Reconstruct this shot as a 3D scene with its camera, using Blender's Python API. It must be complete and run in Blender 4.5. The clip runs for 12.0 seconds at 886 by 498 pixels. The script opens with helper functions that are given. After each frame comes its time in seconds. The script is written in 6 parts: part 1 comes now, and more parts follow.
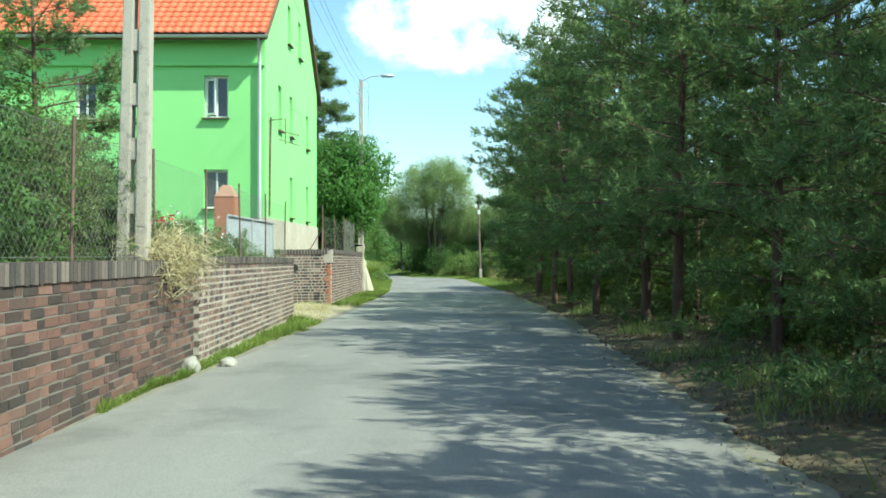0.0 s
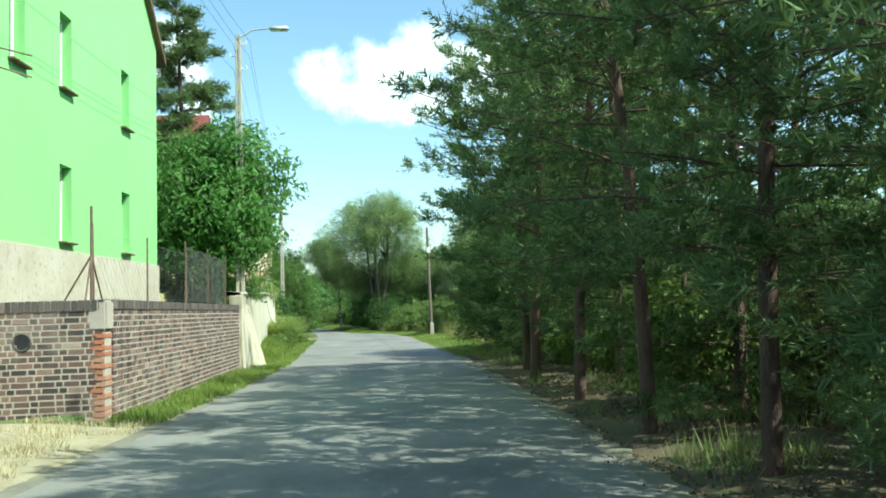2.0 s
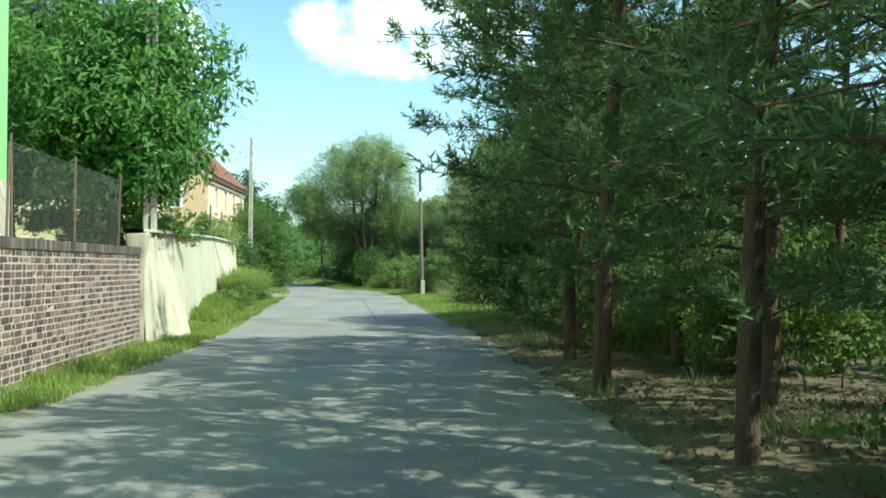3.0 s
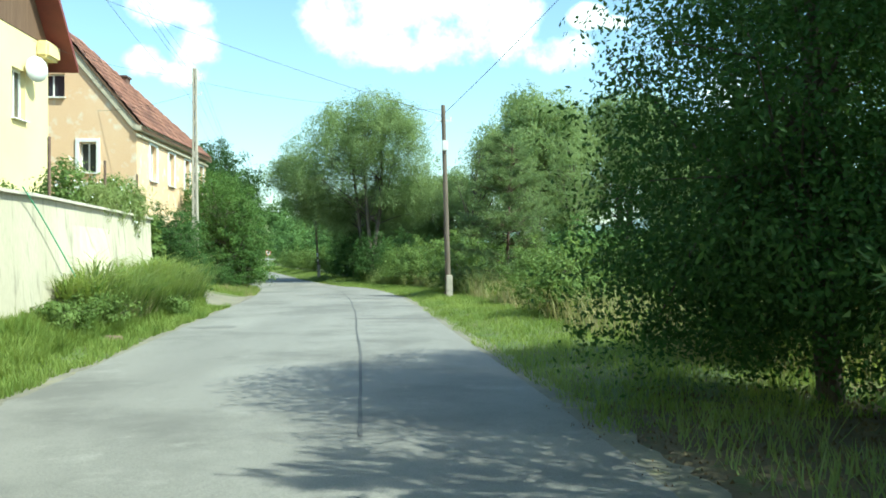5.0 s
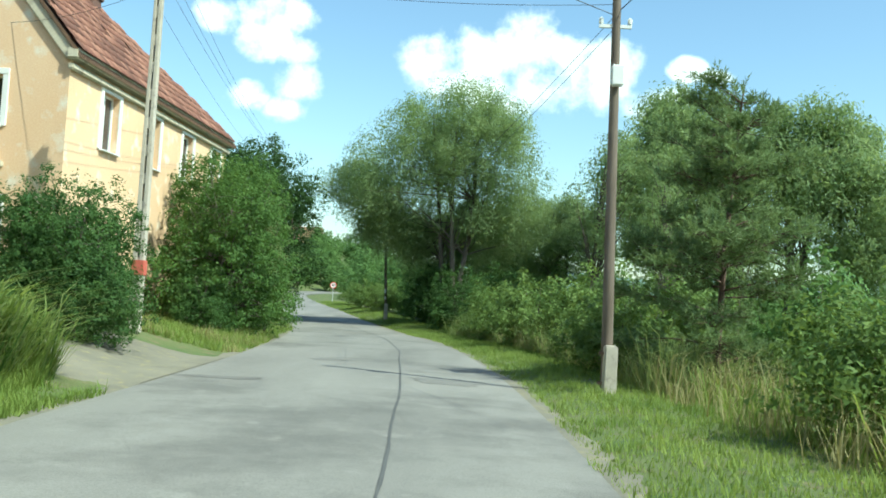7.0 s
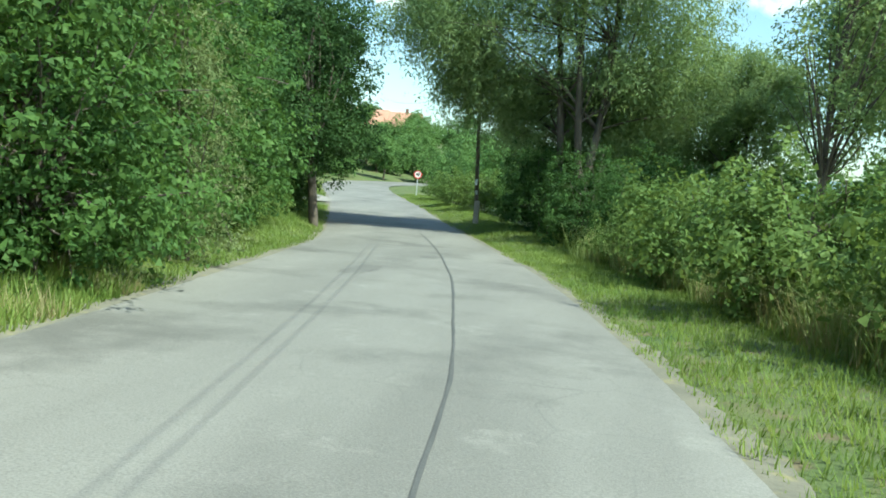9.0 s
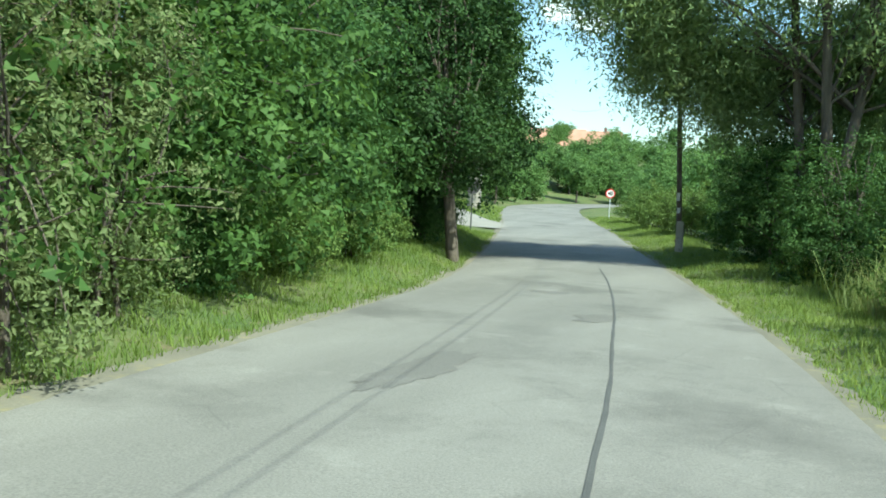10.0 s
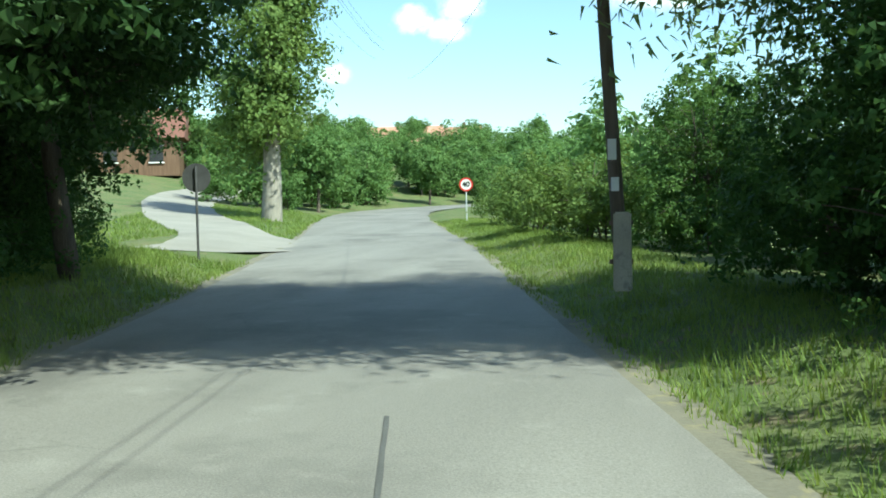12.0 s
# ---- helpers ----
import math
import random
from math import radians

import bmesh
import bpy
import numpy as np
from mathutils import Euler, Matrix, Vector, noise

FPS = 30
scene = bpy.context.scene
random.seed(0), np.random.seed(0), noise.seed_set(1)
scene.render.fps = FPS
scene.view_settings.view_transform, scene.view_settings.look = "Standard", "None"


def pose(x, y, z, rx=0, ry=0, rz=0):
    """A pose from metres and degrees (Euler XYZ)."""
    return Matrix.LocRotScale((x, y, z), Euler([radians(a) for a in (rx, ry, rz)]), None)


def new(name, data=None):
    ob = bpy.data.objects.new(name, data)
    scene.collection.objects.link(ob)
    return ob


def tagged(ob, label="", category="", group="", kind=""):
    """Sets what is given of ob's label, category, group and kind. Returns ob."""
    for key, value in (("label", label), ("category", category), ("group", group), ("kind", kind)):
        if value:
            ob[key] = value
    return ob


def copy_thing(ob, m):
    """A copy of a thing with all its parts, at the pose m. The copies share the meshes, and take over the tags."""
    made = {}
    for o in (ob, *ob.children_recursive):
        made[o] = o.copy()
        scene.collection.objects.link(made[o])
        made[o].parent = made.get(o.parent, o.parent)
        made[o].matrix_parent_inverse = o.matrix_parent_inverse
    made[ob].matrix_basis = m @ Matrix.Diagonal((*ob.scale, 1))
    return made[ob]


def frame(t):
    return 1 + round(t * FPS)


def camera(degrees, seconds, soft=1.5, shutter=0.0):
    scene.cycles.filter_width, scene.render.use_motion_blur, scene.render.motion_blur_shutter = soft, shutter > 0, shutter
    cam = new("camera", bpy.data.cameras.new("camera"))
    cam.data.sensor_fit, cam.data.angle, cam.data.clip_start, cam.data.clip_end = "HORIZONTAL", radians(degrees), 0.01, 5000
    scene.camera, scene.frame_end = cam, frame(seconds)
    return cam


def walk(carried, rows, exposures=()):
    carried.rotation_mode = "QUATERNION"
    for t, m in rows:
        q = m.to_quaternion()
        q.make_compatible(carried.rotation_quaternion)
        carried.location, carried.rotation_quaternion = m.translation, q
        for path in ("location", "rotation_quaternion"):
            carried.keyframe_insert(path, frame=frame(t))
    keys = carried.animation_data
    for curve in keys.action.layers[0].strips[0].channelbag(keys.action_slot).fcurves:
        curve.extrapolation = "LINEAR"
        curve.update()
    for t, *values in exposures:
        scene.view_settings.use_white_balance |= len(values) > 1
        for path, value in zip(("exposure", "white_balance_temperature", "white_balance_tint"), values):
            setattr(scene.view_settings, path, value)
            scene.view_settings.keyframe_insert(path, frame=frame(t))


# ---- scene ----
cam = camera(51.7, 12.0, soft=1.75)
METRES, EYE, TILT, LEAN, TURN = 94.0, 1.35, 0.2, 0.0, 0.0
ROWS = [
    (0.0, 0.0, 0.0, 0.0, -0.0, 0.0, -0.0),
    (0.5, 0.0019, 0.0354, -0.0001, -2.32, 2.29, 0.55),
    (1.0, 0.0038, 0.0746, -0.0005, -3.47, 2.35, 1.55),
    (1.5, 0.0054, 0.1115, -0.0011, -2.82, -0.3, 1.8),
    (2.0, 0.0069, 0.1526, -0.0011, -3.02, 3.11, 1.34),
    (2.5, 0.0081, 0.1915, -0.0017, -3.69, 4.24, 0.31),
    (3.0, 0.0096, 0.2341, -0.0027, -3.62, 0.44, -0.44),
    (5.0, 0.0111, 0.395, -0.0057, -2.93, -0.15, 0.18),
    (5.5, 0.0099, 0.4343, -0.0061, -1.13, 2.96, -0.95),
    (6.0, 0.0092, 0.4765, -0.0068, 0.42, 2.35, -2.63),
    (6.5, 0.0085, 0.5155, -0.0072, 0.98, 2.48, -3.24),
    (8.5, 0.0006, 0.6834, -0.0089, 8.12, 0.05, -3.21),
    (9.0, -0.0037, 0.728, -0.0095, 9.06, -4.71, -4.97),
    (9.5, -0.0071, 0.769, -0.0108, 17.62, -7.89, -6.45),
    (10.0, -0.0123, 0.8146, -0.012, 21.74, -3.94, -2.76),
    (10.5, -0.0188, 0.8582, -0.0133, 16.3, -2.56, -1.86),
    (11.0, -0.0264, 0.9048, -0.0143, 11.76, -4.17, -0.38),
    (11.5, -0.0346, 0.9484, -0.0157, 12.28, -2.94, 0.6),
    (12.0, -0.0441, 0.9959, -0.0174, 13.51, -3.16, 1.26),
]
walk(cam, [(t, pose(0, 0, EYE, TILT, LEAN, TURN) @ pose(METRES * x, METRES * y, METRES * z, 90 + pitch, roll, yaw)) for t, x, y, z, yaw, pitch, roll in ROWS],
     [(t, e, 5950, -14.0) for t, e in ((0.0, 0.75), (3.0, 0.75), (5.0, 0.85), (5.5, 0.72), (6.0, 0.58), (6.5, 0.58), (8.5, 0.72), (9.0, 0.76), (12.0, 0.76))])

# ---- light ----
SUN_EL, SUN_AZ = 50.0, 119.0  # degrees above the horizon, and clockwise from the way ahead (y)
SKY = bpy.data.worlds.new("sky")
scene.world = SKY
SKY.use_nodes = True
_w = SKY.node_tree
_sky = _w.nodes.new("ShaderNodeTexSky")
_sky.sky_type, _sky.sun_disc = "NISHITA", False
_sky.sun_elevation, _sky.sun_rotation = radians(SUN_EL), radians(SUN_AZ)
# cumulus lobes: azimuth clockwise from y, height, half width, half height (degrees)
CLOUDS = [(-3.4, 14.3, 2.4, 1.8), (-1.2, 14.2, 3.0, 2.2), (1.9, 15.0, 2.6, 2.6), (4.4, 14.3, 2.6, 2.2), (7.2, 13.9, 2.2, 2.6), (1.9, 12.7, 6.0, 1.7), (3.2, 13.8, 4.6, 1.9), (-2.2, 13.3, 3.2, 1.5), (10.1, 12.1, 2.6, 1.2), (12.0, 14.1, 1.3, 0.8), (13.7, 13.7, 1.3, 0.5),
          (20.0, 9.1, 2.0, 1.4), (25.0, 8.2, 2.2, 1.2), (-14.5, 15.9, 2.2, 1.7), (-12.6, 16.0, 1.4, 1.4), (-17.2, 15.6, 1.7, 1.2), (-13.4, 14.2, 2.4, 1.2), (-14.2, 15.1, 2.4, 1.5), (-12.2, 12.1, 1.9, 1.4), (-15.0, 11.1, 1.4, 1.0),
          (-12.9, 10.5, 1.6, 0.9), (-20.0, 8.0, 1.3, 0.7), (-34.0, 17.0, 7.0, 3.0), (45.0, 20.0, 8.0, 3.5), (130.0, 24.0, 16.0, 6.0), (-110.0, 22.0, 14.0, 6.0), (-170.0, 30.0, 18.0, 6.0)]


def cloudy_sky(w, sky):
    """Small cumulus clouds: each an ellipse in azimuth and height (degrees), its outline broken by noise."""
    def calc(op, a, b=None):
        n = w.nodes.new("ShaderNodeMath")
        n.operation = op
        for slot, v in zip(n.inputs, (a, b)):
            if isinstance(v, (int, float)):
                slot.default_value = v
            elif v is not None:
                w.links.new(v, slot)
        return n.outputs[0]
    co = w.nodes.new("ShaderNodeTexCoord").outputs["Generated"]
    sep = w.nodes.new("ShaderNodeSeparateXYZ")
    w.links.new(co, sep.inputs[0])
    az = calc("MULTIPLY", calc("ARCTAN2", sep.outputs[0], sep.outputs[1]), 57.2958)
    el = calc("MULTIPLY", calc("ARCSINE", sep.outputs[2]), 57.2958)
    field = -4.0
    for a, e, ra, re in CLOUDS:
        dx = calc("MULTIPLY", calc("SUBTRACT", az, a), 1 / ra)
        dy = calc("MULTIPLY", calc("SUBTRACT", el, e), 1 / re)
        d2 = calc("ADD", calc("MULTIPLY", dx, dx), calc("MULTIPLY", dy, dy))
        field = calc("MAXIMUM", field, calc("SUBTRACT", 1.0, d2))
    big = w.nodes.new("ShaderNodeTexNoise")
    big.inputs["Scale"].default_value, big.inputs["Detail"].default_value, big.inputs["Roughness"].default_value = 22.0, 8.0, 0.58
    w.links.new(co, big.inputs["Vector"])
    lumps = calc("MULTIPLY", calc("SUBTRACT", big.outputs["Fac"], 0.5), 3.6)
    total = calc("ADD", field, lumps)
    edge = w.nodes.new("ShaderNodeMapRange")
    edge.interpolation_type = "SMOOTHSTEP"
    edge.inputs["From Min"].default_value, edge.inputs["From Max"].default_value, edge.inputs["To Max"].default_value = -0.1, 0.9, 0.97
    w.links.new(total, edge.inputs["Value"])
    shade = w.nodes.new("ShaderNodeMapRange")
    shade.inputs["From Min"].default_value, shade.inputs["From Max"].default_value = 0.2, 1.6
    w.links.new(total, shade.inputs["Value"])
    tone = w.nodes.new("ShaderNodeMix")
    tone.data_type = "RGBA"
    cols = [i for i in tone.inputs if i.type == "RGBA"]
    cols[0].default_value, cols[1].default_value = (5.6, 6.0, 6.3, 1), (7.2, 7.3, 7.3, 1)
    w.links.new(shade.outputs[0], tone.inputs["Factor"])
    m = w.nodes.new("ShaderNodeMix")
    m.data_type = "RGBA"
    ins = [i for i in m.inputs if i.type == "RGBA"]
    w.links.new(edge.outputs[0], m.inputs["Factor"])
    w.links.new(sky, ins[0])
    w.links.new([o for o in tone.outputs if o.type == "RGBA"][0], ins[1])
    w.links.new([o for o in m.outputs if o.type == "RGBA"][0], w.nodes["Background"].inputs["Color"])


cloudy_sky(_w, _sky.outputs[0])
_w.nodes["Background"].inputs["Strength"].default_value = 0.15
sun = new("sun", bpy.data.lights.new("sun", "SUN"))
sun.data.energy, sun.data.angle, sun.data.color = 5.0, radians(0.5), (1.0, 0.95, 0.86)
_d = Vector((math.sin(radians(SUN_AZ)) * math.cos(radians(SUN_EL)), math.cos(radians(SUN_AZ)) * math.cos(radians(SUN_EL)), math.sin(radians(SUN_EL))))
sun.rotation_euler = _d.to_track_quat("Z", "Y").to_euler()

# ground level of the road along the way (y) and its centre line
RY = [-60, 0, 22, 37, 45, 64, 76, 85, 94, 105, 120, 140, 160, 200, 260, 420]
RZ = [0.2, 0.0, -0.18, -0.41, -0.48, -0.61, -0.8, -1.0, -1.31, -1.3, -1.05, -0.55, -0.2, 0.5, 1.5, 3.0]
CY = [-60, 0, 14, 22, 37, 45, 52, 64, 72.3, 80.7, 89.1, 93.6, 105, 119, 130, 140, 148, 156, 170, 190, 230]
CX = [-2.6, -0.75, -0.18, 0.14, 0.2, 0.03, -0.4, -1.0, -1.65, -2.75, -4.2, -5.1, -8.2, -12.2, -16.0, -18.9, -19.8, -18.0, -11.0, 0.0, 28.0]
HALF = 2.65


def smooth(xs, ys, x):
    """Soft interpolation: the mean of a linear one over a few metres."""
    return sum(float(np.interp(x + d, xs, ys)) for d in (-4, -2, 0, 2, 4)) / 5


def tabled(xs, ys):
    """The same, looked up every half metre along the near part of the way."""
    vals = [smooth(xs, ys, -100 + 0.5 * i) for i in range(1000)]

    def at(y):
        k = (y + 100) * 2
        i = int(k)
        return vals[i] + (vals[i + 1] - vals[i]) * (k - i) if 0 <= k < 998 else smooth(xs, ys, y)
    return at


centre, road_z = tabled(CY, CX), tabled(RY, RZ)


def wall_x(y):
    """The line of the walls on the left of the road."""
    return float(np.interp(y, [-40, 4, 20.4, 27.3, 38.5, 62.3, 68], [-2.6, -3.0, -3.53, -3.47, -3.6, -5.71, -6.1]))


def side(a, b, x):
    t = min(1, max(0, (x - a) / (b - a)))
    return t * t * (3 - 2 * t)


def ground_z(x, y):
    z = road_z(y)
    e = x - centre(y)
    bump = 0.05 * noise.noise(Vector((x * 0.35, y * 0.35, 0))) * side(2.7, 4, abs(e))
    if e < 0:
        if y < 62.3:
            if x < wall_x(y) and not (19.6 < y < 27.2 and x > -6.5):
                lift = 0.95 * side(0.0, 0.12, wall_x(y) - x) + 0.25 * side(0, 3, wall_x(y) - x)
                return z + lift + bump
            bank = 0.28 * side(-HALF - 0.2, -HALF - 1.6, e) * (0.35 + 1.3 * side(44, 50, y))
            return z + bank + bump
        near = 0.35 * side(-HALF - 0.2, -HALF - 2.5, e) * (1 - side(88, 95, y)) + (0.42 * side(-HALF - 0.05, -HALF - 1.3, e) * (1 - side(106, 111, y)) + 0.35 * side(-HALF - 0.2, -HALF - 2.5, e) * side(106, 111, y)) * side(88, 95, y)
        up = 0.9 * side(-5, -14, e) * side(62, 66, y) * side(110, 90, y) + 2.6 * side(-4, -24, e) * side(106, 135, y)
        hill = 5 * side(-10, -70, e) * side(120, 230, y)
        return z + near + up + hill + bump
    off = 0.10 * side(HALF + 0.1, HALF + 1.2, e) - 0.5 * side(HALF + 1.5, 12, e) * side(40, 55, y)
    off += 0.2 * side(HALF + 0.4, HALF + 1.6, e) * side(94, 100, y) * side(125, 112, y)
    return z + off + bump + 2 * side(20, 90, e) * side(150, 260, y)


def mesh_of(name, verts, faces, mats=(), smooth_shade=False, mat_index=None):
    """A mesh from arrays: verts (n, 3), faces (m, 3 or 4)."""
    verts, faces = np.asarray(verts, np.float32), np.asarray(faces, np.int32)
    me = bpy.data.meshes.new(name)
    k = faces.shape[1]
    me.vertices.add(len(verts)), me.loops.add(faces.size), me.polygons.add(len(faces))
    me.vertices.foreach_set("co", verts.ravel())
    me.loops.foreach_set("vertex_index", faces.ravel())
    me.polygons.foreach_set("loop_start", np.arange(len(faces), dtype=np.int32) * k)
    me.polygons.foreach_set("loop_total", np.full(len(faces), k, np.int32))
    if mat_index is not None:
        me.polygons.foreach_set("material_index", np.asarray(mat_index, np.int32))
    me.polygons.foreach_set("use_smooth", np.full(len(faces), smooth_shade))
    for m in mats if isinstance(mats, (list, tuple)) else [mats]:
        me.materials.append(m)
    me.update(calc_edges=True)
    me.validate()
    return me


def empty(name, place=(0, 0, 0), label="", category="", group="", kind=""):
    ob = new(name)
    ob.empty_display_size = 0.2
    ob.location = place
    return tagged(ob, label, category, group, kind)


def part(name, me, parent, label="", m=None):
    """One mesh object under a thing or under a part."""
    ob = new(name, me)
    ob.parent = parent
    if m is not None:
        ob.matrix_basis = m
    return tagged(ob, label)


def box(size, at=(0, 0, 0), bevel=0.0, turn=0.0, taper=1.0):
    """A bmesh box, its sizes and centre given, edges rounded."""
    bm = bmesh.new()
    bmesh.ops.create_cube(bm, size=1)
    for v in bm.verts:
        s = taper if v.co.z > 0 else 1.0
        v.co = Vector((v.co.x * size[0] * s, v.co.y * size[1] * s, v.co.z * size[2]))
    if bevel:
        bmesh.ops.bevel(bm, geom=bm.edges[:], offset=bevel, segments=2, affect="EDGES")
    bmesh.ops.transform(bm, matrix=Matrix.Translation(at) @ Matrix.Rotation(radians(turn), 4, "Z"), verts=bm.verts)
    return bm


def merged(*bms):
    out = bms[0]
    for bm in bms[1:]:
        tmp = bpy.data.meshes.new("tmp")
        bm.to_mesh(tmp)
        bm.free()
        out.from_mesh(tmp)
        bpy.data.meshes.remove(tmp)
    return out


def made(name, bm, mat, shade=False):
    me = bpy.data.meshes.new(name)
    bm.normal_update()
    bm.to_mesh(me)
    bm.free()
    for m in mat if isinstance(mat, (list, tuple)) else [mat]:
        me.materials.append(m)
    if shade:
        me.polygons.foreach_set("use_smooth", np.full(len(me.polygons), True))
    return me


def tubes(lines, sides=7):
    """Tapered tubes: each line is a list of (x, y, z, radius). Gives verts and faces."""
    V, F, n = [], [], 0
    ring = np.linspace(0, 2 * np.pi, sides, endpoint=False)
    for line in lines:
        P = np.array([p[:3] for p in line], float)
        R = np.array([p[3] for p in line], float)
        D = np.gradient(P, axis=0)
        D /= np.linalg.norm(D, axis=1)[:, None] + 1e-9
        ref = np.where(np.abs(D[:, 2:3]) > 0.9, [[1.0, 0, 0]], [[0, 0, 1.0]])
        A = np.cross(D, ref)
        A /= np.linalg.norm(A, axis=1)[:, None] + 1e-9
        B = np.cross(D, A)
        pts = P[:, None] + R[:, None, None] * (np.cos(ring)[None, :, None] * A[:, None] + np.sin(ring)[None, :, None] * B[:, None])
        V.append(pts.reshape(-1, 3))
        m = len(P)
        i = np.arange(m - 1)[:, None] * sides + np.arange(sides)[None]
        j = np.arange(m - 1)[:, None] * sides + (np.arange(sides)[None] + 1) % sides
        F.append(np.stack([i, j, j + sides, i + sides], -1).reshape(-1, 4) + n)
        n += m * sides
    return np.concatenate(V), np.concatenate(F)


def tube_mesh(name, lines, mat, sides=7):
    v, f = tubes(lines if isinstance(lines[0], list) else [lines], sides)
    return mesh_of(name, v, f, mat, True)


# ---- materials ----
def material(name):
    m = bpy.data.materials.new(name)
    m.use_nodes = True
    t = m.node_tree
    return m, t, t.nodes["Principled BSDF"]


def node(t, kind, **inputs):
    n = t.nodes.new(kind)
    for key, value in inputs.items():
        n.inputs[key.replace("_", " ")].default_value = value
    return n


def noise_of(t, scale, detail=4.0, coords="Object", stretch=(1, 1, 1), rough=0.55):
    c = t.nodes.new("ShaderNodeTexCoord")
    mp = t.nodes.new("ShaderNodeMapping")
    mp.inputs["Scale"].default_value = stretch
    n = node(t, "ShaderNodeTexNoise", Scale=scale, Detail=detail, Roughness=rough)
    t.links.new(c.outputs[coords], mp.inputs["Vector"])
    t.links.new(mp.outputs["Vector"], n.inputs["Vector"])
    return n.outputs["Fac"]


def ramp(t, fac, stops):
    r = t.nodes.new("ShaderNodeValToRGB")
    els = r.color_ramp.elements
    while len(els) < len(stops):
        els.new(0.5)
    for e, (p, c) in zip(els, stops):
        e.position, e.color = p, (*c, 1)
    t.links.new(fac, r.inputs["Fac"])
    return r.outputs["Color"]


def mix(t, fac, a, b, kind="MIX"):
    n = t.nodes.new("ShaderNodeMix")
    n.data_type, n.blend_type = "RGBA", kind
    for value, slot in ((fac, n.inputs["Factor"]), (a, n.inputs["A"]), (b, n.inputs["B"])):
        pick = slot
        if slot.name in "AB":
            pick = [s for s in n.inputs if s.name == slot.name and s.type == "RGBA"][0]
        if isinstance(value, (int, float)):
            pick.default_value = value
        elif isinstance(value, tuple):
            pick.default_value = (*value, 1)
        else:
            t.links.new(value, pick)
    return [o for o in n.outputs if o.type == "RGBA"][0]


def bump(t, bsdf, height, strength=0.4, distance=0.01):
    b = node(t, "ShaderNodeBump", Strength=strength, Distance=distance)
    t.links.new(height, b.inputs["Height"])
    t.links.new(b.outputs["Normal"], bsdf.inputs["Normal"])


def surface(name, a, b, scale=3.0, rough=0.8, fine=40.0, relief=0.3, metal=0.0, c=None, stretch=(1, 1, 1), dist=0.01):
    """A matt surface: colour a to b in large stains, c in small specks, fine relief."""
    m, t, s = material(name)
    col = ramp(t, noise_of(t, scale, 6.0, stretch=stretch), [(0.3, a), (0.7, b)])
    if c:
        col = mix(t, ramp(t, noise_of(t, scale * 5, 5.0, stretch=stretch), [(0.55, (0, 0, 0)), (0.7, (1, 1, 1))]), col, c)
    g = noise_of(t, fine, 4.0, stretch=stretch)
    col = mix(t, 0.35, col, ramp(t, g, [(0.25, (0.35, 0.35, 0.35)), (0.75, (0.65, 0.65, 0.65))]), "OVERLAY")
    t.links.new(col, s.inputs["Base Color"])
    s.inputs["Roughness"].default_value, s.inputs["Metallic"].default_value = rough, metal
    bump(t, s, g, relief, dist)
    return m


def varied(t):
    """A random number for each piece, be it an object of its own or an island of a joined mesh."""
    o, g = t.nodes.new("ShaderNodeObjectInfo"), t.nodes.new("ShaderNodeNewGeometry")
    a = node(t, "ShaderNodeMath")
    a.operation = "ADD"
    t.links.new(o.outputs["Random"], a.inputs[0]), t.links.new(g.outputs["Random Per Island"], a.inputs[1])
    f = t.nodes.new("ShaderNodeMath")
    f.operation = "FRACT"
    t.links.new(a.outputs[0], f.inputs[0])
    return f.outputs[0]


def leaf_material(name, dark, mid, light, through_light=0.3, rough=0.62, gloss=0.22):
    m, t, s = material(name)
    v = varied(t)
    big = noise_of(t, 0.8, 2.0)
    col = mix(t, 0.55, ramp(t, v, [(0.0, dark), (0.55, mid), (1.0, light)]), ramp(t, big, [(0.3, dark), (0.7, light)]))
    t.links.new(col, s.inputs["Base Color"])
    s.inputs["Roughness"].default_value = rough
    s.inputs["Specular IOR Level"].default_value = gloss
    tr = t.nodes.new("ShaderNodeBsdfTranslucent")
    t.links.new(mix(t, 0.5, col, (light[0] * 1.6, light[1] * 1.5, light[2]), "MIX"), tr.inputs["Color"])
    ms = t.nodes.new("ShaderNodeMixShader")
    ms.inputs[0].default_value = through_light
    t.links.new(s.outputs[0], ms.inputs[1]), t.links.new(tr.outputs[0], ms.inputs[2])
    t.links.new(ms.outputs[0], t.nodes["Material Output"].inputs["Surface"])
    return m


def piece_material(name, stops, rough=0.85, fine=60.0, stain=None):
    """Bricks and tiles: a colour for each piece out of the ramp, stains and grain over it."""
    m, t, s = material(name)
    col = ramp(t, varied(t), stops)
    g = noise_of(t, fine, 5.0, "Object")
    col = mix(t, 0.5, col, ramp(t, g, [(0.3, (0.3, 0.3, 0.3)), (0.7, (0.68, 0.68, 0.68))]), "OVERLAY")
    if stain:
        c = t.nodes.new("ShaderNodeNewGeometry")
        n = node(t, "ShaderNodeTexNoise", Scale=1.1, Detail=6.0, Roughness=0.65)
        t.links.new(c.outputs["Position"], n.inputs["Vector"])
        col = mix(t, ramp(t, n.outputs["Fac"], [(0.5, (0, 0, 0)), (0.72, (0.7, 0.7, 0.7))]), col, stain)
    t.links.new(col, s.inputs["Base Color"])
    s.inputs["Roughness"].default_value = rough
    bump(t, s, g, 0.4, 0.006)
    return m


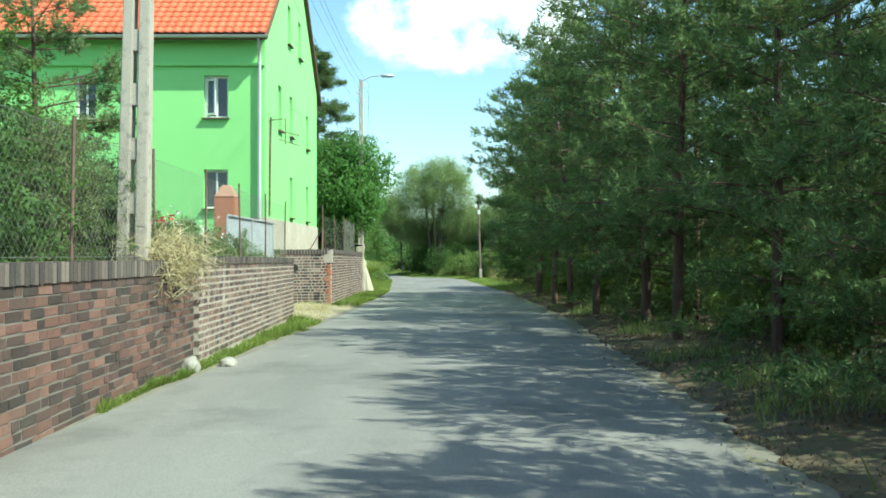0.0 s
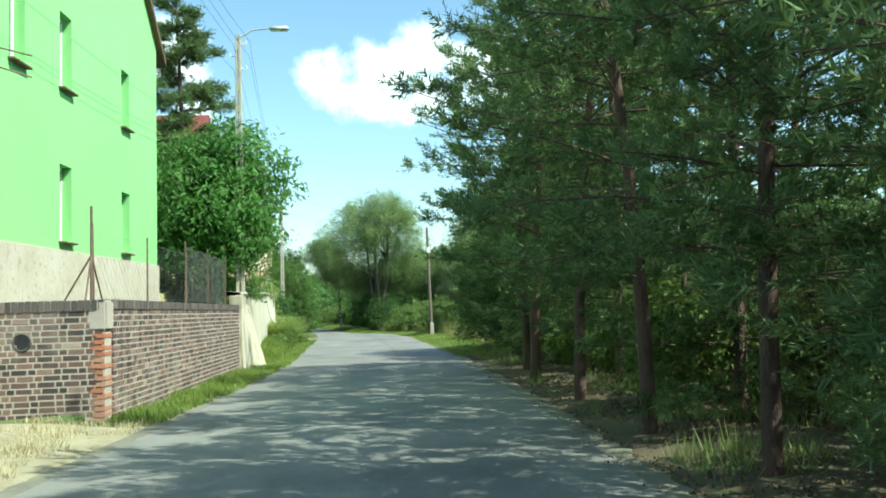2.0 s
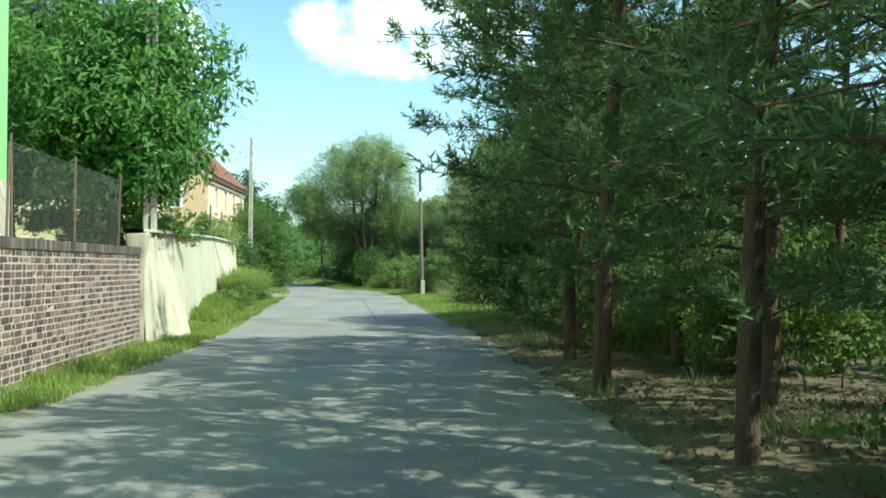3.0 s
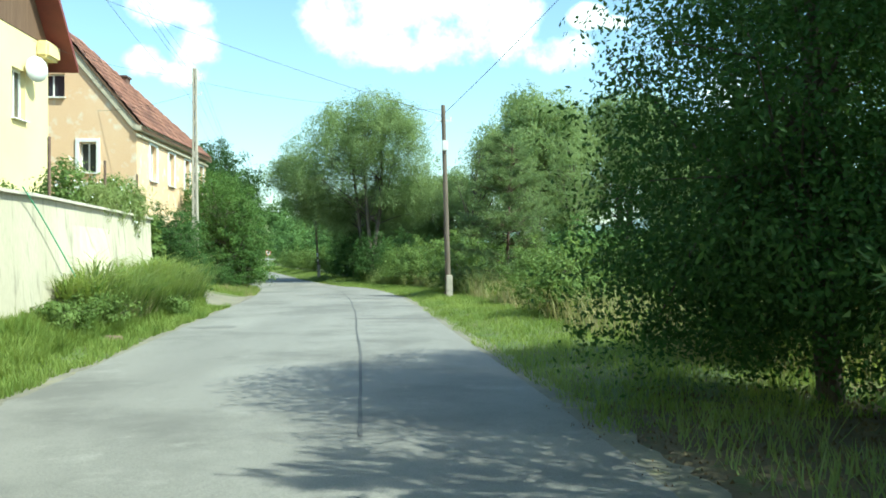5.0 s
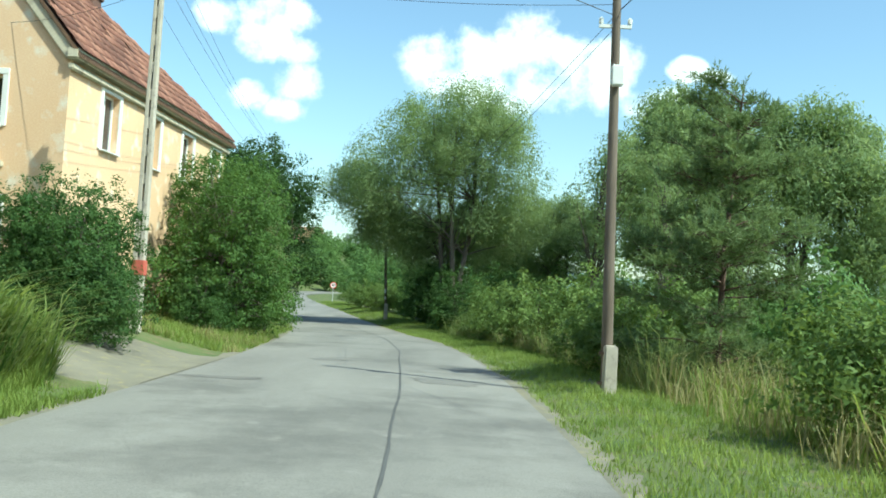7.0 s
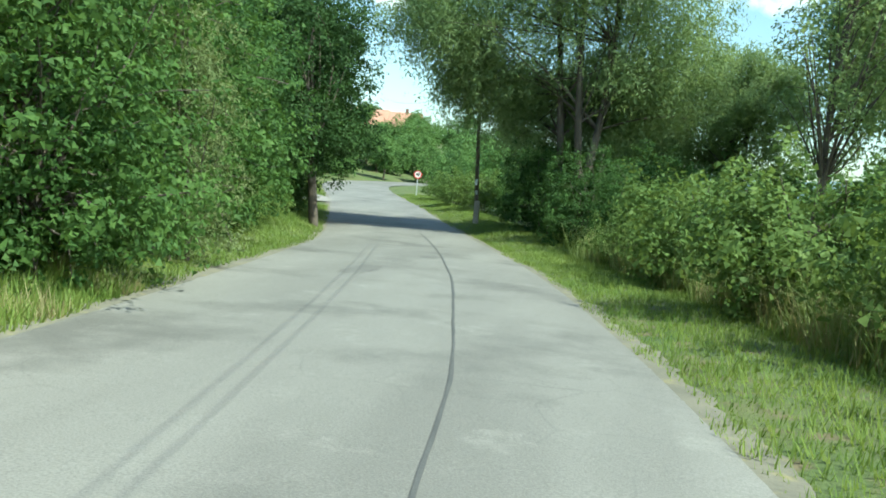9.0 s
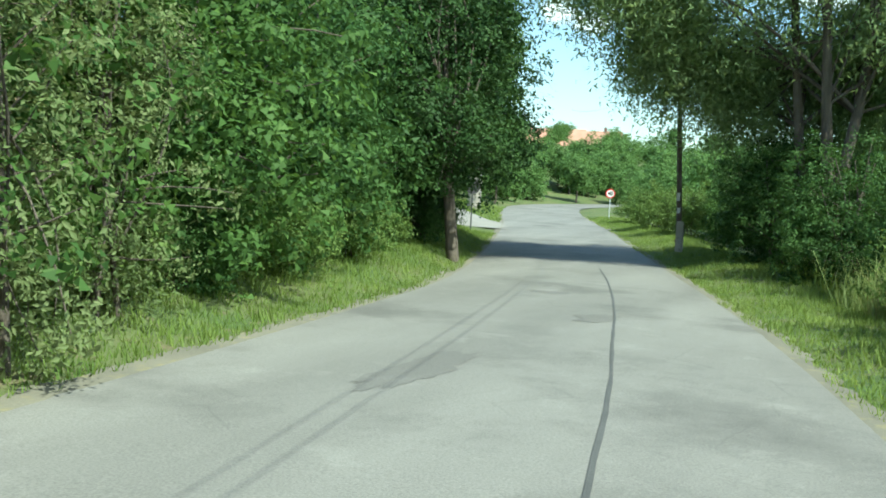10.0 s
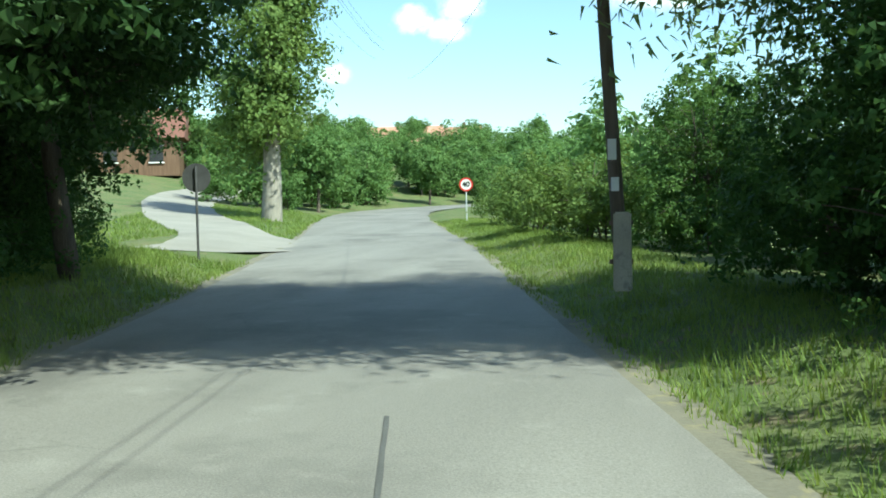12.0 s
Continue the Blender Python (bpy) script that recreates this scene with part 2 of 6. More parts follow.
def asphalt(name, a, b, crack=1.0):
    """Worn asphalt: grey with wide stains drawn out along the road, stone specks, and a net of hairline cracks."""
    m, t, s = material(name)
    col = ramp(t, noise_of(t, 0.7, 6.0, stretch=(1, 0.2, 1)), [(0.3, a), (0.7, b)])
    col = mix(t, ramp(t, noise_of(t, 0.35, 5.0, rough=0.65), [(0.5, (0, 0, 0)), (0.64, (0.8, 0.8, 0.8))]), col, tuple(0.72 * v for v in a))
    col = mix(t, ramp(t, noise_of(t, 1.6, 6.0, rough=0.7), [(0.58, (0, 0, 0)), (0.72, (0.5, 0.5, 0.5))]), col, tuple(1.25 * v for v in b))
    g = noise_of(t, 70, 4.0)
    col = mix(t, 0.6, col, ramp(t, g, [(0.25, (0.28, 0.28, 0.28)), (0.75, (0.72, 0.72, 0.72))]), "OVERLAY")
    v = t.nodes.new("ShaderNodeTexVoronoi")
    v.feature = "DISTANCE_TO_EDGE"
    v.inputs["Scale"].default_value = 0.9
    c = t.nodes.new("ShaderNodeTexCoord")
    w = node(t, "ShaderNodeTexNoise", Scale=2.5, Detail=4.0)
    t.links.new(c.outputs["Object"], w.inputs["Vector"])
    t.links.new(mix(t, 0.12, c.outputs["Object"], w.outputs["Color"], "ADD"), v.inputs["Vector"])
    line = ramp(t, v.outputs["Distance"], [(0.0, (0.5 * crack,) * 3), (0.014, (0, 0, 0))])
    gate = ramp(t, noise_of(t, 0.25, 3.0), [(0.5, (0, 0, 0)), (0.6, (1, 1, 1))])
    col = mix(t, mix(t, 1.0, line, gate, "MULTIPLY"), col, (0.05, 0.048, 0.045))
    t.links.new(col, s.inputs["Base Color"])
    s.inputs["Roughness"].default_value = 0.75
    bump(t, s, g, 0.5, 0.008)
    return m


ASPHALT = asphalt("asphalt", (0.172, 0.162, 0.144), (0.248, 0.234, 0.209), 0.4)
TAR = surface("tar", (0.075, 0.073, 0.07), (0.11, 0.107, 0.10), 2.0, 0.7, 50)
DIRT = surface("dirt", (0.15, 0.138, 0.105), (0.215, 0.195, 0.145), 1.2, 0.95, 30, 0.6, c=(0.25, 0.22, 0.12))
SIDE_ROAD = surface("gravel_road", (0.235, 0.22, 0.19), (0.30, 0.28, 0.245), 0.6, 0.95, 40, 0.5)
GROUND = surface("meadow_ground", (0.07, 0.115, 0.028), (0.14, 0.15, 0.055), 0.6, 0.95, 25, 0.8, c=(0.17, 0.135, 0.075), dist=0.03)
FOREST = surface("needle_litter", (0.085, 0.065, 0.035), (0.13, 0.10, 0.055), 0.8, 0.95, 30, 0.7, c=(0.07, 0.09, 0.03), dist=0.03)
MORTAR = surface("mortar", (0.50, 0.44, 0.365), (0.36, 0.31, 0.26), 1.5, 0.95, 50)
MORTAR_DARK = surface("sooty_mortar", (0.22, 0.19, 0.16), (0.13, 0.115, 0.10), 1.5, 0.95, 50)
BRICK = piece_material("old_brick", [(0.0, (0.045, 0.036, 0.034)), (0.4, (0.095, 0.062, 0.054)), (0.75, (0.16, 0.09, 0.07)), (0.95, (0.23, 0.14, 0.11)), (1.0, (0.36, 0.28, 0.22))], stain=(0.33, 0.26, 0.21))
BRICK_RED = piece_material("red_brick", [(0.0, (0.045, 0.034, 0.03)), (0.4, (0.10, 0.062, 0.052)), (0.75, (0.15, 0.078, 0.06)), (1.0, (0.225, 0.125, 0.095))], stain=(0.075, 0.068, 0.055))
CAP = piece_material("cap_brick", [(0.0, (0.06, 0.05, 0.045)), (0.8, (0.14, 0.11, 0.095)), (1.0, (0.24, 0.19, 0.16))], stain=(0.13, 0.12, 0.10))
TILE = piece_material("orange_roof_tile", [(0.0, (0.60, 0.125, 0.05)), (1.0, (0.69, 0.165, 0.075))], 0.6, 12)
OLD_TILE = piece_material("old_roof_tile", [(0.0, (0.12, 0.055, 0.04)), (0.6, (0.22, 0.095, 0.065)), (1.0, (0.32, 0.16, 0.11))], 0.8, 30)
GREEN_PAINT = surface("green_render", (0.285, 0.62, 0.205), (0.31, 0.66, 0.23), 0.4, 0.85, 60, 0.25)
PLINTH = surface("beige_plinth", (0.45, 0.39, 0.30), (0.55, 0.50, 0.41), 1.5, 0.9, 30, 0.5, c=(0.35, 0.30, 0.23))
PLASTER = surface("weathered_plaster", (0.43, 0.38, 0.275), (0.53, 0.48, 0.365), 0.8, 0.9, 25, 0.4, c=(0.30, 0.265, 0.20), stretch=(1, 1, 0.3))
PEACH = surface("peach_render", (0.68, 0.445, 0.265), (0.73, 0.52, 0.335), 0.4, 0.9, 25, 0.4, c=(0.74, 0.66, 0.54))
CREAM = surface("cream_render", (0.74, 0.61, 0.30), (0.78, 0.66, 0.36), 0.4, 0.85, 40, 0.2)
WHITE = surface("white_paint", (0.72, 0.71, 0.68), (0.80, 0.79, 0.76), 2.0, 0.6, 40, 0.1)
# near-black paint for the shade inside rooms, window openings and the drain
DARK = surface("unlit_inside_black", (0.015, 0.015, 0.017), (0.03, 0.03, 0.03), 2.0, 0.5, 10, 0.05)
CONCRETE = surface("grey_concrete", (0.40, 0.355, 0.29), (0.50, 0.45, 0.375), 2.0, 0.9, 50, 0.4, c=(0.30, 0.27, 0.23))
ZINC = surface("zinc", (0.50, 0.51, 0.51), (0.60, 0.61, 0.61), 2.0, 0.5, 60, 0.1, metal=0.25)
SHEET = surface("grey_sheet_metal", (0.44, 0.47, 0.49), (0.52, 0.55, 0.57), 1.0, 0.5, 60, 0.1, metal=0.3)
RUST = surface("rusty_steel", (0.12, 0.08, 0.06), (0.22, 0.14, 0.10), 6.0, 0.8, 60, 0.3, metal=0.2)
WIRE = surface("wire", (0.05, 0.05, 0.05), (0.08, 0.08, 0.08), 5.0, 0.6, 60)
MESH_WIRE = surface("fence_wire", (0.15, 0.155, 0.145), (0.22, 0.225, 0.21), 5.0, 0.6, 60, metal=0.4)
WOOD_POLE = surface("tarred_wood", (0.10, 0.075, 0.055), (0.19, 0.15, 0.12), 3.0, 0.9, 30, 0.5, stretch=(3, 3, 0.3))
BROWN_WOOD = surface("brown_boards", (0.11, 0.06, 0.035), (0.17, 0.10, 0.06), 3.0, 0.8, 30, 0.4, stretch=(3, 3, 0.3))
BARK = surface("bark", (0.07, 0.055, 0.042), (0.16, 0.13, 0.10), 4.0, 0.95, 25, 0.9, stretch=(2, 2, 0.5), dist=0.03)
PINE_BARK = surface("pine_bark", (0.075, 0.05, 0.038), (0.15, 0.088, 0.06), 3.0, 0.95, 22, 0.9, c=(0.07, 0.055, 0.045), stretch=(2, 2, 0.6), dist=0.03)
STONE = surface("pale_stone", (0.26, 0.24, 0.20), (0.36, 0.34, 0.30), 4.0, 0.9, 30, 0.4)
L_PINE = leaf_material("pine_needles", (0.042, 0.08, 0.032), (0.10, 0.16, 0.062), (0.23, 0.31, 0.125), 0.18, 0.75, 0.1)
L_LIME = leaf_material("lime_leaves", (0.018, 0.045, 0.013), (0.034, 0.078, 0.02), (0.07, 0.125, 0.033), 0.28)
L_WILLOW = leaf_material("willow_leaves", (0.12, 0.18, 0.075), (0.205, 0.285, 0.12), (0.31, 0.39, 0.18), 0.5)
L_SALLOW = leaf_material("sallow_leaves", (0.095, 0.135, 0.045), (0.15, 0.205, 0.07), (0.23, 0.265, 0.115), 0.35)
PALE_BARK = surface("pale_bark", (0.22, 0.20, 0.165), (0.34, 0.31, 0.26), 3.0, 0.95, 20, 0.9, stretch=(2, 2, 0.5), dist=0.03)
L_BROAD = leaf_material("broad_leaves", (0.03, 0.07, 0.018), (0.062, 0.13, 0.029), (0.13, 0.215, 0.05), 0.35)
L_DARK = leaf_material("dark_leaves", (0.025, 0.065, 0.018), (0.05, 0.11, 0.028), (0.095, 0.165, 0.042), 0.35)
L_YOUNG = leaf_material("young_pine_needles", (0.07, 0.115, 0.045), (0.135, 0.195, 0.075), (0.23, 0.30, 0.125), 0.3)
L_ASH = leaf_material("ash_leaves", (0.045, 0.115, 0.024), (0.09, 0.20, 0.042), (0.17, 0.31, 0.08), 0.4)
L_FRESH = leaf_material("fresh_leaves", (0.065, 0.12, 0.028), (0.12, 0.19, 0.045), (0.21, 0.28, 0.08), 0.35)
L_GRASS = leaf_material("grass_blades", (0.08, 0.15, 0.028), (0.165, 0.25, 0.05), (0.30, 0.36, 0.10), 0.45)
L_DRY = leaf_material("dry_grass", (0.14, 0.15, 0.05), (0.25, 0.23, 0.09), (0.42, 0.37, 0.20), 0.35)
L_WEED = leaf_material("weed_stalks", (0.12, 0.19, 0.05), (0.20, 0.27, 0.08), (0.32, 0.36, 0.15), 0.4)
# lighter than L_BROAD: sunshine and distance haze put into the leaf colour
L_FAR = leaf_material("sunlit_far_leaves", (0.06, 0.125, 0.035), (0.105, 0.19, 0.052), (0.175, 0.27, 0.085), 0.38)
L_STRAW = leaf_material("straw", (0.32, 0.27, 0.14), (0.46, 0.40, 0.24), (0.60, 0.54, 0.36), 0.3)
L_LITTER = leaf_material("needle_litter_flakes", (0.06, 0.04, 0.02), (0.13, 0.085, 0.045), (0.24, 0.17, 0.10), 0.1)
# the blue-green tone is air haze painted into the hills
FAR_HILL = surface("far_hill", (0.13, 0.19, 0.185), (0.17, 0.235, 0.23), 0.004, 1.0, 0.02, 0.0)
GLASS, _t, _s = material("window_glass")
_s.inputs["Base Color"].default_value, _s.inputs["Roughness"].default_value = (0.03, 0.035, 0.04, 1), 0.06
_s.inputs["Specular IOR Level"].default_value = 0.8


# ---- ground and road ----
def strip(name, ys, left, right, lift, mat, cuts=8, x_mid=None):
    V, F = [], []
    for i, y in enumerate(ys):
        a, b = left(y), right(y)
        for k in range(cuts + 1):
            x = a + (b - a) * k / cuts
            V.append((x, y, lift(x, y)))
    for i in range(len(ys) - 1):
        for k in range(cuts):
            p = i * (cuts + 1) + k
            F.append((p, p + 1, p + cuts + 2, p + cuts + 1))
    return mesh_of(name, V, F, mat, True)


def wob(y, s, a):
    return a * noise.noise(Vector((y * s, 7.3, s))) + a * 0.5 * noise.noise(Vector((y * s * 3.1, 1.3, s)))


def build_ground():
    offs = sorted(set([-2500, -900, -350, -180, -120, -90, -70, -55, -45, -38, -33, -29, -26, -23, -20, -18, -16, -14, -12, -10, -8.5, -7.5, -6.6, -5.8,
                       -3.9, -3.2, -2.9, -2.6, -1.3, 0, 1.3, 2.6, 2.9, 3.3, 4, 5, 6.5, 8, 10, 12, 15, 20, 28, 40, 60, 90, 140, 350, 900, 2500]))
    ys = [-900, -300, -100, -60, -40, -30] + [-24 + 1.5 * i for i in range(150)] + [205, 215, 230, 250, 280, 330, 420, 700, 1300, 2600]
    V, F, I = [], [], []
    rows = []
    for y in ys:
        c = centre(y)
        xs = [c + o for o in offs if o <= -5.8] + [wall_x(y) - 0.35, wall_x(y) - 0.12, wall_x(y) + 0.0] + [c + o for o in offs if o > -5.8]
        xs = sorted(xs)
        rows.append(xs)
    n = len(rows[0])
    for y, xs in zip(ys, rows):
        for x in xs:
            e = x - centre(y)
            drop = 0.09 * (1 - side(2.45, 2.75, abs(e)))
            V.append((x, y, ground_z(x, y) - drop - 0.01))
    for i in range(len(ys) - 1):
        for k in range(n - 1):
            p = i * n + k
            F.append((p, p + 1, p + n + 1, p + n))
            x, y = rows[i][k], ys[i]
            I.append(1 if (x - centre(y) > 2.5 and y < 44 and x < 15) else 0)
    ob = new("ground", mesh_of("ground", V, F, [GROUND, FOREST], True, I))
    tagged(ob, "grassy ground with dry patches and needle litter", "ground", kind="structure")
    ys = [-40 + 0.5 * i for i in range(440)]
    road = new("road", strip("road", ys, lambda y: centre(y) - HALF + wob(y, 0.5, 0.12), lambda y: centre(y) + HALF + wob(y + 50, 0.5, 0.12),
                             lambda x, y: road_z(y) + 0.02 - 0.008 * (x - centre(y)) ** 2 * 0.3, ASPHALT))
    tagged(road, "narrow grey asphalt road with worn edges", "road", kind="structure")


build_ground()


# ---- brick walls ----
COURSE = 0.086


def brick_mesh(name, l, d, h, mat):
    return made(name, box((l, d, h), (0, 0, 0), 0.0), mat)


def brick_wall(name, a, b, z_top, z_bottom, thick, mat, label, keep, soldier=0.115, jitter=0.004, mortar=None, gap=0.022, cap=True, faces=(1,), size=0.265, bond=3, vgap=None):
    """A wall from a to b in plan with its bricks on the named sides: 1 is the side to the right of the way from a to b.
    keep: how many bricks, counted from the end at b, are objects of their own."""
    a, b = Vector((*a, 0)), Vector((*b, 0))
    way = (b - a).normalized()
    length = (b - a).length
    right = Vector((way.y, -way.x, 0))
    turn = math.degrees(math.atan2(way.y, way.x))
    rnd = random.Random(name + str(length))
    wall = empty(name, (0, 0, 0), label, "wall", kind="structure")
    zt = lambda s: z_top[0] + (z_top[1] - z_top[0]) * s / length
    zb = min(z_bottom)
    core = bmesh.new()
    for s in (0, length):
        for o in (-thick / 2 + 0.003, thick / 2 - 0.003):
            for z in (zb - 0.4, zt(s) - 0.014):
                core.verts.new(a + way * (s + (0.01 if s == 0 else -0.01)) + right * o + Vector((0, 0, z)))
    bmesh.ops.convex_hull(core, input=core.verts)
    part("mortar_core", made("mortar_core", core, mortar or MORTAR), wall, "pale lime mortar core")
    # bricks
    spots = []
    rows = int((max(z_top) - soldier - zb + 0.1) / COURSE)
    for f in faces:
        for r in range(rows):
            s, k = -(r % 2) * size * (0.5 if bond == 3 else 0.75) + rnd.uniform(-0.02, 0.02), 0
            while s < length - 0.05:
                header = (k + r) % bond == bond - 1
                l = (size * 0.5 if header else size) * rnd.uniform(0.94, 1.06) - (vgap or gap)
                s0, s1 = max(s, 0.0), min(s + l, length)
                z = zt((s0 + s1) / 2) - soldier - COURSE * (r + 0.5)
                if s1 - s0 > 0.05 and z > zb - 0.06:
                    spots.append(((s0 + s1) / 2, s1 - s0, f, z, COURSE - gap - 0.004 + rnd.uniform(-0.006, 0.005), rnd.uniform(0, jitter)))
                s += l + (vgap or gap)
                k += 1
    spots.sort(key=lambda q: -q[0])
    depth = 0.06
    shared = {}
    V, F = [], []
    cube = np.array([(x, y, z) for x in (-0.5, 0.5) for y in (-0.5, 0.5) for z in (-0.5, 0.5)])
    quads = np.array([(0, 1, 3, 2), (4, 6, 7, 5), (0, 4, 5, 1), (2, 3, 7, 6), (0, 2, 6, 4), (1, 5, 7, 3)])
    for i, (s, l, f, z, h, j) in enumerate(spots):
        o = f * (thick / 2 - depth / 2 + j)
        p = a + way * s + right * o + Vector((0, 0, z))
        if i < keep:
            key = round(l, 2)
            if key not in shared:
                shared[key] = brick_mesh("brick", key, depth, COURSE - 0.026, mat)
            part("brick", shared[key], wall, "", pose(p.x, p.y, p.z, rnd.uniform(-1, 1), rnd.uniform(-0.8, 0.8), turn + rnd.uniform(-0.4, 0.4)))
        else:
            q = cube * (l, depth, h) + np.array([[rnd.uniform(-0.004, 0.004) for _ in range(3)] for _ in range(8)])
            ca, sa = way.x, way.y
            V.append(np.stack([p.x + q[:, 0] * ca - q[:, 1] * sa, p.y + q[:, 0] * sa + q[:, 1] * ca, p.z + q[:, 2]], 1))
            F.append(quads + 8 * len(F))
    if V:
        tagged(part("far_bricks", mesh_of("far_bricks", np.concatenate(V), np.concatenate(F), mat), wall), kind="stuff")
    if cap:
        V, F = [], []
        n = int(length / 0.082)
        for i in range(n):
            s = (i + 0.5) * length / n
            p = a + way * s + Vector((0, 0, zt(s) - soldier / 2 + rnd.uniform(-0.004, 0.006)))
            q = cube * (length / n - 0.018, thick + 0.03 + rnd.uniform(0, 0.012), soldier)
            ca, sa = way.x, way.y
            V.append(np.stack([p.x + q[:, 0] * ca - q[:, 1] * sa, p.y + q[:, 0] * sa + q[:, 1] * ca, p.z + q[:, 2]], 1))
            F.append(quads + 8 * len(F))
        bed = bmesh.new()
        for s in (0.02, length - 0.02):
            for o in (-thick / 2 - 0.006, thick / 2 + 0.006):
                for z in (zt(s) - soldier + 0.004, zt(s) - 0.008):
                    bed.verts.new(a + way * s + right * o + Vector((0, 0, z)))
        bmesh.ops.convex_hull(bed, input=bed.verts)
        part("cap_mortar", made("cap_mortar", bed, MORTAR), wall, "pale mortar between the capping bricks")
        tagged(part("cap_course", mesh_of("cap_course", np.concatenate(V), np.concatenate(F), CAP), wall, "dark bricks set on edge along the top"), kind="stuff")
    return wall


brick_wall("wall_near", (-2.75, -14.0), (-3.26, 11.4), (1.32, 1.26), (-0.05, 0.05), 0.30, BRICK_RED, "old red-brown brick garden wall with sooty bricks", 60, soldier=0.16, mortar=MORTAR_DARK, gap=0.013)
brick_wall("wall_middle", (-3.22, 11.42), (-3.5, 20.4), (1.30, 1.22), (0.02, 0.05), 0.34, BRICK, "whitewashed old brick garden wall with dark capping", 300, soldier=0.1, size=0.225, bond=2, gap=0.026, vgap=0.05)
brick_wall("wall_return", (-3.68, 20.25), (-5.0, 20.4), (1.22, 1.22), (0.05, 0.05), 0.3, BRICK, "short brick wall turning into the gateway", 0, faces=(-1,))
brick_wall("wall_gateway", (-5.15, 27.12), (-3.36, 27.32), (1.42, 1.44), (-0.1, -0.12), 0.30, BRICK, "dark clinker brick wall beside the gateway with a drain hole", 300, soldier=0.14, size=0.225, bond=2, gap=0.024)
brick_wall("wall_house", (-3.47, 27.5), (-3.56, 38.45), (1.44, 1.34), (-0.2, -0.4), 0.30, BRICK, "long weathered brick retaining wall below the house", 300, soldier=0.13, size=0.225, bond=2, gap=0.02, vgap=0.038)


QUOIN = piece_material("orange_brick", [(0.0, (0.36, 0.13, 0.07)), (0.6, (0.44, 0.18, 0.10)), (1.0, (0.40, 0.24, 0.17))], stain=(0.36, 0.27, 0.21))


def build_quoin():
    """The mended corner of the gateway wall: orange bricks, a limewashed top, and the drain hole beside it."""
    quoin = empty("brick_quoin", (-3.46, 27.32, -0.2), "mended wall corner of orange bricks with a limewashed top", "brick pier", kind="structure")
    rnd = random.Random(9)
    for r in range(15):
        part("brick", made("brick", box((0.27 + rnd.uniform(-0.04, 0.02), 0.33, 0.07), (0, 0, 0), 0.008), QUOIN), quoin, "", pose(rnd.uniform(-0.012, 0.012), rnd.uniform(-0.006, 0.006), -0.02 + 0.083 * r))
    part("mortar_core", made("mortar_core", box((0.25, 0.31, 1.3), (0, 0, 0.55), 0.01), MORTAR), quoin, "pale lime mortar core")
    part("limewash_cap", made("limewash_cap", box((0.31, 0.345, 0.42), (0.0, 0, 1.42), 0.03), MORTAR), quoin, "flaking limewashed top")
    hole = empty("drain_pipe", (-4.4, 27.05, 0.88), "open clay drain pipe end in the brick wall", "drain pipe")
    ring = [(0.115 * math.cos(a), 0, 0.115 * math.sin(a), 0.016) for a in np.linspace(0, 2 * math.pi, 18)]
    part("rim", tube_mesh("rim", [ring], CAP, 6), hole, "sooty clay rim")
    disc = bmesh.new()
    bmesh.ops.create_cone(disc, cap_ends=True, segments=18, radius1=0.112, radius2=0.112, depth=0.05)
    # flat disc; the shade in the pipe is its black colour
    part("bore", made("bore", disc, DARK), hole, "near-black disc standing in for the shaded bore", pose(0, 0.018, 0, 90, 0, 0))


build_quoin()


# ---- plastered wall ----
def build_plaster_wall():
    wall = empty("wall_plaster", (0, 0, 0), "weathered cream plastered garden wall with grey coping", "wall", kind="structure")
    V, F, C, CF = [], [], [], []
    ys = [38.6 + 0.4 * i for i in range(60)]
    for y in ys:
        x, zb = wall_x(y), road_z(y) - 0.2
        zt = float(np.interp(y, [38.6, 45, 52, 62.3], [1.62, 1.72, 1.80, 1.78]))
        out = 0.0
        b = 0.55 * math.exp(-((y - 41.2) / 1.0) ** 2) + 0.75 * math.exp(-((y - 55.6) / 1.1) ** 2) + 0.12
        x += 0.12 * math.exp(-((y - 39.5) / 0.7) ** 2)
        prof = [(x - 0.15, zb), (x + 0.15 + b, zb), (x + 0.15 + b * 0.75, zb + (zt - zb) * 0.25), (x + 0.15 + b * 0.4, zb + (zt - zb) * 0.55), (x + 0.14, zb + (zt - zb) * 0.85), (x + 0.12, zt), (x - 0.15, zt)]
        V += [(px + 0.012 * noise.noise(Vector((y, pz * 2, 3))), y, pz) for px, pz in prof]
        C += [(x - 0.2, y, zt + 0.003), (x + 0.2, y, zt + 0.003), (x + 0.19, y, zt + 0.055), (x - 0.19, y, zt + 0.075)]
    for (A, G, n) in ((V, F, 7), (C, CF, 4)):
        for i in range(len(ys) - 1):
            for k in range(n):
                p, q = i * n + k, i * n + (k + 1) % n
                G.append((p, q, q + n, p + n))
    part("plaster_face", mesh_of("plaster_face", V, F, PLASTER), wall)
    part("coping", mesh_of("coping", C, CF, CONCRETE), wall, "grey concrete coping")
    end = box((0.3, 0.34, 2.0), (-3.5, 38.62, 0.6), 0.03)
    bmesh.ops.subdivide_edges(end, edges=end.edges[:], cuts=5, use_grid_fill=True)
    for v in end.verts:
        v.co += Vector((0.07, 0.07, 0.03)) * noise.noise(v.co * 2.7)
    part("end_pier", made("end_pier", end, PLASTER), wall, "pale plastered pier")


build_plaster_wall()


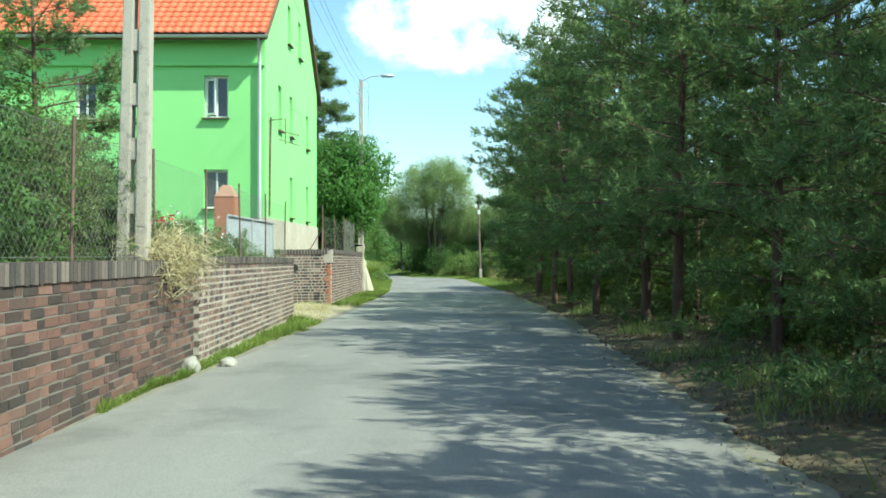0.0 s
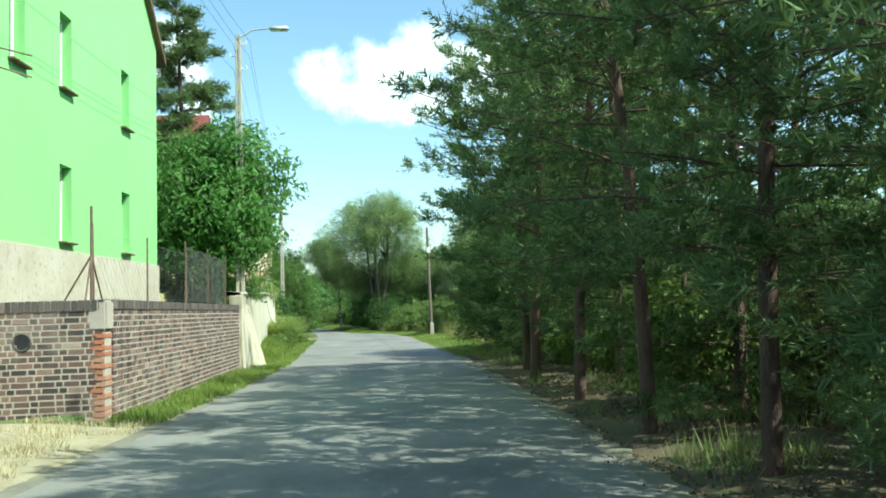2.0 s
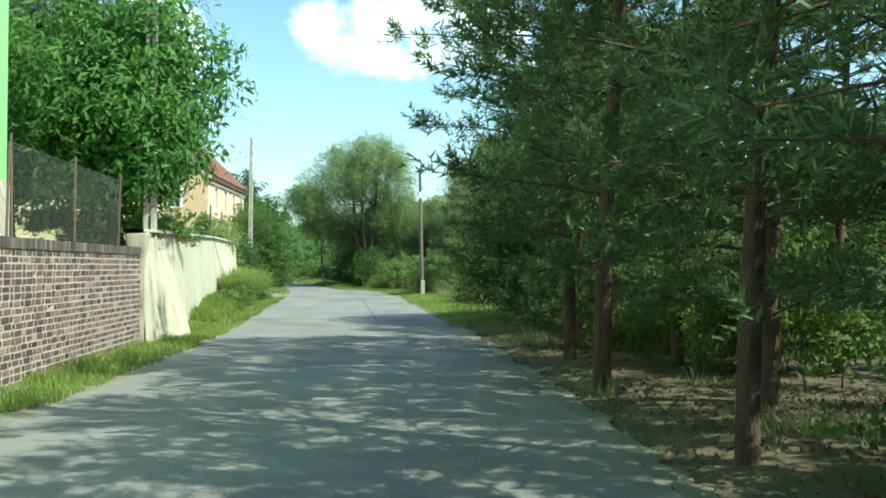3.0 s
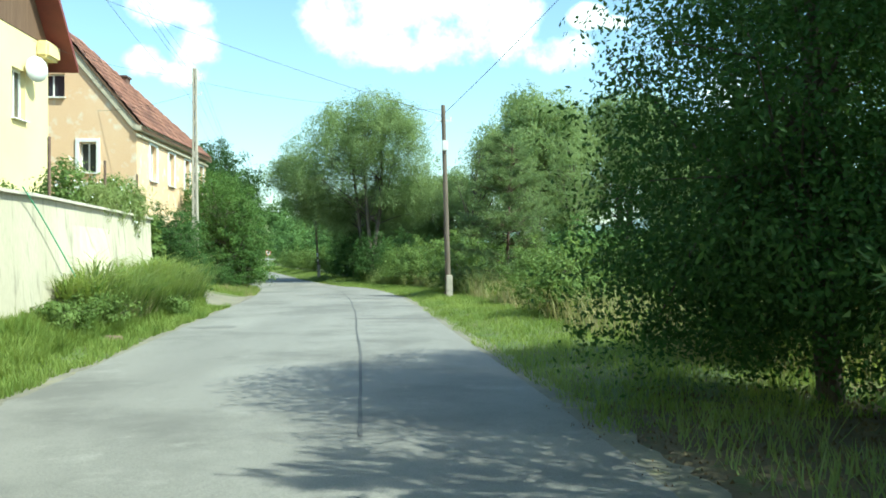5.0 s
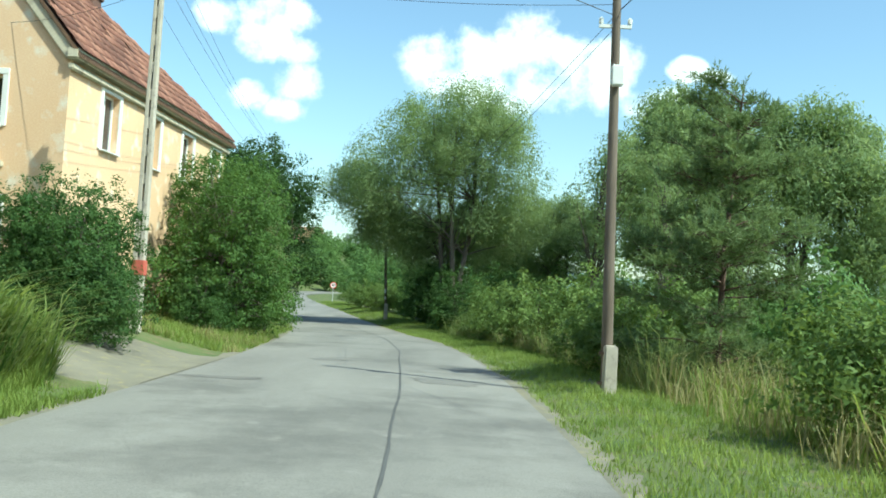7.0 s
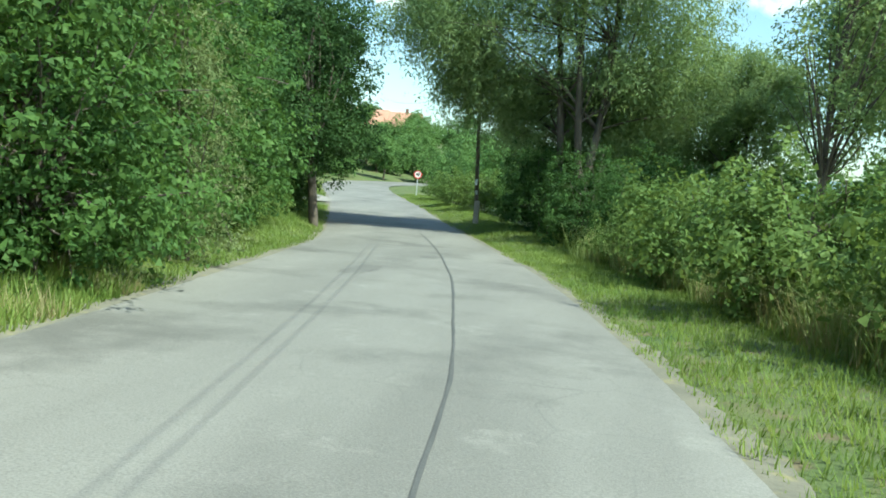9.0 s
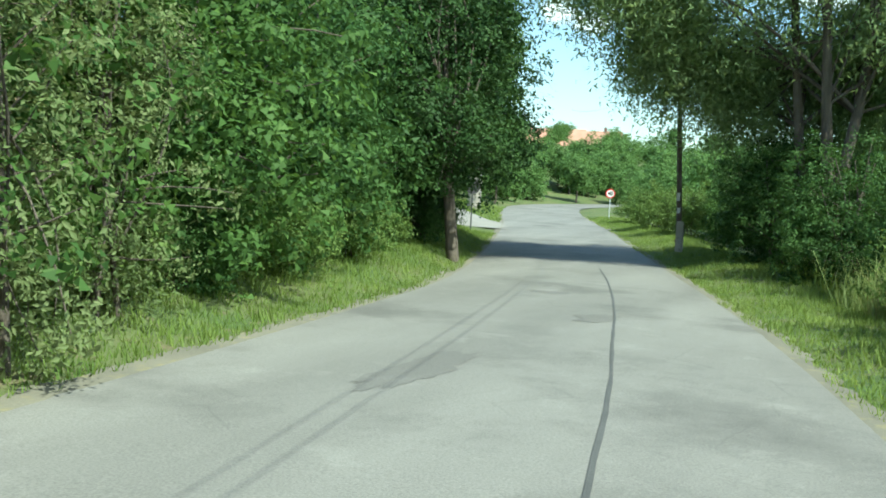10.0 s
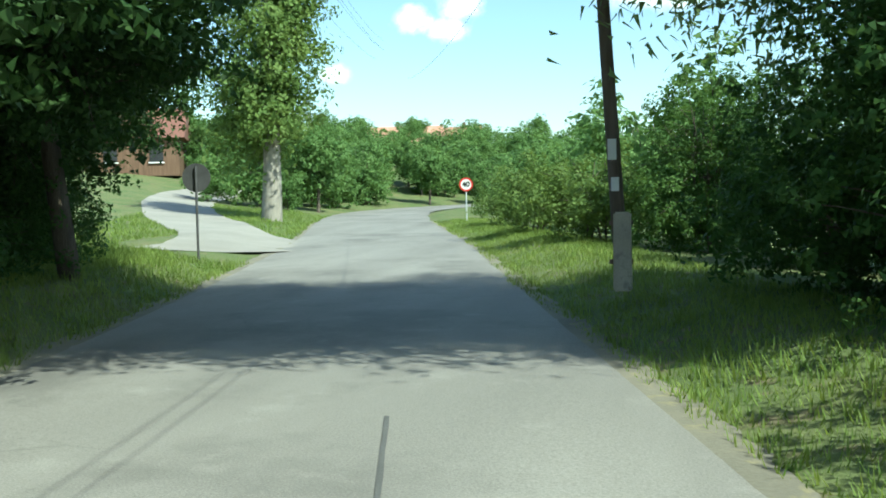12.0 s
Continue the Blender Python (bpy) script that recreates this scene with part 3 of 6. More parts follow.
# ---- houses ----
def wall_panel(u0, u1, outline, holes, thick, mat, name):
    """An upright wall in the u-z plane with rectangular holes, cut on a grid; outline(u) gives its top. Returns verts in (u, depth, z)."""
    us = sorted(set([u0, u1] + [h[i] for h in holes for i in (0, 1)] + [outline[i][0] for i in range(len(outline))]))
    V, F = [], []
    top = lambda u: float(np.interp(u, [o[0] for o in outline], [o[1] for o in outline]))
    z0 = outline[0][2]
    zs_all = sorted(set([z0] + [h[i] for h in holes for i in (2, 3)]))

    def quad(p):
        n = len(V)
        V.extend(p)
        F.append((n, n + 1, n + 2, n + 3))

    for a, b in zip(us[:-1], us[1:]):
        if b - a < 1e-5:
            continue
        mid = (a + b) / 2
        cuts = sorted((h[2], h[3]) for h in holes if h[0] < mid < h[1])
        z = z0
        for lo, hi in cuts + [(None, None)]:
            if lo is None:
                quad([(a, 0, z), (b, 0, z), (b, 0, top(b)), (a, 0, top(a))])
            else:
                quad([(a, 0, z), (b, 0, z), (b, 0, lo), (a, 0, lo)])
                z = hi
    for h in holes:
        a, b, lo, hi = h[:4]
        d = thick
        quad([(a, 0, lo), (b, 0, lo), (b, d, lo), (a, d, lo)])
        quad([(a, 0, hi), (a, d, hi), (b, d, hi), (b, 0, hi)])
        quad([(a, 0, lo), (a, d, lo), (a, d, hi), (a, 0, hi)])
        quad([(b, 0, lo), (b, 0, hi), (b, d, hi), (b, d, lo)])
    return mesh_of(name, V, F, mat)


def window(parent, m, w, h, inset, sill=True, frame_mat=None, sashes=2, surround=False, open_sash=False, dark=False):
    """A window in a wall's own axes (u, inward, z), its lower left corner at m."""
    win = new("window")
    win.parent, win.matrix_basis = parent, m
    fm = frame_mat or WHITE
    t = 0.06
    bars = [box((w, 0.06, t), (w / 2, inset, t / 2), 0.006), box((w, 0.06, t), (w / 2, inset, h - t / 2), 0.006),
            box((t, 0.06, h - 2 * t), (t / 2, inset, h / 2), 0.006), box((t, 0.06, h - 2 * t), (w - t / 2, inset, h / 2), 0.006)]
    if sashes == 2:
        bars.append(box((t * 0.9, 0.05, h - 2 * t), (w / 2, inset - 0.004, h / 2), 0.006))
    part("window_frame", made("window_frame", merged(*bars), fm), win, "white window frame")
    for k in range(sashes):
        a = t + k * (w - 2 * t) / sashes
        # opaque panes: the unlit room behind is put into their colour
        part("pane", made("pane", box(((w - 2 * t) / sashes - 0.02, 0.012, h - 2 * t), (a + (w - 2 * t) / sashes / 2, inset + 0.012, h / 2)), DARK if dark else GLASS), win, "window pane with the room's darkness in its colour")
    if open_sash:
        sash = merged(box((t, 0.04, h * 0.86), (0, 0, 0), 0.005), box((t, 0.04, h * 0.86), (w * 0.42, 0, 0), 0.005), box((w * 0.36, 0.04, t), (w * 0.21, 0, h * 0.4), 0.005), box((w * 0.36, 0.04, t), (w * 0.21, 0, -h * 0.4), 0.005))
        part("open_sash", made("open_sash", sash, fm), win, "tilted white sash", pose(t, inset - 0.02, h / 2, 0, 0, -28))
    if sill:
        part("window_sill", made("window_sill", box((w + 0.1, inset + 0.1, 0.035), (w / 2, inset / 2 - 0.06, -0.02), 0.008), RUST if sill == "dark" else WHITE), win, "window sill")
    if surround:
        s = 0.14
        sm = [box((w + 2 * s, 0.05, s), (w / 2, -0.02, h + s / 2), 0.01), box((s, 0.05, h), (-s / 2, -0.02, h / 2), 0.01), box((s, 0.05, h), (w + s / 2, -0.02, h / 2), 0.01)]
        part("surround", made("surround", merged(*sm), WHITE), win, "flaking white plaster surround")
    return win


def tile_mesh(mat, w=0.25, l=0.36):
    """A pantile: a wave across, lying along its own y."""
    V, F = [], []
    xs = np.linspace(-w / 2, w / 2, 6)
    for y in (0, l):
        for x in xs:
            V.append((x, y, 0.017 * math.sin((x / w) * 2 * math.pi) + (0.026 if y == 0 else 0.0)))
    for k in range(5):
        F.append((k, k + 1, k + 7, k + 6))
    n = len(V)
    for x in xs:
        V.append((x, 0, 0.017 * math.sin((x / w) * 2 * math.pi)))
    for k in range(5):
        F.append((n + k, n + k + 1, k + 1, k))
    return mesh_of("roof_tile", V, F, mat, True)


def tiled_slope(parent, origin, along, up, length, height, mat, keep, w=0.25, l=0.33, gaps=0.0, seed=1, trim=0.0):
    """Pantiles over a slope: origin is its lower corner, along the eave and up the slope are unit ways."""
    rnd = random.Random(seed)
    along, up = Vector(along).normalized(), Vector(up).normalized()
    normal = along.cross(up).normalized()
    normal = normal if normal.z > 0 else -normal
    me = tile_mesh(mat, w, l + 0.05)
    base_v = np.array([v.co for v in me.vertices])
    base_f = np.array([p.vertices[:] for p in me.polygons])
    nx, ny = int(length / w), int(height / l)
    V, F, made_n = [], [], 0
    for j in range(ny):
        for i in range(nx):
            if rnd.random() < gaps or w * i > length - trim * j / ny:
                continue
            p = Vector(origin) + along * (w * (i + 0.5)) + up * (l * j) + normal * (0.06 + rnd.uniform(0, 0.008))
            m = Matrix((along, up, normal)).transposed().to_4x4()
            m.translation = p
            if made_n < keep:
                part("roof_tile", me, parent, "", m)
                made_n += 1
            else:
                q = base_v @ np.array(m.to_3x3()).T + np.array(p)
                F.append(base_f + len(base_v) * len(V))
                V.append(q)
    if V:
        tagged(part("roof_tiles", mesh_of("roof_tiles", np.concatenate(V), np.concatenate(F), mat, True), parent), kind="stuff")


ORANGE_WOOD = surface("orange_wood", (0.50, 0.18, 0.06), (0.58, 0.24, 0.09), 3, 0.5, 40, 0.2)


def build_green_house():
    house = empty("house", (-5.1, 26.2, 1.2), "bright green rendered house with an orange pantile roof", "house")
    inv = Matrix.Translation((5.1, -26.2, -1.2))
    X1, Y0, Y1, X0 = -5.1, 26.2, 36.9, -19.0
    ZB, ZE, ZR = 2.35, 7.75, 12.2
    # front wall, towards the gate
    front_holes = [(-6.86, -6.16, 5.2, 6.42), (-6.86, -6.16, 2.6, 3.72), (-10.55, -9.95, 5.15, 6.4), (-10.55, -9.95, 2.6, 3.72), (-14.2, -13.5, 5.15, 6.4), (-14.2, -13.5, 2.6, 3.72)]
    f = wall_panel(X0, X1, [(X0, ZE, 1.0), (X1, ZE, 1.0)], front_holes, 0.22, GREEN_PAINT, "wall_front")
    part("wall_front", f, house, "", inv @ Matrix.Translation((0, Y0, 0)))
    for k, (a, b, lo, hi) in enumerate(front_holes):
        window(house, inv @ Matrix.Translation((a, Y0, lo)), b - a, hi - lo, 0.16, "dark", open_sash=(k == 0), frame_mat=ORANGE_WOOD if k == 3 else None)
    # gable wall, towards the road
    gable_holes = [(30.0, 30.6, 8.2, 9.5), (32.2, 32.8, 8.2, 9.5), (28.3, 28.9, 5.15, 6.55), (30.4, 31.0, 5.2, 6.55), (34.0, 34.6, 5.2, 6.45), (30.4, 31.0, 2.5, 3.85), (34.0, 34.6, 2.5, 3.8)]
    YM = (Y0 + Y1) / 2
    g = wall_panel(Y0, Y1, [(Y0, ZE + 0.1, ZB), (YM, ZR, ZB), (Y1, ZE + 0.1, ZB)], gable_holes, 0.28, GREEN_PAINT, "wall_gable")
    gm = Matrix(((0, -1, 0, X1), (1, 0, 0, 0), (0, 0, 1, 0), (0, 0, 0, 1)))
    part("wall_gable", g, house, "", inv @ gm)
    for a, b, lo, hi in gable_holes:
        window(house, inv @ gm @ Matrix.Translation((a, 0, lo)), b - a, hi - lo, 0.2, "dark", sashes=1)
    back = box((X1 - X0 - 0.02, 0.3, ZE), ((X0 + X1) / 2, Y1 - 0.15, ZE / 2), 0)
    part("wall_back", made("wall_back", merged(back, box((0.3, Y1 - Y0, ZE), (X0 + 0.15, YM, ZE / 2))), GREEN_PAINT), house, "", inv)
    pl = merged(box((0.36, Y1 - Y0 + 0.1, 1.75), (X1 - 0.14, YM, 1.475), 0.015), box((3.0, 0.3, 1.3), (X1 - 1.6, Y0 + 0.1, 1.25), 0.015))
    part("plinth", made("plinth", pl, PLINTH), house, "stained beige plinth", inv)
    inner = box((X1 - X0 - 1.2, Y1 - Y0 - 1.2, 6.3), ((X0 + X1) / 2, YM, 4.4))
    # solid near-black block in place of rooms, shade as colour
    part("dark_rooms", made("dark_rooms", inner, DARK), house, "near-black block standing in for unlit rooms", inv)
    # roof
    roof = new("roof")
    roof.parent, roof.matrix_basis = house, inv
    over, ov_x = 0.45, 0.14
    rise = (ZR - ZE) / (YM - Y0)
    slab = bmesh.new()
    ye, ze = Y0 - over, ZE - over * rise + 0.1
    ye2 = Y1 + over
    prof = [(ye, ze), (YM, ZR + 0.12), (ye2, ze), (ye2, ze - 0.14), (YM, ZR - 0.05), (ye, ze - 0.14)]
    rows = [[slab.verts.new((x, y, z)) for y, z in prof] for x in (X0 - 0.3, X1 + ov_x)]
    for k in range(6):
        slab.faces.new((rows[0][k], rows[0][(k + 1) % 6], rows[1][(k + 1) % 6], rows[1][k]))
    slab.faces.new(rows[0]), slab.faces.new(rows[1][::-1])
    bmesh.ops.recalc_face_normals(slab, faces=slab.faces)
    part("roof_deck", made("roof_deck", slab, BROWN_WOOD), roof, "dark brown eaves and verge boards")
    L = math.hypot(YM - ye, ZR + 0.12 - ze)
    tiled_slope(roof, (X1 + ov_x, ye - 0.05, ze), (-1, 0, 0), (0, YM - ye, ZR + 0.12 - ze), X1 - X0 + 0.4, L, TILE, 300, w=0.24, l=0.32)
    part("cornice", made("cornice", box((X1 - X0, 0.12, 0.09), ((X0 + X1) / 2, Y0 - 0.055, 6.72), 0.02), GREEN_PAINT), house, "", inv)
    # gutter and downpipe
    V, F = [], []
    n = 8
    for x in (X0, X1 + 0.2):
        for k in range(n):
            a = math.pi + math.pi * k / (n - 1)
            V.append((x, ye - 0.07 + 0.075 * math.cos(a), ze - 0.02 + 0.075 * math.sin(a)))
    F = [(k, k + 1, n + k + 1, n + k) for k in range(n - 1)]
    part("gutter", mesh_of("gutter", V, F, ZINC, True), roof, "zinc gutter")
    line = [(X1 - 0.1, ye - 0.05, ze - 0.1, 0.05), (X1 - 0.1, ye, ze - 0.25, 0.05), (X1 - 0.14, Y0 - 0.1, ze - 0.65, 0.05), (X1 - 0.14, Y0 - 0.1, 3.0, 0.05), (X1 - 0.14, Y0 - 0.1, 1.3, 0.05)]
    part("downpipe", tube_mesh("downpipe", line, ZINC, 10), house, "zinc downpipe", inv)
    ant = [[(X1 + 0.02, 26.7, 5.2, 0.02), (X1 + 0.5, 26.7, 5.25, 0.02), (X1 + 0.5, 26.7, 4.5, 0.02)], [(X1 + 0.02, 26.75, 2.4, 0.03), (X1 + 0.06, 26.75, 5.3, 0.03)],
           [(X1 + 0.3, 26.7, 4.9, 0.012), (X1 + 0.85, 27.0, 4.8, 0.012)], [(X1 + 0.3, 26.7, 4.65, 0.012), (X1 + 0.85, 27.0, 4.5, 0.012)]]
    part("cable_bracket", tube_mesh("cable_bracket", ant, RUST, 6), house, "rusty electric service bracket", inv)


build_green_house()


def build_peach_house():
    house = empty("farmhouse", (-8.4, 71.8, -0.3), "derelict peach rendered farmhouse with a mossy red tiled roof", "house")
    inv = Matrix.Translation((8.4, -71.8, 0.3))
    X1, Y0, Y1, X0 = -8.62, 71.8, 84.2, -14.6
    ZB, ZE, ZR, XM = -0.5, 5.65, 9.25, -11.61
    holes = [(-12.16, -11.25, 6.66, 7.54), (-10.72, -10.1, 3.85, 5.0), (-13.6, -12.7, 3.7, 5.0), (-10.9, -10.0, 0.9, 2.2)]
    f = wall_panel(X0, X1, [(X0, ZE, ZB), (XM, ZR, ZB), (X1, ZE, ZB)], holes, 0.3, PEACH, "wall_gable")
    part("wall_gable", f, house, "", inv @ Matrix.Translation((0, Y0, 0)))
    for k, (a, b, lo, hi) in enumerate(holes):
        window(house, inv @ Matrix.Translation((a, Y0, lo)), b - a, hi - lo, 0.18, True, surround=(k > 0), sashes=2, dark=(k == 3))
    gm = Matrix(((0, -1, 0, X1), (1, 0, 0, 0), (0, 0, 1, 0), (0, 0, 0, 1)))
    sides = [(73.6 + 2.95 * i, 74.6 + 2.95 * i, 3.7, 5.1) for i in range(4)] + [(73.6 + 2.95 * i, 74.5 + 2.95 * i, 0.4, 1.7) for i in range(4)]
    s = wall_panel(Y0, Y1, [(Y0, ZE, ZB), (Y1, ZE, ZB)], sides, 0.3, PEACH, "wall_side")
    part("wall_side", s, house, "", inv @ gm)
    for a, b, lo, hi in sides:
        window(house, inv @ gm @ Matrix.Translation((a, 0, lo)), b - a, hi - lo, 0.18, True, surround=lo > 2, sashes=2, dark=lo < 2)
    back = merged(box((X1 - X0 - 0.02, 0.3, ZE + 0.5), ((X0 + X1) / 2, Y1 - 0.15, ZE / 2)), box((0.3, Y1 - Y0, ZE + 0.5), (X0 + 0.15, (Y0 + Y1) / 2, ZE / 2)))
    part("wall_back", made("wall_back", back, PEACH), house, "", inv)
    # added solid block, painted near-black as unlit rooms
    part("dark_rooms", made("dark_rooms", box((5.2, Y1 - Y0 - 1.2, 5.8), (XM, (Y0 + Y1) / 2, 2.4)), DARK), house, "near-black block standing in for unlit rooms", inv)
    slope = math.degrees(math.atan2(ZR - ZE, X1 - XM))
    run = math.hypot(ZR - ZE, X1 - XM)
    for s in (1, -1):
        band = box((run + 0.1, 0.1, 0.26), (0, 0, 0), 0.02)
        part("verge_band", made("verge_band", band, PLASTER), house, "pale plaster band along the gable", inv @ pose((X1 + XM) / 2 if s > 0 else (X0 + XM) / 2, Y0 - 0.03, (ZR + ZE) / 2 - 0.12, 0, s * slope, 0))
    part("cornice", made("cornice", merged(box((0.3, Y1 - Y0 + 0.3, 0.25), (X1 + 0.1, (Y0 + Y1) / 2, ZE - 0.12), 0.04), box((0.14, Y1 - Y0 + 0.2, 0.14), (X1 + 0.05, (Y0 + Y1) / 2, ZE - 0.4), 0.03)), PLASTER), house, "weathered moulded cornice", inv)
    roof = new("roof")
    roof.parent, roof.matrix_basis = house, inv
    over = 0.25
    rise = (ZR - ZE) / (X1 - XM)
    xe, ze = X1 + over, ZE - over * rise + 0.22
    slab = bmesh.new()
    x2, yr, ya, yb = 2 * XM - xe, 73.3, Y0 - 0.12, Y1 + 0.3
    top = [(xe, ya, ze), (xe, yb, ze), (x2, yb, ze), (x2, ya, ze), (XM, ya, ZR + 0.2), (XM, yr, ZR + 0.2)]
    up = [slab.verts.new(p) for p in top]
    low = [slab.verts.new((x, y, z - 0.13)) for x, y, z in top]
    for f in ((0, 1, 5, 4), (1, 2, 5), (2, 3, 4, 5)):
        slab.faces.new([up[k] for k in f]), slab.faces.new([low[k] for k in f[::-1]])
    for a_, b_ in ((0, 1), (1, 2), (2, 3), (3, 4), (4, 0)):
        slab.faces.new((up[a_], up[b_], low[b_], low[a_]))
    bmesh.ops.recalc_face_normals(slab, faces=slab.faces)
    part("roof_deck", made("roof_deck", slab, BROWN_WOOD), roof, "dark eaves boards")
    tiled_slope(roof, (xe, Y0 - 0.15, ze), (0, 1, 0), (XM - xe, 0, ZR + 0.2 - ze), Y1 - Y0 + 0.3, math.hypot(XM - xe, ZR + 0.2 - ze), OLD_TILE, 0, w=0.25, l=0.34, gaps=0.01, trim=Y1 + 0.3 - 73.3)
    ch = merged(box((0.5, 0.6, 1.2), (-10.55, 76.6, 7.7), 0.02), box((0.6, 0.7, 0.1), (-10.55, 76.6, 8.3), 0.02))
    part("chimney", made("chimney", ch, BRICK_RED), roof, "red brick chimney")
    bal = merged(box((1.3, 0.7, 0.14), (-10.6, 71.5, 3.0), 0.02), box((1.3, 0.06, 0.12), (-10.6, 71.2, 3.4), 0.01))
    part("balcony_slab", made("balcony_slab", bal, PLASTER), house, "crumbling balcony slab", inv)


build_peach_house()


def build_cream_house():
    house = empty("house", (-9.4, 64.6, 0.6), "cream rendered house with brown boarded gable and dark red roof", "house")
    inv = Matrix.Translation((9.4, -64.6, -0.6))
    X1, Y0, Y1, X0 = -9.4, 58.0, 65.2, -17.0
    ZB, ZE, ZR, YM = 0.6, 7.1, 11.0, 61.6
    holes = [(59.3, 60.2, 4.6, 6.0), (62.6, 63.5, 4.6, 6.0)]
    gm = Matrix(((0, -1, 0, X1), (1, 0, 0, 0), (0, 0, 1, 0), (0, 0, 0, 1)))
    g = wall_panel(Y0, Y1, [(Y0, ZE, ZB), (Y1, ZE, ZB)], holes, 0.25, CREAM, "wall_road")
    part("wall_road", g, house, "", inv @ gm)
    for a, b, lo, hi in holes:
        window(house, inv @ gm @ Matrix.Translation((a, 0, lo)), b - a, hi - lo, 0.16, True)
    fh = [(-11.6, -10.7, 4.7, 6.1), (-14.6, -13.7, 4.7, 6.1)]
    f = wall_panel(X0, X1, [(X0, ZE, ZB), (X1, ZE, ZB)], fh, 0.25, CREAM, "wall_front")
    part("wall_front", f, house, "", inv @ Matrix.Translation((0, Y0, 0)))
    for a, b, lo, hi in fh:
        window(house, inv @ Matrix.Translation((a, Y0, lo)), b - a, hi - lo, 0.16, True)
    part("wall_back", made("wall_back", merged(box((X1 - X0, 0.3, 6.4), ((X0 + X1) / 2, Y1 - 0.15, 3.85)), box((0.3, 7, 6.4), (X0 + 0.15, YM, 3.85)), box((6.6, 6.0, 6.0), (-13.4, YM, 3.8))), CREAM), house, "", inv)
    tri = bmesh.new()
    rows = [[tri.verts.new((x, y, z)) for y, z in ((Y0, ZE), (Y1, ZE), (YM, ZR))] for x in (X1 + 0.02, X1 - 0.2)]
    tri.faces.new(rows[0]), tri.faces.new(rows[1][::-1])
    for k in range(3):
        tri.faces.new((rows[0][k], rows[1][k], rows[1][(k + 1) % 3], rows[0][(k + 1) % 3]))
    bmesh.ops.recalc_face_normals(tri, faces=tri.faces)
    part("gable_cladding", made("gable_cladding", tri, BROWN_WOOD), house, "dark brown boarded gable", inv)
    slab = bmesh.new()
    rise = (ZR - ZE) / (YM - Y0)
    ye, ze = Y0 - 0.6, ZE - 0.6 * rise + 0.15
    prof = [(ye, ze), (YM, ZR + 0.2), (2 * YM - ye, ze), (2 * YM - ye, ze - 0.18), (YM, ZR), (ye, ze - 0.18)]
    rows = [[slab.verts.new((x, y, z)) for y, z in prof] for x in (X0 - 0.3, X1 + 0.7)]
    for k in range(6):
        slab.faces.new((rows[0][k], rows[0][(k + 1) % 6], rows[1][(k + 1) % 6], rows[1][k]))
    slab.faces.new(rows[0]), slab.faces.new(rows[1][::-1])
    bmesh.ops.recalc_face_normals(slab, faces=slab.faces)
    part("roof", made("roof", slab, surface("dark_red_roof", (0.16, 0.035, 0.03), (0.22, 0.05, 0.04), 2, 0.6)), house, "dark red roof with deep eaves", inv)
    part("cornice", made("cornice", box((0.4, 1.0, 0.5), (X1 + 0.15, Y1 - 0.4, 6.85), 0.08), CREAM), house, "cream eaves return", inv)


build_cream_house()


# ---- poles ----
def concrete_pole(x, y, z0, z1, label, lamp=0, lean=0.0, wide=1.0):
    pole = empty("utility_pole", (x, y, z0), label, "utility pole", "concrete poles")
    h = z1 - z0
    n = 14
    legs = []
    for sx in (-1, 1):
        b = box((0.095 * wide, 0.17, h), (sx * 0.072 * wide, 0, h / 2), 0.012)
        for v in b.verts:
            f = 1 - 0.4 * v.co.z / h
            v.co.x *= f
            v.co.y *= 0.75 + 0.25 * f
        legs.append(b)
    for k in range(n):
        z = h * (k + 0.5) / n
        f = 1 - 0.4 * z / h
        legs.append(box((0.1 * f * wide, 0.13, h / n * 0.4), (0, 0, z), 0.004))
    part("shaft", made("shaft", merged(*legs), CONCRETE), pole, "pale slotted concrete shaft", pose(0, 0, 0, 0, lean, 0))
    for k, z in enumerate((h - 0.25, h - 0.6, h - 0.95)):
        s = -1 if k % 2 else 1
        part("insulator", made("insulator", merged(box((0.22, 0.04, 0.03), (s * 0.12, 0, 0)), box((0.06, 0.06, 0.1), (s * 0.22, 0, 0.05), 0.02)), WHITE), pole, "white insulator on a bracket", pose(0, 0, z))
    if lamp:
        arm = [(0, 0, h - 0.1, 0.025), (lamp * 0.4, -0.05, h + 0.12, 0.025), (lamp * 0.95, -0.1, h + 0.16, 0.022)]
        part("lamp_arm", tube_mesh("lamp_arm", arm, ZINC, 8), pole, "curved lamp arm")
        head = box((0.55, 0.2, 0.12), (lamp * 1.15, -0.1, h + 0.14), 0.04)
        part("lamp_head", made("lamp_head", head, ZINC, True), pole, "grey street lamp head")
    return pole


concrete_pole(-3.36, 9.9, 1.0, 9.2, "pale slotted concrete pole behind the brick wall", lean=1.2, wide=1.4)
concrete_pole(-3.56, 39.7, 0.6, 8.85, "concrete pole with a street lamp beside the wall end", lamp=1)
p3 = concrete_pole(-6.1, 70.1, -0.4, 7.45, "slender concrete pole with a red band among hedges")


part("red_band", made("red_band", box((0.27, 0.2, 0.3), (0, 0, 1.3), 0.01), surface("red_band_paint", (0.42, 0.09, 0.06), (0.5, 0.13, 0.09), 4, 0.7)), p3, "faded red painted band")


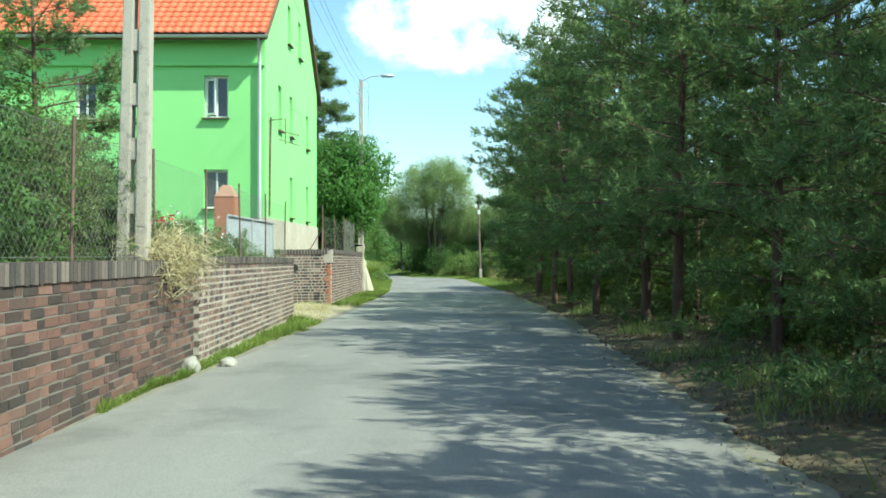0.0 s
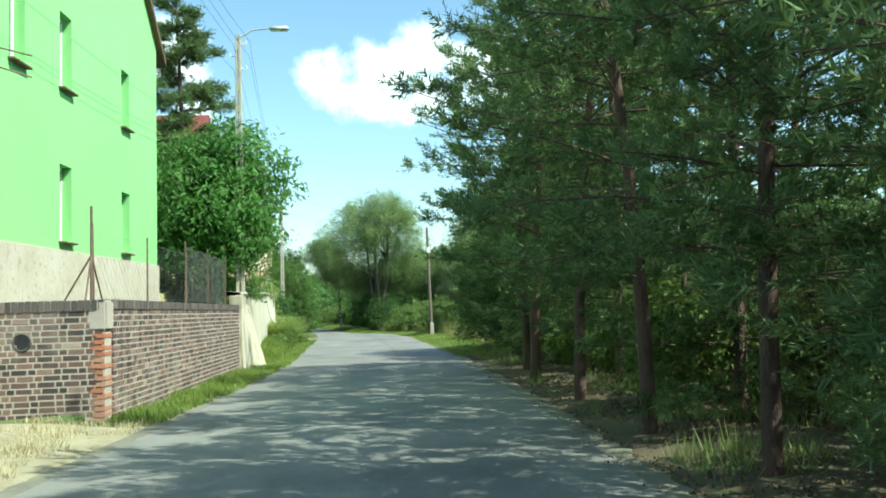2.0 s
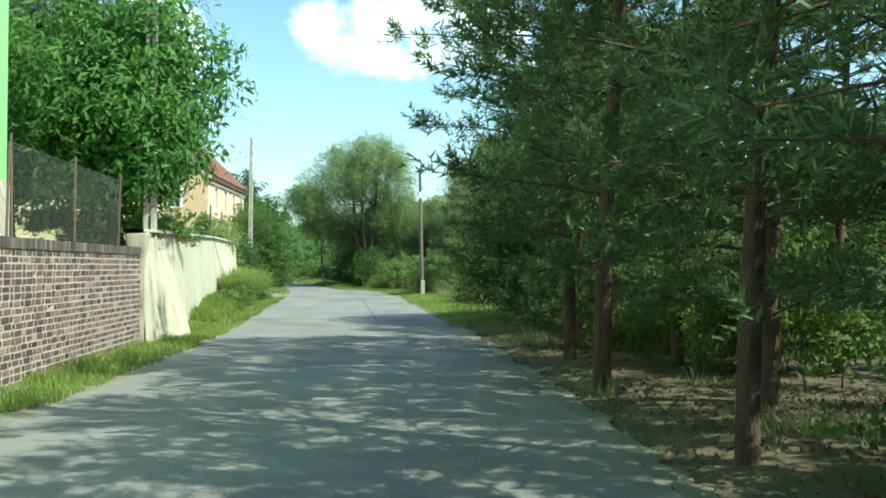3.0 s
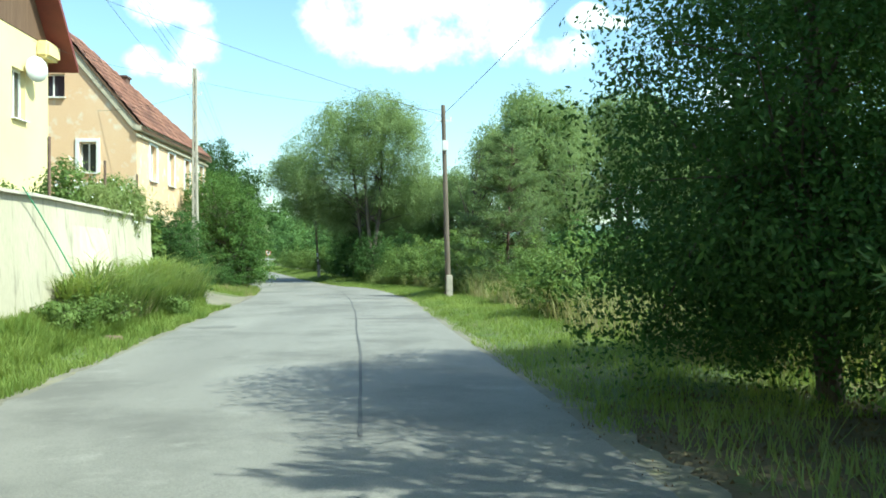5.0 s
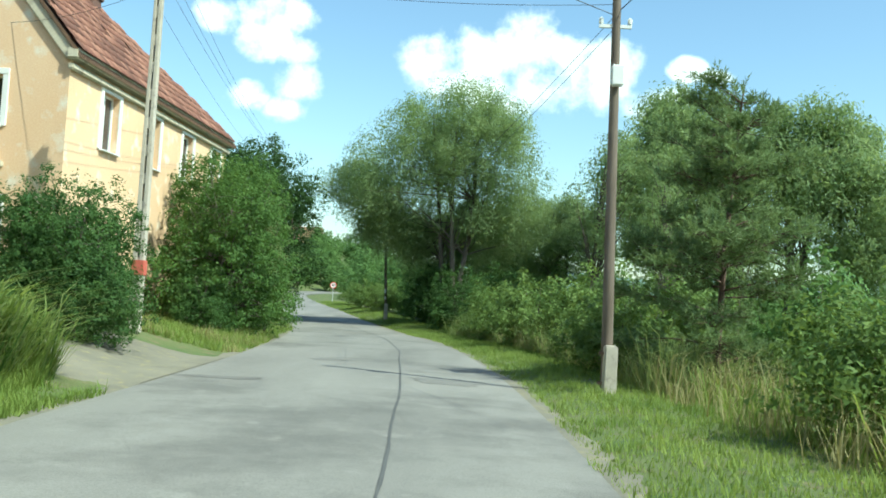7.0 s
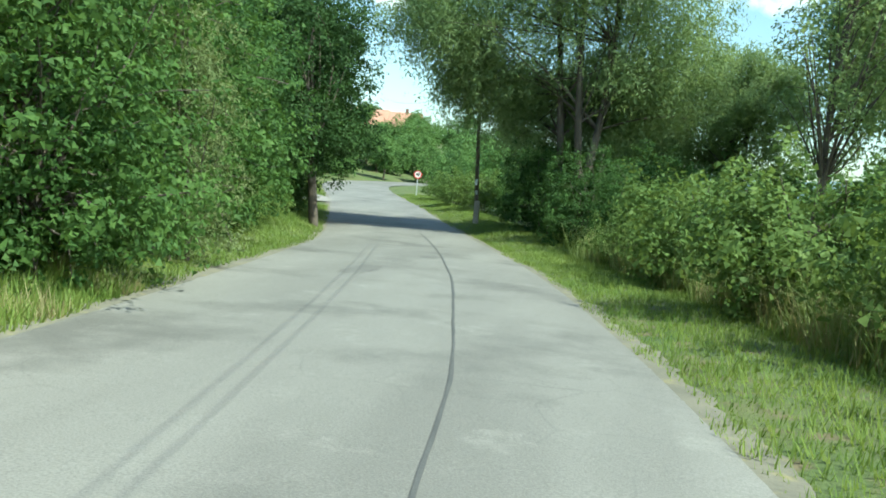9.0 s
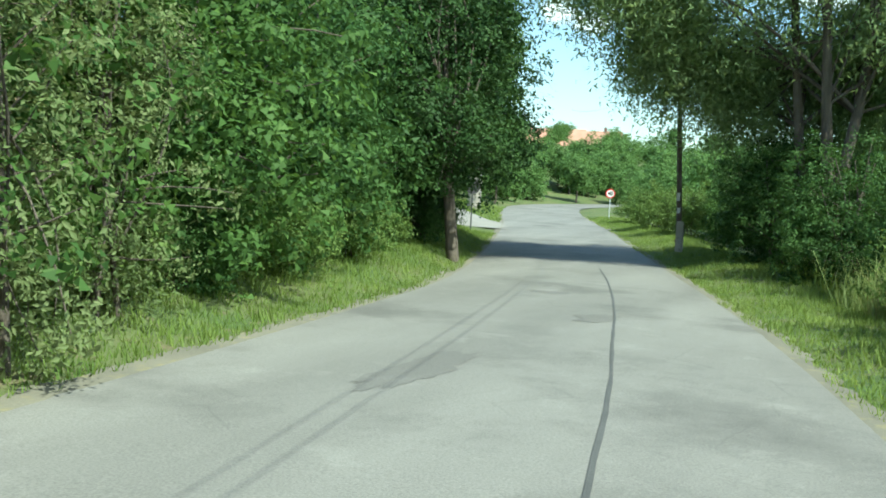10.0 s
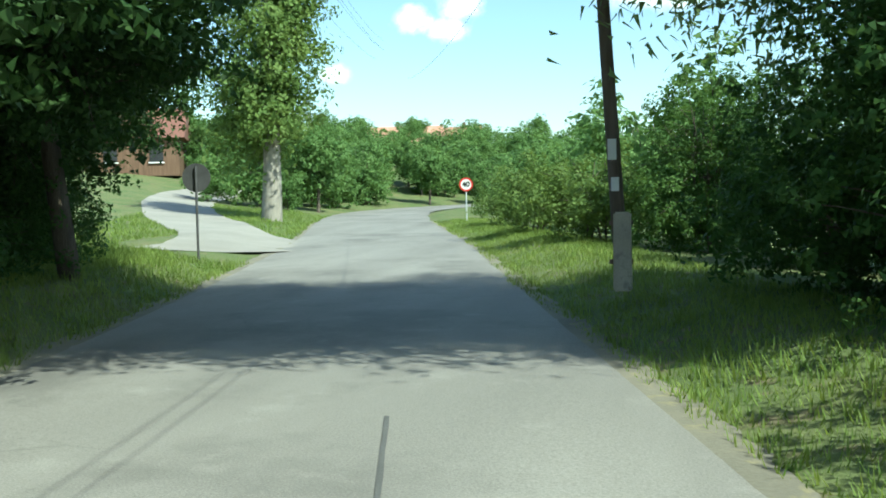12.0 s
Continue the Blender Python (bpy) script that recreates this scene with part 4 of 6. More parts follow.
def wooden_pole(x, y, z0, z1, r, label, foot, lean=0.0):
    pole = empty("utility_pole", (x, y, z0), label, "utility pole", "wooden poles")
    h = z1 - z0
    line = [(0.0, 0, 0.25, r), (lean * 0.5, 0, h * 0.5, r * 0.88), (lean, 0, h, r * 0.72)]
    v, f = tubes([line], 12)
    part("shaft", mesh_of("shaft", v, f, WOOD_POLE, True), pole, "dark tarred wooden shaft")
    b = box((0.21, 0.24, foot), (0.02, -r - 0.06, foot / 2), 0.02, taper=0.92)
    part("concrete_foot", made("concrete_foot", b, CONCRETE), pole, "pale concrete foot with dark stains")
    for z in (0.3, foot - 0.15):
        part("band", tube_mesh("band", [(0, -0.03, z, r + 0.05), (0, -0.03, z + 0.05, r + 0.05)], RUST, 12), pole, "steel band")
    part("insulator", made("insulator", merged(box((0.5, 0.05, 0.05), (lean, 0, 0)), box((0.07, 0.07, 0.12), (lean + 0.22, 0, 0.08), 0.02), box((0.07, 0.07, 0.12), (lean - 0.22, 0, 0.08), 0.02)), WHITE), pole, "white insulators on a short bracket", pose(0, 0, h - 0.5))
    return pole


p2 = wooden_pole(2.7, 66.2, -0.75, 5.55, 0.09, "weathered wooden pole with a meter box in the grass", 0.9, -0.15)
part("meter_box", made("meter_box", box((0.19, 0.14, 0.32), (-0.1, -0.15, 5.0), 0.02), WHITE), p2, "white cable box")
p4 = wooden_pole(-4.62, 104.4, -1.02, 4.6, 0.085, "dark wooden pole with torn posters and concrete foot", 0.9, -0.3)
part("poster", made("poster", box((0.1, 0.012, 0.24), (-0.09, -0.095, 1.62), 0.003), WHITE), p4, "torn white paper poster")
part("poster", made("poster", box((0.09, 0.012, 0.16), (-0.06, -0.095, 1.22), 0.003), WHITE), p4, "torn white paper poster")


# ---- vegetation ----
def leaf_cloud(pos, out, size, aspect, rng, droop=0.0, fold=0.25, plain=False):
    """A small folded leaf (two faces on a midrib) at every place, facing more or less outwards."""
    n = len(pos)
    nor = out + rng.normal(0, 0.45, (n, 3)) + np.array([0, 0, 0.4])
    nor /= np.linalg.norm(nor, axis=1)[:, None] + 1e-9
    d = rng.normal(0, 1, (n, 3)) + np.array([0, 0, -droop])
    d -= nor * np.sum(d * nor, 1)[:, None]
    d /= np.linalg.norm(d, axis=1)[:, None] + 1e-9
    s = np.cross(d, nor)
    L = (size * rng.uniform(0.65, 1.35, n))[:, None]
    W = L * aspect * 0.5
    base, tip = pos - d * L * 0.5, pos + d * L * 0.5
    mid = pos - d * L * 0.05
    a, b = mid + s * W + nor * W * fold, mid - s * W + nor * W * fold
    if plain:
        return np.stack([a - d * L * 0.35, b - d * L * 0.35, tip], 1).reshape(-1, 3), np.arange(3 * n).reshape(n, 3)
    V = np.stack([base, a, tip, b], 1).reshape(-1, 3)
    F = np.arange(4 * n).reshape(n, 4)
    return V, F


def blob_points(blobs, n, rng, shell=0.45, lump=0.35, freq=0.8):
    """Clump centres within ellipsoids, most near their surface, which is lumpy."""
    vol = np.array([b[3] * b[4] * b[5] for b in blobs]) ** 0.75
    pick = rng.choice(len(blobs), n, p=vol / vol.sum())
    B = np.array(blobs, float)[pick]
    u = rng.normal(0, 1, (n, 3))
    u /= np.linalg.norm(u, axis=1)[:, None]
    r = rng.uniform(0, 1, n) ** shell
    bump_r = np.array([1 + lump * noise.noise(Vector(tuple(v * 2.2 * freq + w[:3] * 0.37))) for v, w in zip(u, B)])
    P = B[:, :3] + u * B[:, 3:6] * (r * bump_r)[:, None]
    return P, u


def crown_mesh(name, blobs, mat, clumps, per, size, spread, seed, aspect=0.55, droop=0.0, shell=0.45, lump=0.35, sag=0.0, plain=False):
    rng = np.random.default_rng(seed)
    P, U = blob_points(blobs, clumps, rng, shell, lump)
    k = np.repeat(np.arange(clumps), per)
    off = rng.normal(0, 1, (len(k), 3))
    ball = off / (np.linalg.norm(off, axis=1)[:, None] + 1e-9)
    off = ball * (rng.uniform(0, 1, len(k)) ** 0.45 * 1.65 * spread * rng.uniform(0.55, 1.35, clumps)[k])[:, None] * [1, 1, 0.8]
    if sag:
        off[:, 2] = -np.minimum(rng.exponential(sag, len(k)), 2.6 * sag) + off[:, 2] * 0.4
    pos = P[k] + off
    V, F = leaf_cloud(pos, U[k] * 0.5 + ball * 0.75, size, aspect, rng, droop, plain=plain)
    return mesh_of(name, V, F, mat), P


def lobes(blobs, n, size, seed):
    """The same crown with many smaller lobes over its surface."""
    rng = np.random.default_rng(seed)
    out = list(blobs)
    for cx, cy, cz, rx, ry, rz in blobs:
        for _ in range(n):
            u = rng.normal(0, 1, 3)
            u /= np.linalg.norm(u)
            u[2] = abs(u[2]) * 0.9 - 0.15
            k = size * rng.uniform(0.7, 1.25)
            out.append((cx + u[0] * rx * 0.95, cy + u[1] * ry * 0.95, cz + u[2] * rz * 0.95, k, k, k * 0.8))
    return out


def limb(a, b, r0, r1, rng, bend=0.12, n=6):
    a, b = np.array(a, float), np.array(b, float)
    L = np.linalg.norm(b - a)
    off = rng.normal(0, bend * L, 3)
    out = []
    for i in range(n):
        t = i / (n - 1)
        p = a + (b - a) * t + off * math.sin(math.pi * t) * 0.5 + np.array([0, 0, 0.12 * L * t * (1 - t)])
        out.append((*p, r0 + (r1 - r0) * t))
    return out


def broad_tree(name, seed, height, blobs, trunk_r, mats, label, clumps=900, per=26, size=0.11, spread=0.28, aspect=0.55, trunks=1, droop=0.0, sag=0.0,
               shell=0.45, bark=None, lump=0.65, twigs=60, clear=0.25, plain=False):
    """A tree or bush at the origin: stems with limbs, and a crown of leaves in clumps."""
    rng = np.random.default_rng(seed)
    tree = empty(name, (0, 0, 0), label, "bush" if "bush" in name else "tree")
    crown, P = crown_mesh("crown", blobs, mats, clumps, per, size, spread, seed, aspect, droop, shell, lump, sag, plain)
    lines = []
    for s in range(trunks):
        ang = 2 * math.pi * s / trunks + seed
        foot = np.array([0.35 * math.cos(ang), 0.35 * math.sin(ang), -0.3]) * (trunks > 1) + np.array([0, 0, -0.3])
        top = np.array([blobs[s % len(blobs)][0] * 0.6, blobs[s % len(blobs)][1] * 0.6, height * 0.8])
        lines.append(limb(foot, top, trunk_r, trunk_r * 0.25, rng, 0.05, 9))
    trunk_lines = list(lines)
    for p in P[rng.choice(len(P), min(twigs, len(P)), replace=False)]:
        line = trunk_lines[rng.integers(len(trunk_lines))]
        zs = [q for q in line if height * clear < q[2] < p[2] + 0.2] or [line[len(line) // 2]]
        q = zs[rng.integers(len(zs))]
        r = min(q[3] * 0.5, 0.010 + 0.008 * np.linalg.norm(np.array(q[:3]) - p))
        lines.append(limb(q[:3], p, r, 0.006, rng, 0.1, 5))
    part("trunk", tube_mesh("trunk", lines, bark or BARK, 6), tree)
    part("crown", crown, tree)
    return tree


def pine_tree(seed, height, first, reach, trunk_r, label, dense=1.0, name="pine_tree", needles=None, droop=0.0):
    """A pine: a straight stem, whorls of limbs with side twigs, and on them upturned shoots like bottle brushes."""
    rng = np.random.default_rng(seed)
    tree = empty(name, (0, 0, 0), label, "tree", "roadside pines" if name == "pine_tree" else "")
    bend = rng.normal(0, 0.25, 2)
    stem = [(bend[0] * (t ** 2), bend[1] * t ** 2, -0.3 + (height + 0.3) * t, trunk_r * (1 - t) ** 0.8 + 0.012) for t in np.linspace(0, 1, 12)]
    lines, feet, ways = [stem], [np.array([[bend[0], bend[1], height - 0.1 * i] for i in range(4)])], [np.array([[0.3 * math.cos(2 * i), 0.3 * math.sin(2 * i), 1.0] for i in range(4)])]
    z = first
    while z < height - 0.3:
        t = (z + 0.3) / (height + 0.3)
        f = (z - first) / (height - first)
        length = reach * (0.75 + 0.35 * math.sin(f * 3.0)) * (1 - f) ** 0.6 + 0.25
        n = rng.integers(4, 7)
        a0 = rng.uniform(0, 6.28)
        for k in range(n):
            if rng.random() < 0.1:
                continue
            a = a0 + 6.283 * k / n + rng.normal(0, 0.25)
            l = length * rng.uniform(0.55, 1.2)
            rise = l * (rng.uniform(-0.16, 0.14) + 0.45 * f - droop)
            root = np.array([bend[0] * t ** 2, bend[1] * t ** 2, z + rng.normal(0, 0.12)])
            end = root + np.array([l * math.cos(a), l * math.sin(a), rise])
            lines.append(limb(root, end, 0.009 + 0.012 * l / reach, 0.004, rng, 0.08, 5))
            g = (end - root) / (np.linalg.norm(end - root) + 1e-9)
            w = np.array([-math.sin(a), math.cos(a), 0])
            # side twigs in pairs along the outer part, four shoots on each
            m = max(4, int((5 + 5.2 * l) * dense))
            for u in np.sort(rng.uniform(0.1, 1.0, m) ** 0.8):
                sgn = rng.choice((-1, 1))
                tw = rng.uniform(0.15, 0.42) * (0.5 + 0.5 * l / reach) * (1.25 - 0.6 * u)
                base = root + (end - root) * u
                tip = base + (g * 0.6 + w * 1.5 * sgn * rng.uniform(0.3, 1.1) + np.array([0, 0, rng.uniform(-0.5, 0.6)])) * tw
                lines.append([(*base, 0.006), (*tip, 0.004)])
                c = 4
                s_ = rng.uniform(0.35, 1.0, c)
                feet.append(base + (tip - base) * s_[:, None] + rng.normal(0, 0.03, (c, 3)))
                ways.append(np.tile(g * 0.55 + (tip - base) / (tw + 1e-6) * 0.45 + np.array([0, 0, 0.45 - droop]), (c, 1)) + rng.normal(0, 0.38, (c, 3)))
        z += rng.uniform(0.36, 0.56)
    P, D = np.concatenate(feet), np.concatenate(ways)
    D /= np.linalg.norm(D, axis=1)[:, None]
    per = 15
    k = np.repeat(np.arange(len(P)), per)
    S = rng.uniform(0.16, 0.32, len(P))[k]
    e = rng.normal(0, 1, (len(k), 3))
    e -= D[k] * np.sum(e * D[k], 1)[:, None]
    e /= np.linalg.norm(e, axis=1)[:, None] + 1e-9
    at = rng.uniform(0, 1, len(k))
    d = D[k] * (0.45 + 0.75 * at)[:, None] + e
    d /= np.linalg.norm(d, axis=1)[:, None]
    root = P[k] + D[k] * (S * at)[:, None]
    L = rng.uniform(0.075, 0.125, len(k))[:, None]
    s = np.cross(d, rng.normal(0, 1, (len(k), 3)))
    s /= np.linalg.norm(s, axis=1)[:, None] + 1e-9
    V = np.stack([root - s * 0.0105, root + s * 0.0105, root + d * L], 1).reshape(-1, 3)
    part("trunk", tube_mesh("trunk", lines, PINE_BARK, 6), tree)
    part("crown", mesh_of("crown", V, np.arange(len(V)).reshape(-1, 3), needles or L_PINE), tree)
    return tree


def plant(master, x, y, scale=1.0, turn=0.0, sink=0.0, first=[]):
    """Sets a tree: the first time the master itself, then copies that share its meshes."""
    m = pose(x, y, ground_z(x, y) - sink, 0, 0, turn)
    if master.name not in first:
        first.append(master.name)
        ob = master
    else:
        ob = copy_thing(master, m)
    ob.matrix_basis = m @ Matrix.Scale(scale, 4)
    return ob


PINE_LABEL = "tall roadside pine with reddish bark and dark needles"
pines = [pine_tree(11, 7.7, 1.0, 2.5, 0.085, PINE_LABEL, 1.0), pine_tree(12, 7.0, 0.4, 2.2, 0.08, PINE_LABEL, 1.0, droop=0.06), pine_tree(13, 8.2, 1.7, 2.4, 0.09, PINE_LABEL, 1.0)]
rnd = random.Random(5)
for i, (x, y, s) in enumerate([(4.3, 3.5, 0.85), (4.2, 8.0, 0.85), (5.6, 6.2, 0.9), (4.1, 11.2, 0.9), (5.5, 13.0, 1.05), (3.75, 14.6, 0.95), (4.0, 18.0, 1.0), (5.4, 19.5, 1.1), (3.6, 21.5, 0.95),
                               (3.4, 24.3, 0.95), (4.9, 25.5, 1.05), (3.45, 28.3, 1.0), (4.7, 30.8, 1.0), (3.4, 32.4, 1.1), (3.75, 35.9, 1.05), (5.0, 34.6, 1.0), (4.35, 38.0, 0.8), (5.4, 40.5, 0.85),
                               (7.2, 9.5, 1.0), (7.0, 15.8, 1.0), (7.3, 22.5, 0.9), (4.6, 0.5, 1.0), (4.8, -4.0, 1.0), (6.6, 28.0, 0.9), (6.8, 33.6, 0.85)]):
    plant(pines[1 if y > 36.5 else 2 if x < 3.8 else i % 3], x, y, s, rnd.uniform(0, 360))

willow = broad_tree("willow_tree", 21, 11.0, lobes([(-1.9, 0, 6.6, 2.9, 2.9, 2.8), (1.2, 0.4, 7.0, 2.5, 2.6, 2.9), (-0.2, -0.4, 8.4, 2.7, 2.6, 2.0), (-3.7, -0.5, 5.6, 1.6, 1.6, 1.3), (2.2, 0.6, 5.0, 1.6, 1.8, 1.9), (-2.6, 0.6, 4.2, 1.5, 1.5, 1.1), (0.4, 1.4, 4.4, 1.7, 1.4, 1.2), (0.7, 2.0, 3.6, 2.2, 1.3, 1.6), (-1.6, 1.9, 3.6, 1.7, 1.2, 1.3)], 7, 0.9, 5) + [(-2.2, 4.4, 4.0, 0.8, 1.2, 0.7)],
                    0.15, L_WILLOW, "large round-crowned willow with narrow grey-green leaves", clumps=4700, per=44, size=0.125, spread=0.26, aspect=0.3, trunks=3, droop=1.2, sag=0.32, twigs=55, plain=True, lump=0.3)
plant(willow, -0.9, 100.5, 1.27, 0)
far_willow = broad_tree("willow_tree", 23, 11.0, lobes([(-1.6, 0, 6.2, 2.7, 2.6, 2.7), (1.4, 0.4, 7.0, 2.7, 2.6, 2.7), (-0.2, -0.4, 8.4, 2.3, 2.2, 1.9), (2.6, 0.6, 4.5, 1.8, 1.8, 1.9)], 7, 0.95, 6),
                    0.22, L_WILLOW, "grey-green willow standing in the meadow", clumps=2300, per=28, size=0.19, spread=0.3, aspect=0.34, trunks=3, droop=1.2, sag=0.3, twigs=50, plain=True, lump=0.25)
plant(far_willow, 10.8, 99.8, 1.34, 70)
plant(far_willow, 17.0, 101.0, 1.36, 150)
plant(far_willow, 22.0, 100.0, 1.1, 200)
plant(far_willow, 1.5, 112.0, 0.8, 250)
plant(far_willow, 5.5, 108.0, 0.85, 130)
slim = broad_tree("alder_tree", 22, 9.5, [(0, 0, 5.5, 1.6, 1.6, 2.6), (0.5, 0.3, 8.0, 1.2, 1.2, 1.6)], 0.13, L_WILLOW, "slim alder with an open grey-green crown", clumps=420, per=24, size=0.13, spread=0.25, aspect=0.4, sag=0.15, twigs=60)
plant(slim, 6.2, 95.0, 1.15, 0)
plant(slim, 8.5, 92.5, 1.0, 90)
plant(slim, 12.0, 93.0, 1.0, 200)

bush = broad_tree("hazel_bush", 31, 4.6, [(0, 0, 1.5, 1.9, 1.9, 1.75), (0, 0, 0.5, 1.8, 1.8, 0.6), (0.8, 0.5, 3.1, 1.1, 1.1, 1.5), (-0.9, -0.4, 2.6, 1.2, 1.2, 1.6), (0.1, -0.9, 3.4, 0.7, 0.7, 1.3), (-0.3, 1.0, 3.6, 0.7, 0.7, 1.2), (1.1, -0.8, 1.1, 1.2, 1.2, 1.2), (-1.1, 0.8, 1.0, 1.2, 1.2, 1.1)], 0.05, L_BROAD, "dense green hazel bush beside the road", clumps=950, per=38, size=0.082, spread=0.15, aspect=0.7, trunks=5, clear=0.1, twigs=90, plain=True)
darkbush = broad_tree("elder_bush", 32, 4.6, [(0, 0, 1.5, 2.1, 2.1, 1.8), (0.7, 0.9, 3.0, 1.4, 1.4, 1.5), (-1.0, 0.2, 2.6, 1.4, 1.4, 1.6), (0.9, -0.9, 1.0, 1.3, 1.3, 1.2), (-0.9, -0.9, 1.1, 1.2, 1.2, 1.2)], 0.06, L_DARK, "dense dark green elder bush", clumps=950, per=28, size=0.105, spread=0.165, aspect=0.56, trunks=5, clear=0.1, twigs=60, plain=True)
fresh = broad_tree("bramble_bush", 33, 2.2, [(0, 0, 0.7, 1.7, 1.5, 0.85), (0.9, 0.3, 1.2, 0.9, 0.9, 0.8), (-0.8, 0.2, 1.1, 0.9, 0.9, 0.8), (0.1, -0.6, 1.4, 0.6, 0.6, 0.7)], 0.03, L_FRESH, "low fresh green bramble bush", clumps=330, per=34, size=0.088, spread=0.17, aspect=0.7, trunks=4, clear=0.05, twigs=24, plain=True)
slim_bush = broad_tree("sallow_bush", 34, 5.2, [(0, 0, 1.9, 1.3, 1.3, 2.1), (0, 0, 0.55, 1.15, 1.15, 0.6), (0.3, 0.2, 3.9, 0.8, 0.8, 1.5), (-0.4, -0.3, 3.3, 0.7, 0.7, 1.5)], 0.05, L_SALLOW, "feathery olive sallow bush with dry stems", clumps=480, per=28, size=0.082, spread=0.17, aspect=0.42, trunks=4, clear=0.08, twigs=60)
far_bush = broad_tree("hazel_bush", 35, 4.6, [(0, 0, 1.6, 1.9, 1.9, 1.8), (0.8, 0.5, 3.2, 1.2, 1.2, 1.4), (-0.9, -0.4, 2.6, 1.3, 1.3, 1.6), (0.9, -0.8, 1.0, 1.2, 1.2, 1.1)], 0.05, L_FAR, "leafy green bush in the thicket", clumps=270, per=15, size=0.23, spread=0.25, aspect=0.65, trunks=3, clear=0.1, twigs=6, plain=True)
# hedge trees on the left after the houses
for x, y, s, tn, ms in [(-6.7, 68.2, 0.62, 200, darkbush), (-5.9, 67.0, 0.5, 120, darkbush), (-6.4, 67.4, 0.58, 10, darkbush), (-7.5, 65.4, 0.5, 50, darkbush), (-7.3, 68.6, 0.5, 30, bush), (-6.3, 77.2, 1.0, 90, bush), (-7.5, 79.6, 1.1, 140, bush), (-8.7, 82.8, 1.2, 10, bush),
                        (-6.3, 81.0, 0.85, 60, slim_bush), (-7.2, 83.2, 0.75, 160, slim_bush), (-9.0, 85.8, 1.25, 200, bush), (-9.8, 89.4, 1.2, 250, darkbush), (-11.0, 92.2, 1.3, 10, darkbush)]:
    plant(ms, x, y, s, tn)
for k, y in enumerate([75.6, 77.2, 78.8, 80.4, 82.0, 83.6, 85.2, 86.8, 88.4, 90.0, 91.8, 93.6]):
    plant(fresh if k % 3 else darkbush, centre(y) - HALF - 1.7 - 0.35 * (k % 2), y, (0.55 if k % 3 else 0.36) + 0.05 * (k % 3), 83 * k)
# right of the road
for x, y, s, tn, ms in [(-0.3, 97.6, 0.72, 0, darkbush), (0.8, 94.6, 0.6, 60, darkbush), (-1.7, 101.0, 0.72, 120, darkbush), (-1.6, 108.6, 0.8, 180, darkbush), (-1.5, 104.0, 0.9, 220, darkbush), (-3.3, 112.2, 0.75, 90, bush), (1.4, 99.5, 0.8, 200, darkbush), (-0.6, 104.5, 0.85, 20, darkbush),
                        (2.6, 81.0, 1.1, 30, fresh), (3.8, 78.0, 1.2, 60, fresh), (1.8, 85.5, 1.1, 100, fresh), (2.4, 88.6, 1.2, 160, fresh), (4.9, 74.0, 1.2, 0, fresh), (3.3, 70.4, 0.8, 80, fresh), (1.2, 91.0, 0.8, 10, fresh),
                        (5.2, 61.5, 0.85, 20, fresh), (6.4, 58.5, 0.9, 130, fresh), (4.6, 56.0, 0.75, 70, fresh), (7.4, 63.0, 0.5, 250, far_bush), (8.5, 66.5, 0.5, 300, far_bush), (8.0, 72.0, 0.7, 40, far_bush), (6.4, 66.3, 0.9, 240, fresh), (9.0, 60.0, 0.9, 30, fresh), (11.0, 64.0, 0.5, 130, far_bush)]:
    plant(ms, x, y, s, tn)
for k in range(9):
    plant(far_bush, 4.5 + 2.6 * k, 106.5 + (k % 3) * 1.2, 0.95, 53 * k)
    plant(far_bush, 4.0 + 2.5 * k, 95.5 + (k * 5 % 4) * 1.3, 0.6, 31 * k)
# thicket under and behind the pines
rnd = random.Random(17)
for i in range(18):
    y = 2 + 2.5 * i + rnd.uniform(-0.6, 0.6)
    plant(far_bush, 8.8 + rnd.uniform(-0.8, 2.5), y, (rnd.uniform(0.6, 0.95) if i % 3 != 1 else 0.45), rnd.uniform(0, 360))
for i in range(8):
    plant(far_bush, 12.5 + rnd.uniform(-1, 2), 4 + 5.4 * i, rnd.uniform(1.1, 1.6), rnd.uniform(0, 360))
for i in range(14):
    y = 3 + 3.0 * i + rnd.uniform(-1, 1)
    plant(slim_bush if i % 2 else fresh, 5.6 + rnd.uniform(-0.7, 1.2), y, rnd.uniform(0.4, 0.65) * (1 if i % 2 else 1.5), rnd.uniform(0, 360))
wood_tree = broad_tree("wild_cherry_tree", 52, 8.0, [(0, 0, 4.8, 2.2, 2.2, 2.9), (1.0, 0.5, 6.4, 1.6, 1.6, 1.6), (-1.1, 0.4, 3.2, 1.8, 1.8, 2.2), (0.3, -0.8, 2.0, 1.9, 1.9, 1.7)], 0.12, L_DARK, "dark leafy tree in the wood behind the pines", clumps=420, per=20, size=0.2, spread=0.3, aspect=0.55, twigs=30, plain=True)
for i in range(13):
    plant(wood_tree, 11.5 + 2.6 * (i % 2) + rnd.uniform(-0.5, 0.7), -8 + 2.7 * i + rnd.uniform(-0.7, 0.7), rnd.uniform(0.65, 0.95), rnd.uniform(0, 360))
sapling = broad_tree("sapling_bush", 37, 1.6, [(0, 0, 0.8, 0.5, 0.5, 0.6), (0.25, 0.2, 1.3, 0.35, 0.35, 0.4), (-0.3, 0.1, 0.5, 0.45, 0.45, 0.4)], 0.012, L_FRESH, "thin leafy sapling between the pine trunks", clumps=80, per=14, size=0.085, spread=0.15, aspect=0.6, trunks=3, clear=0.1, twigs=30, plain=True)
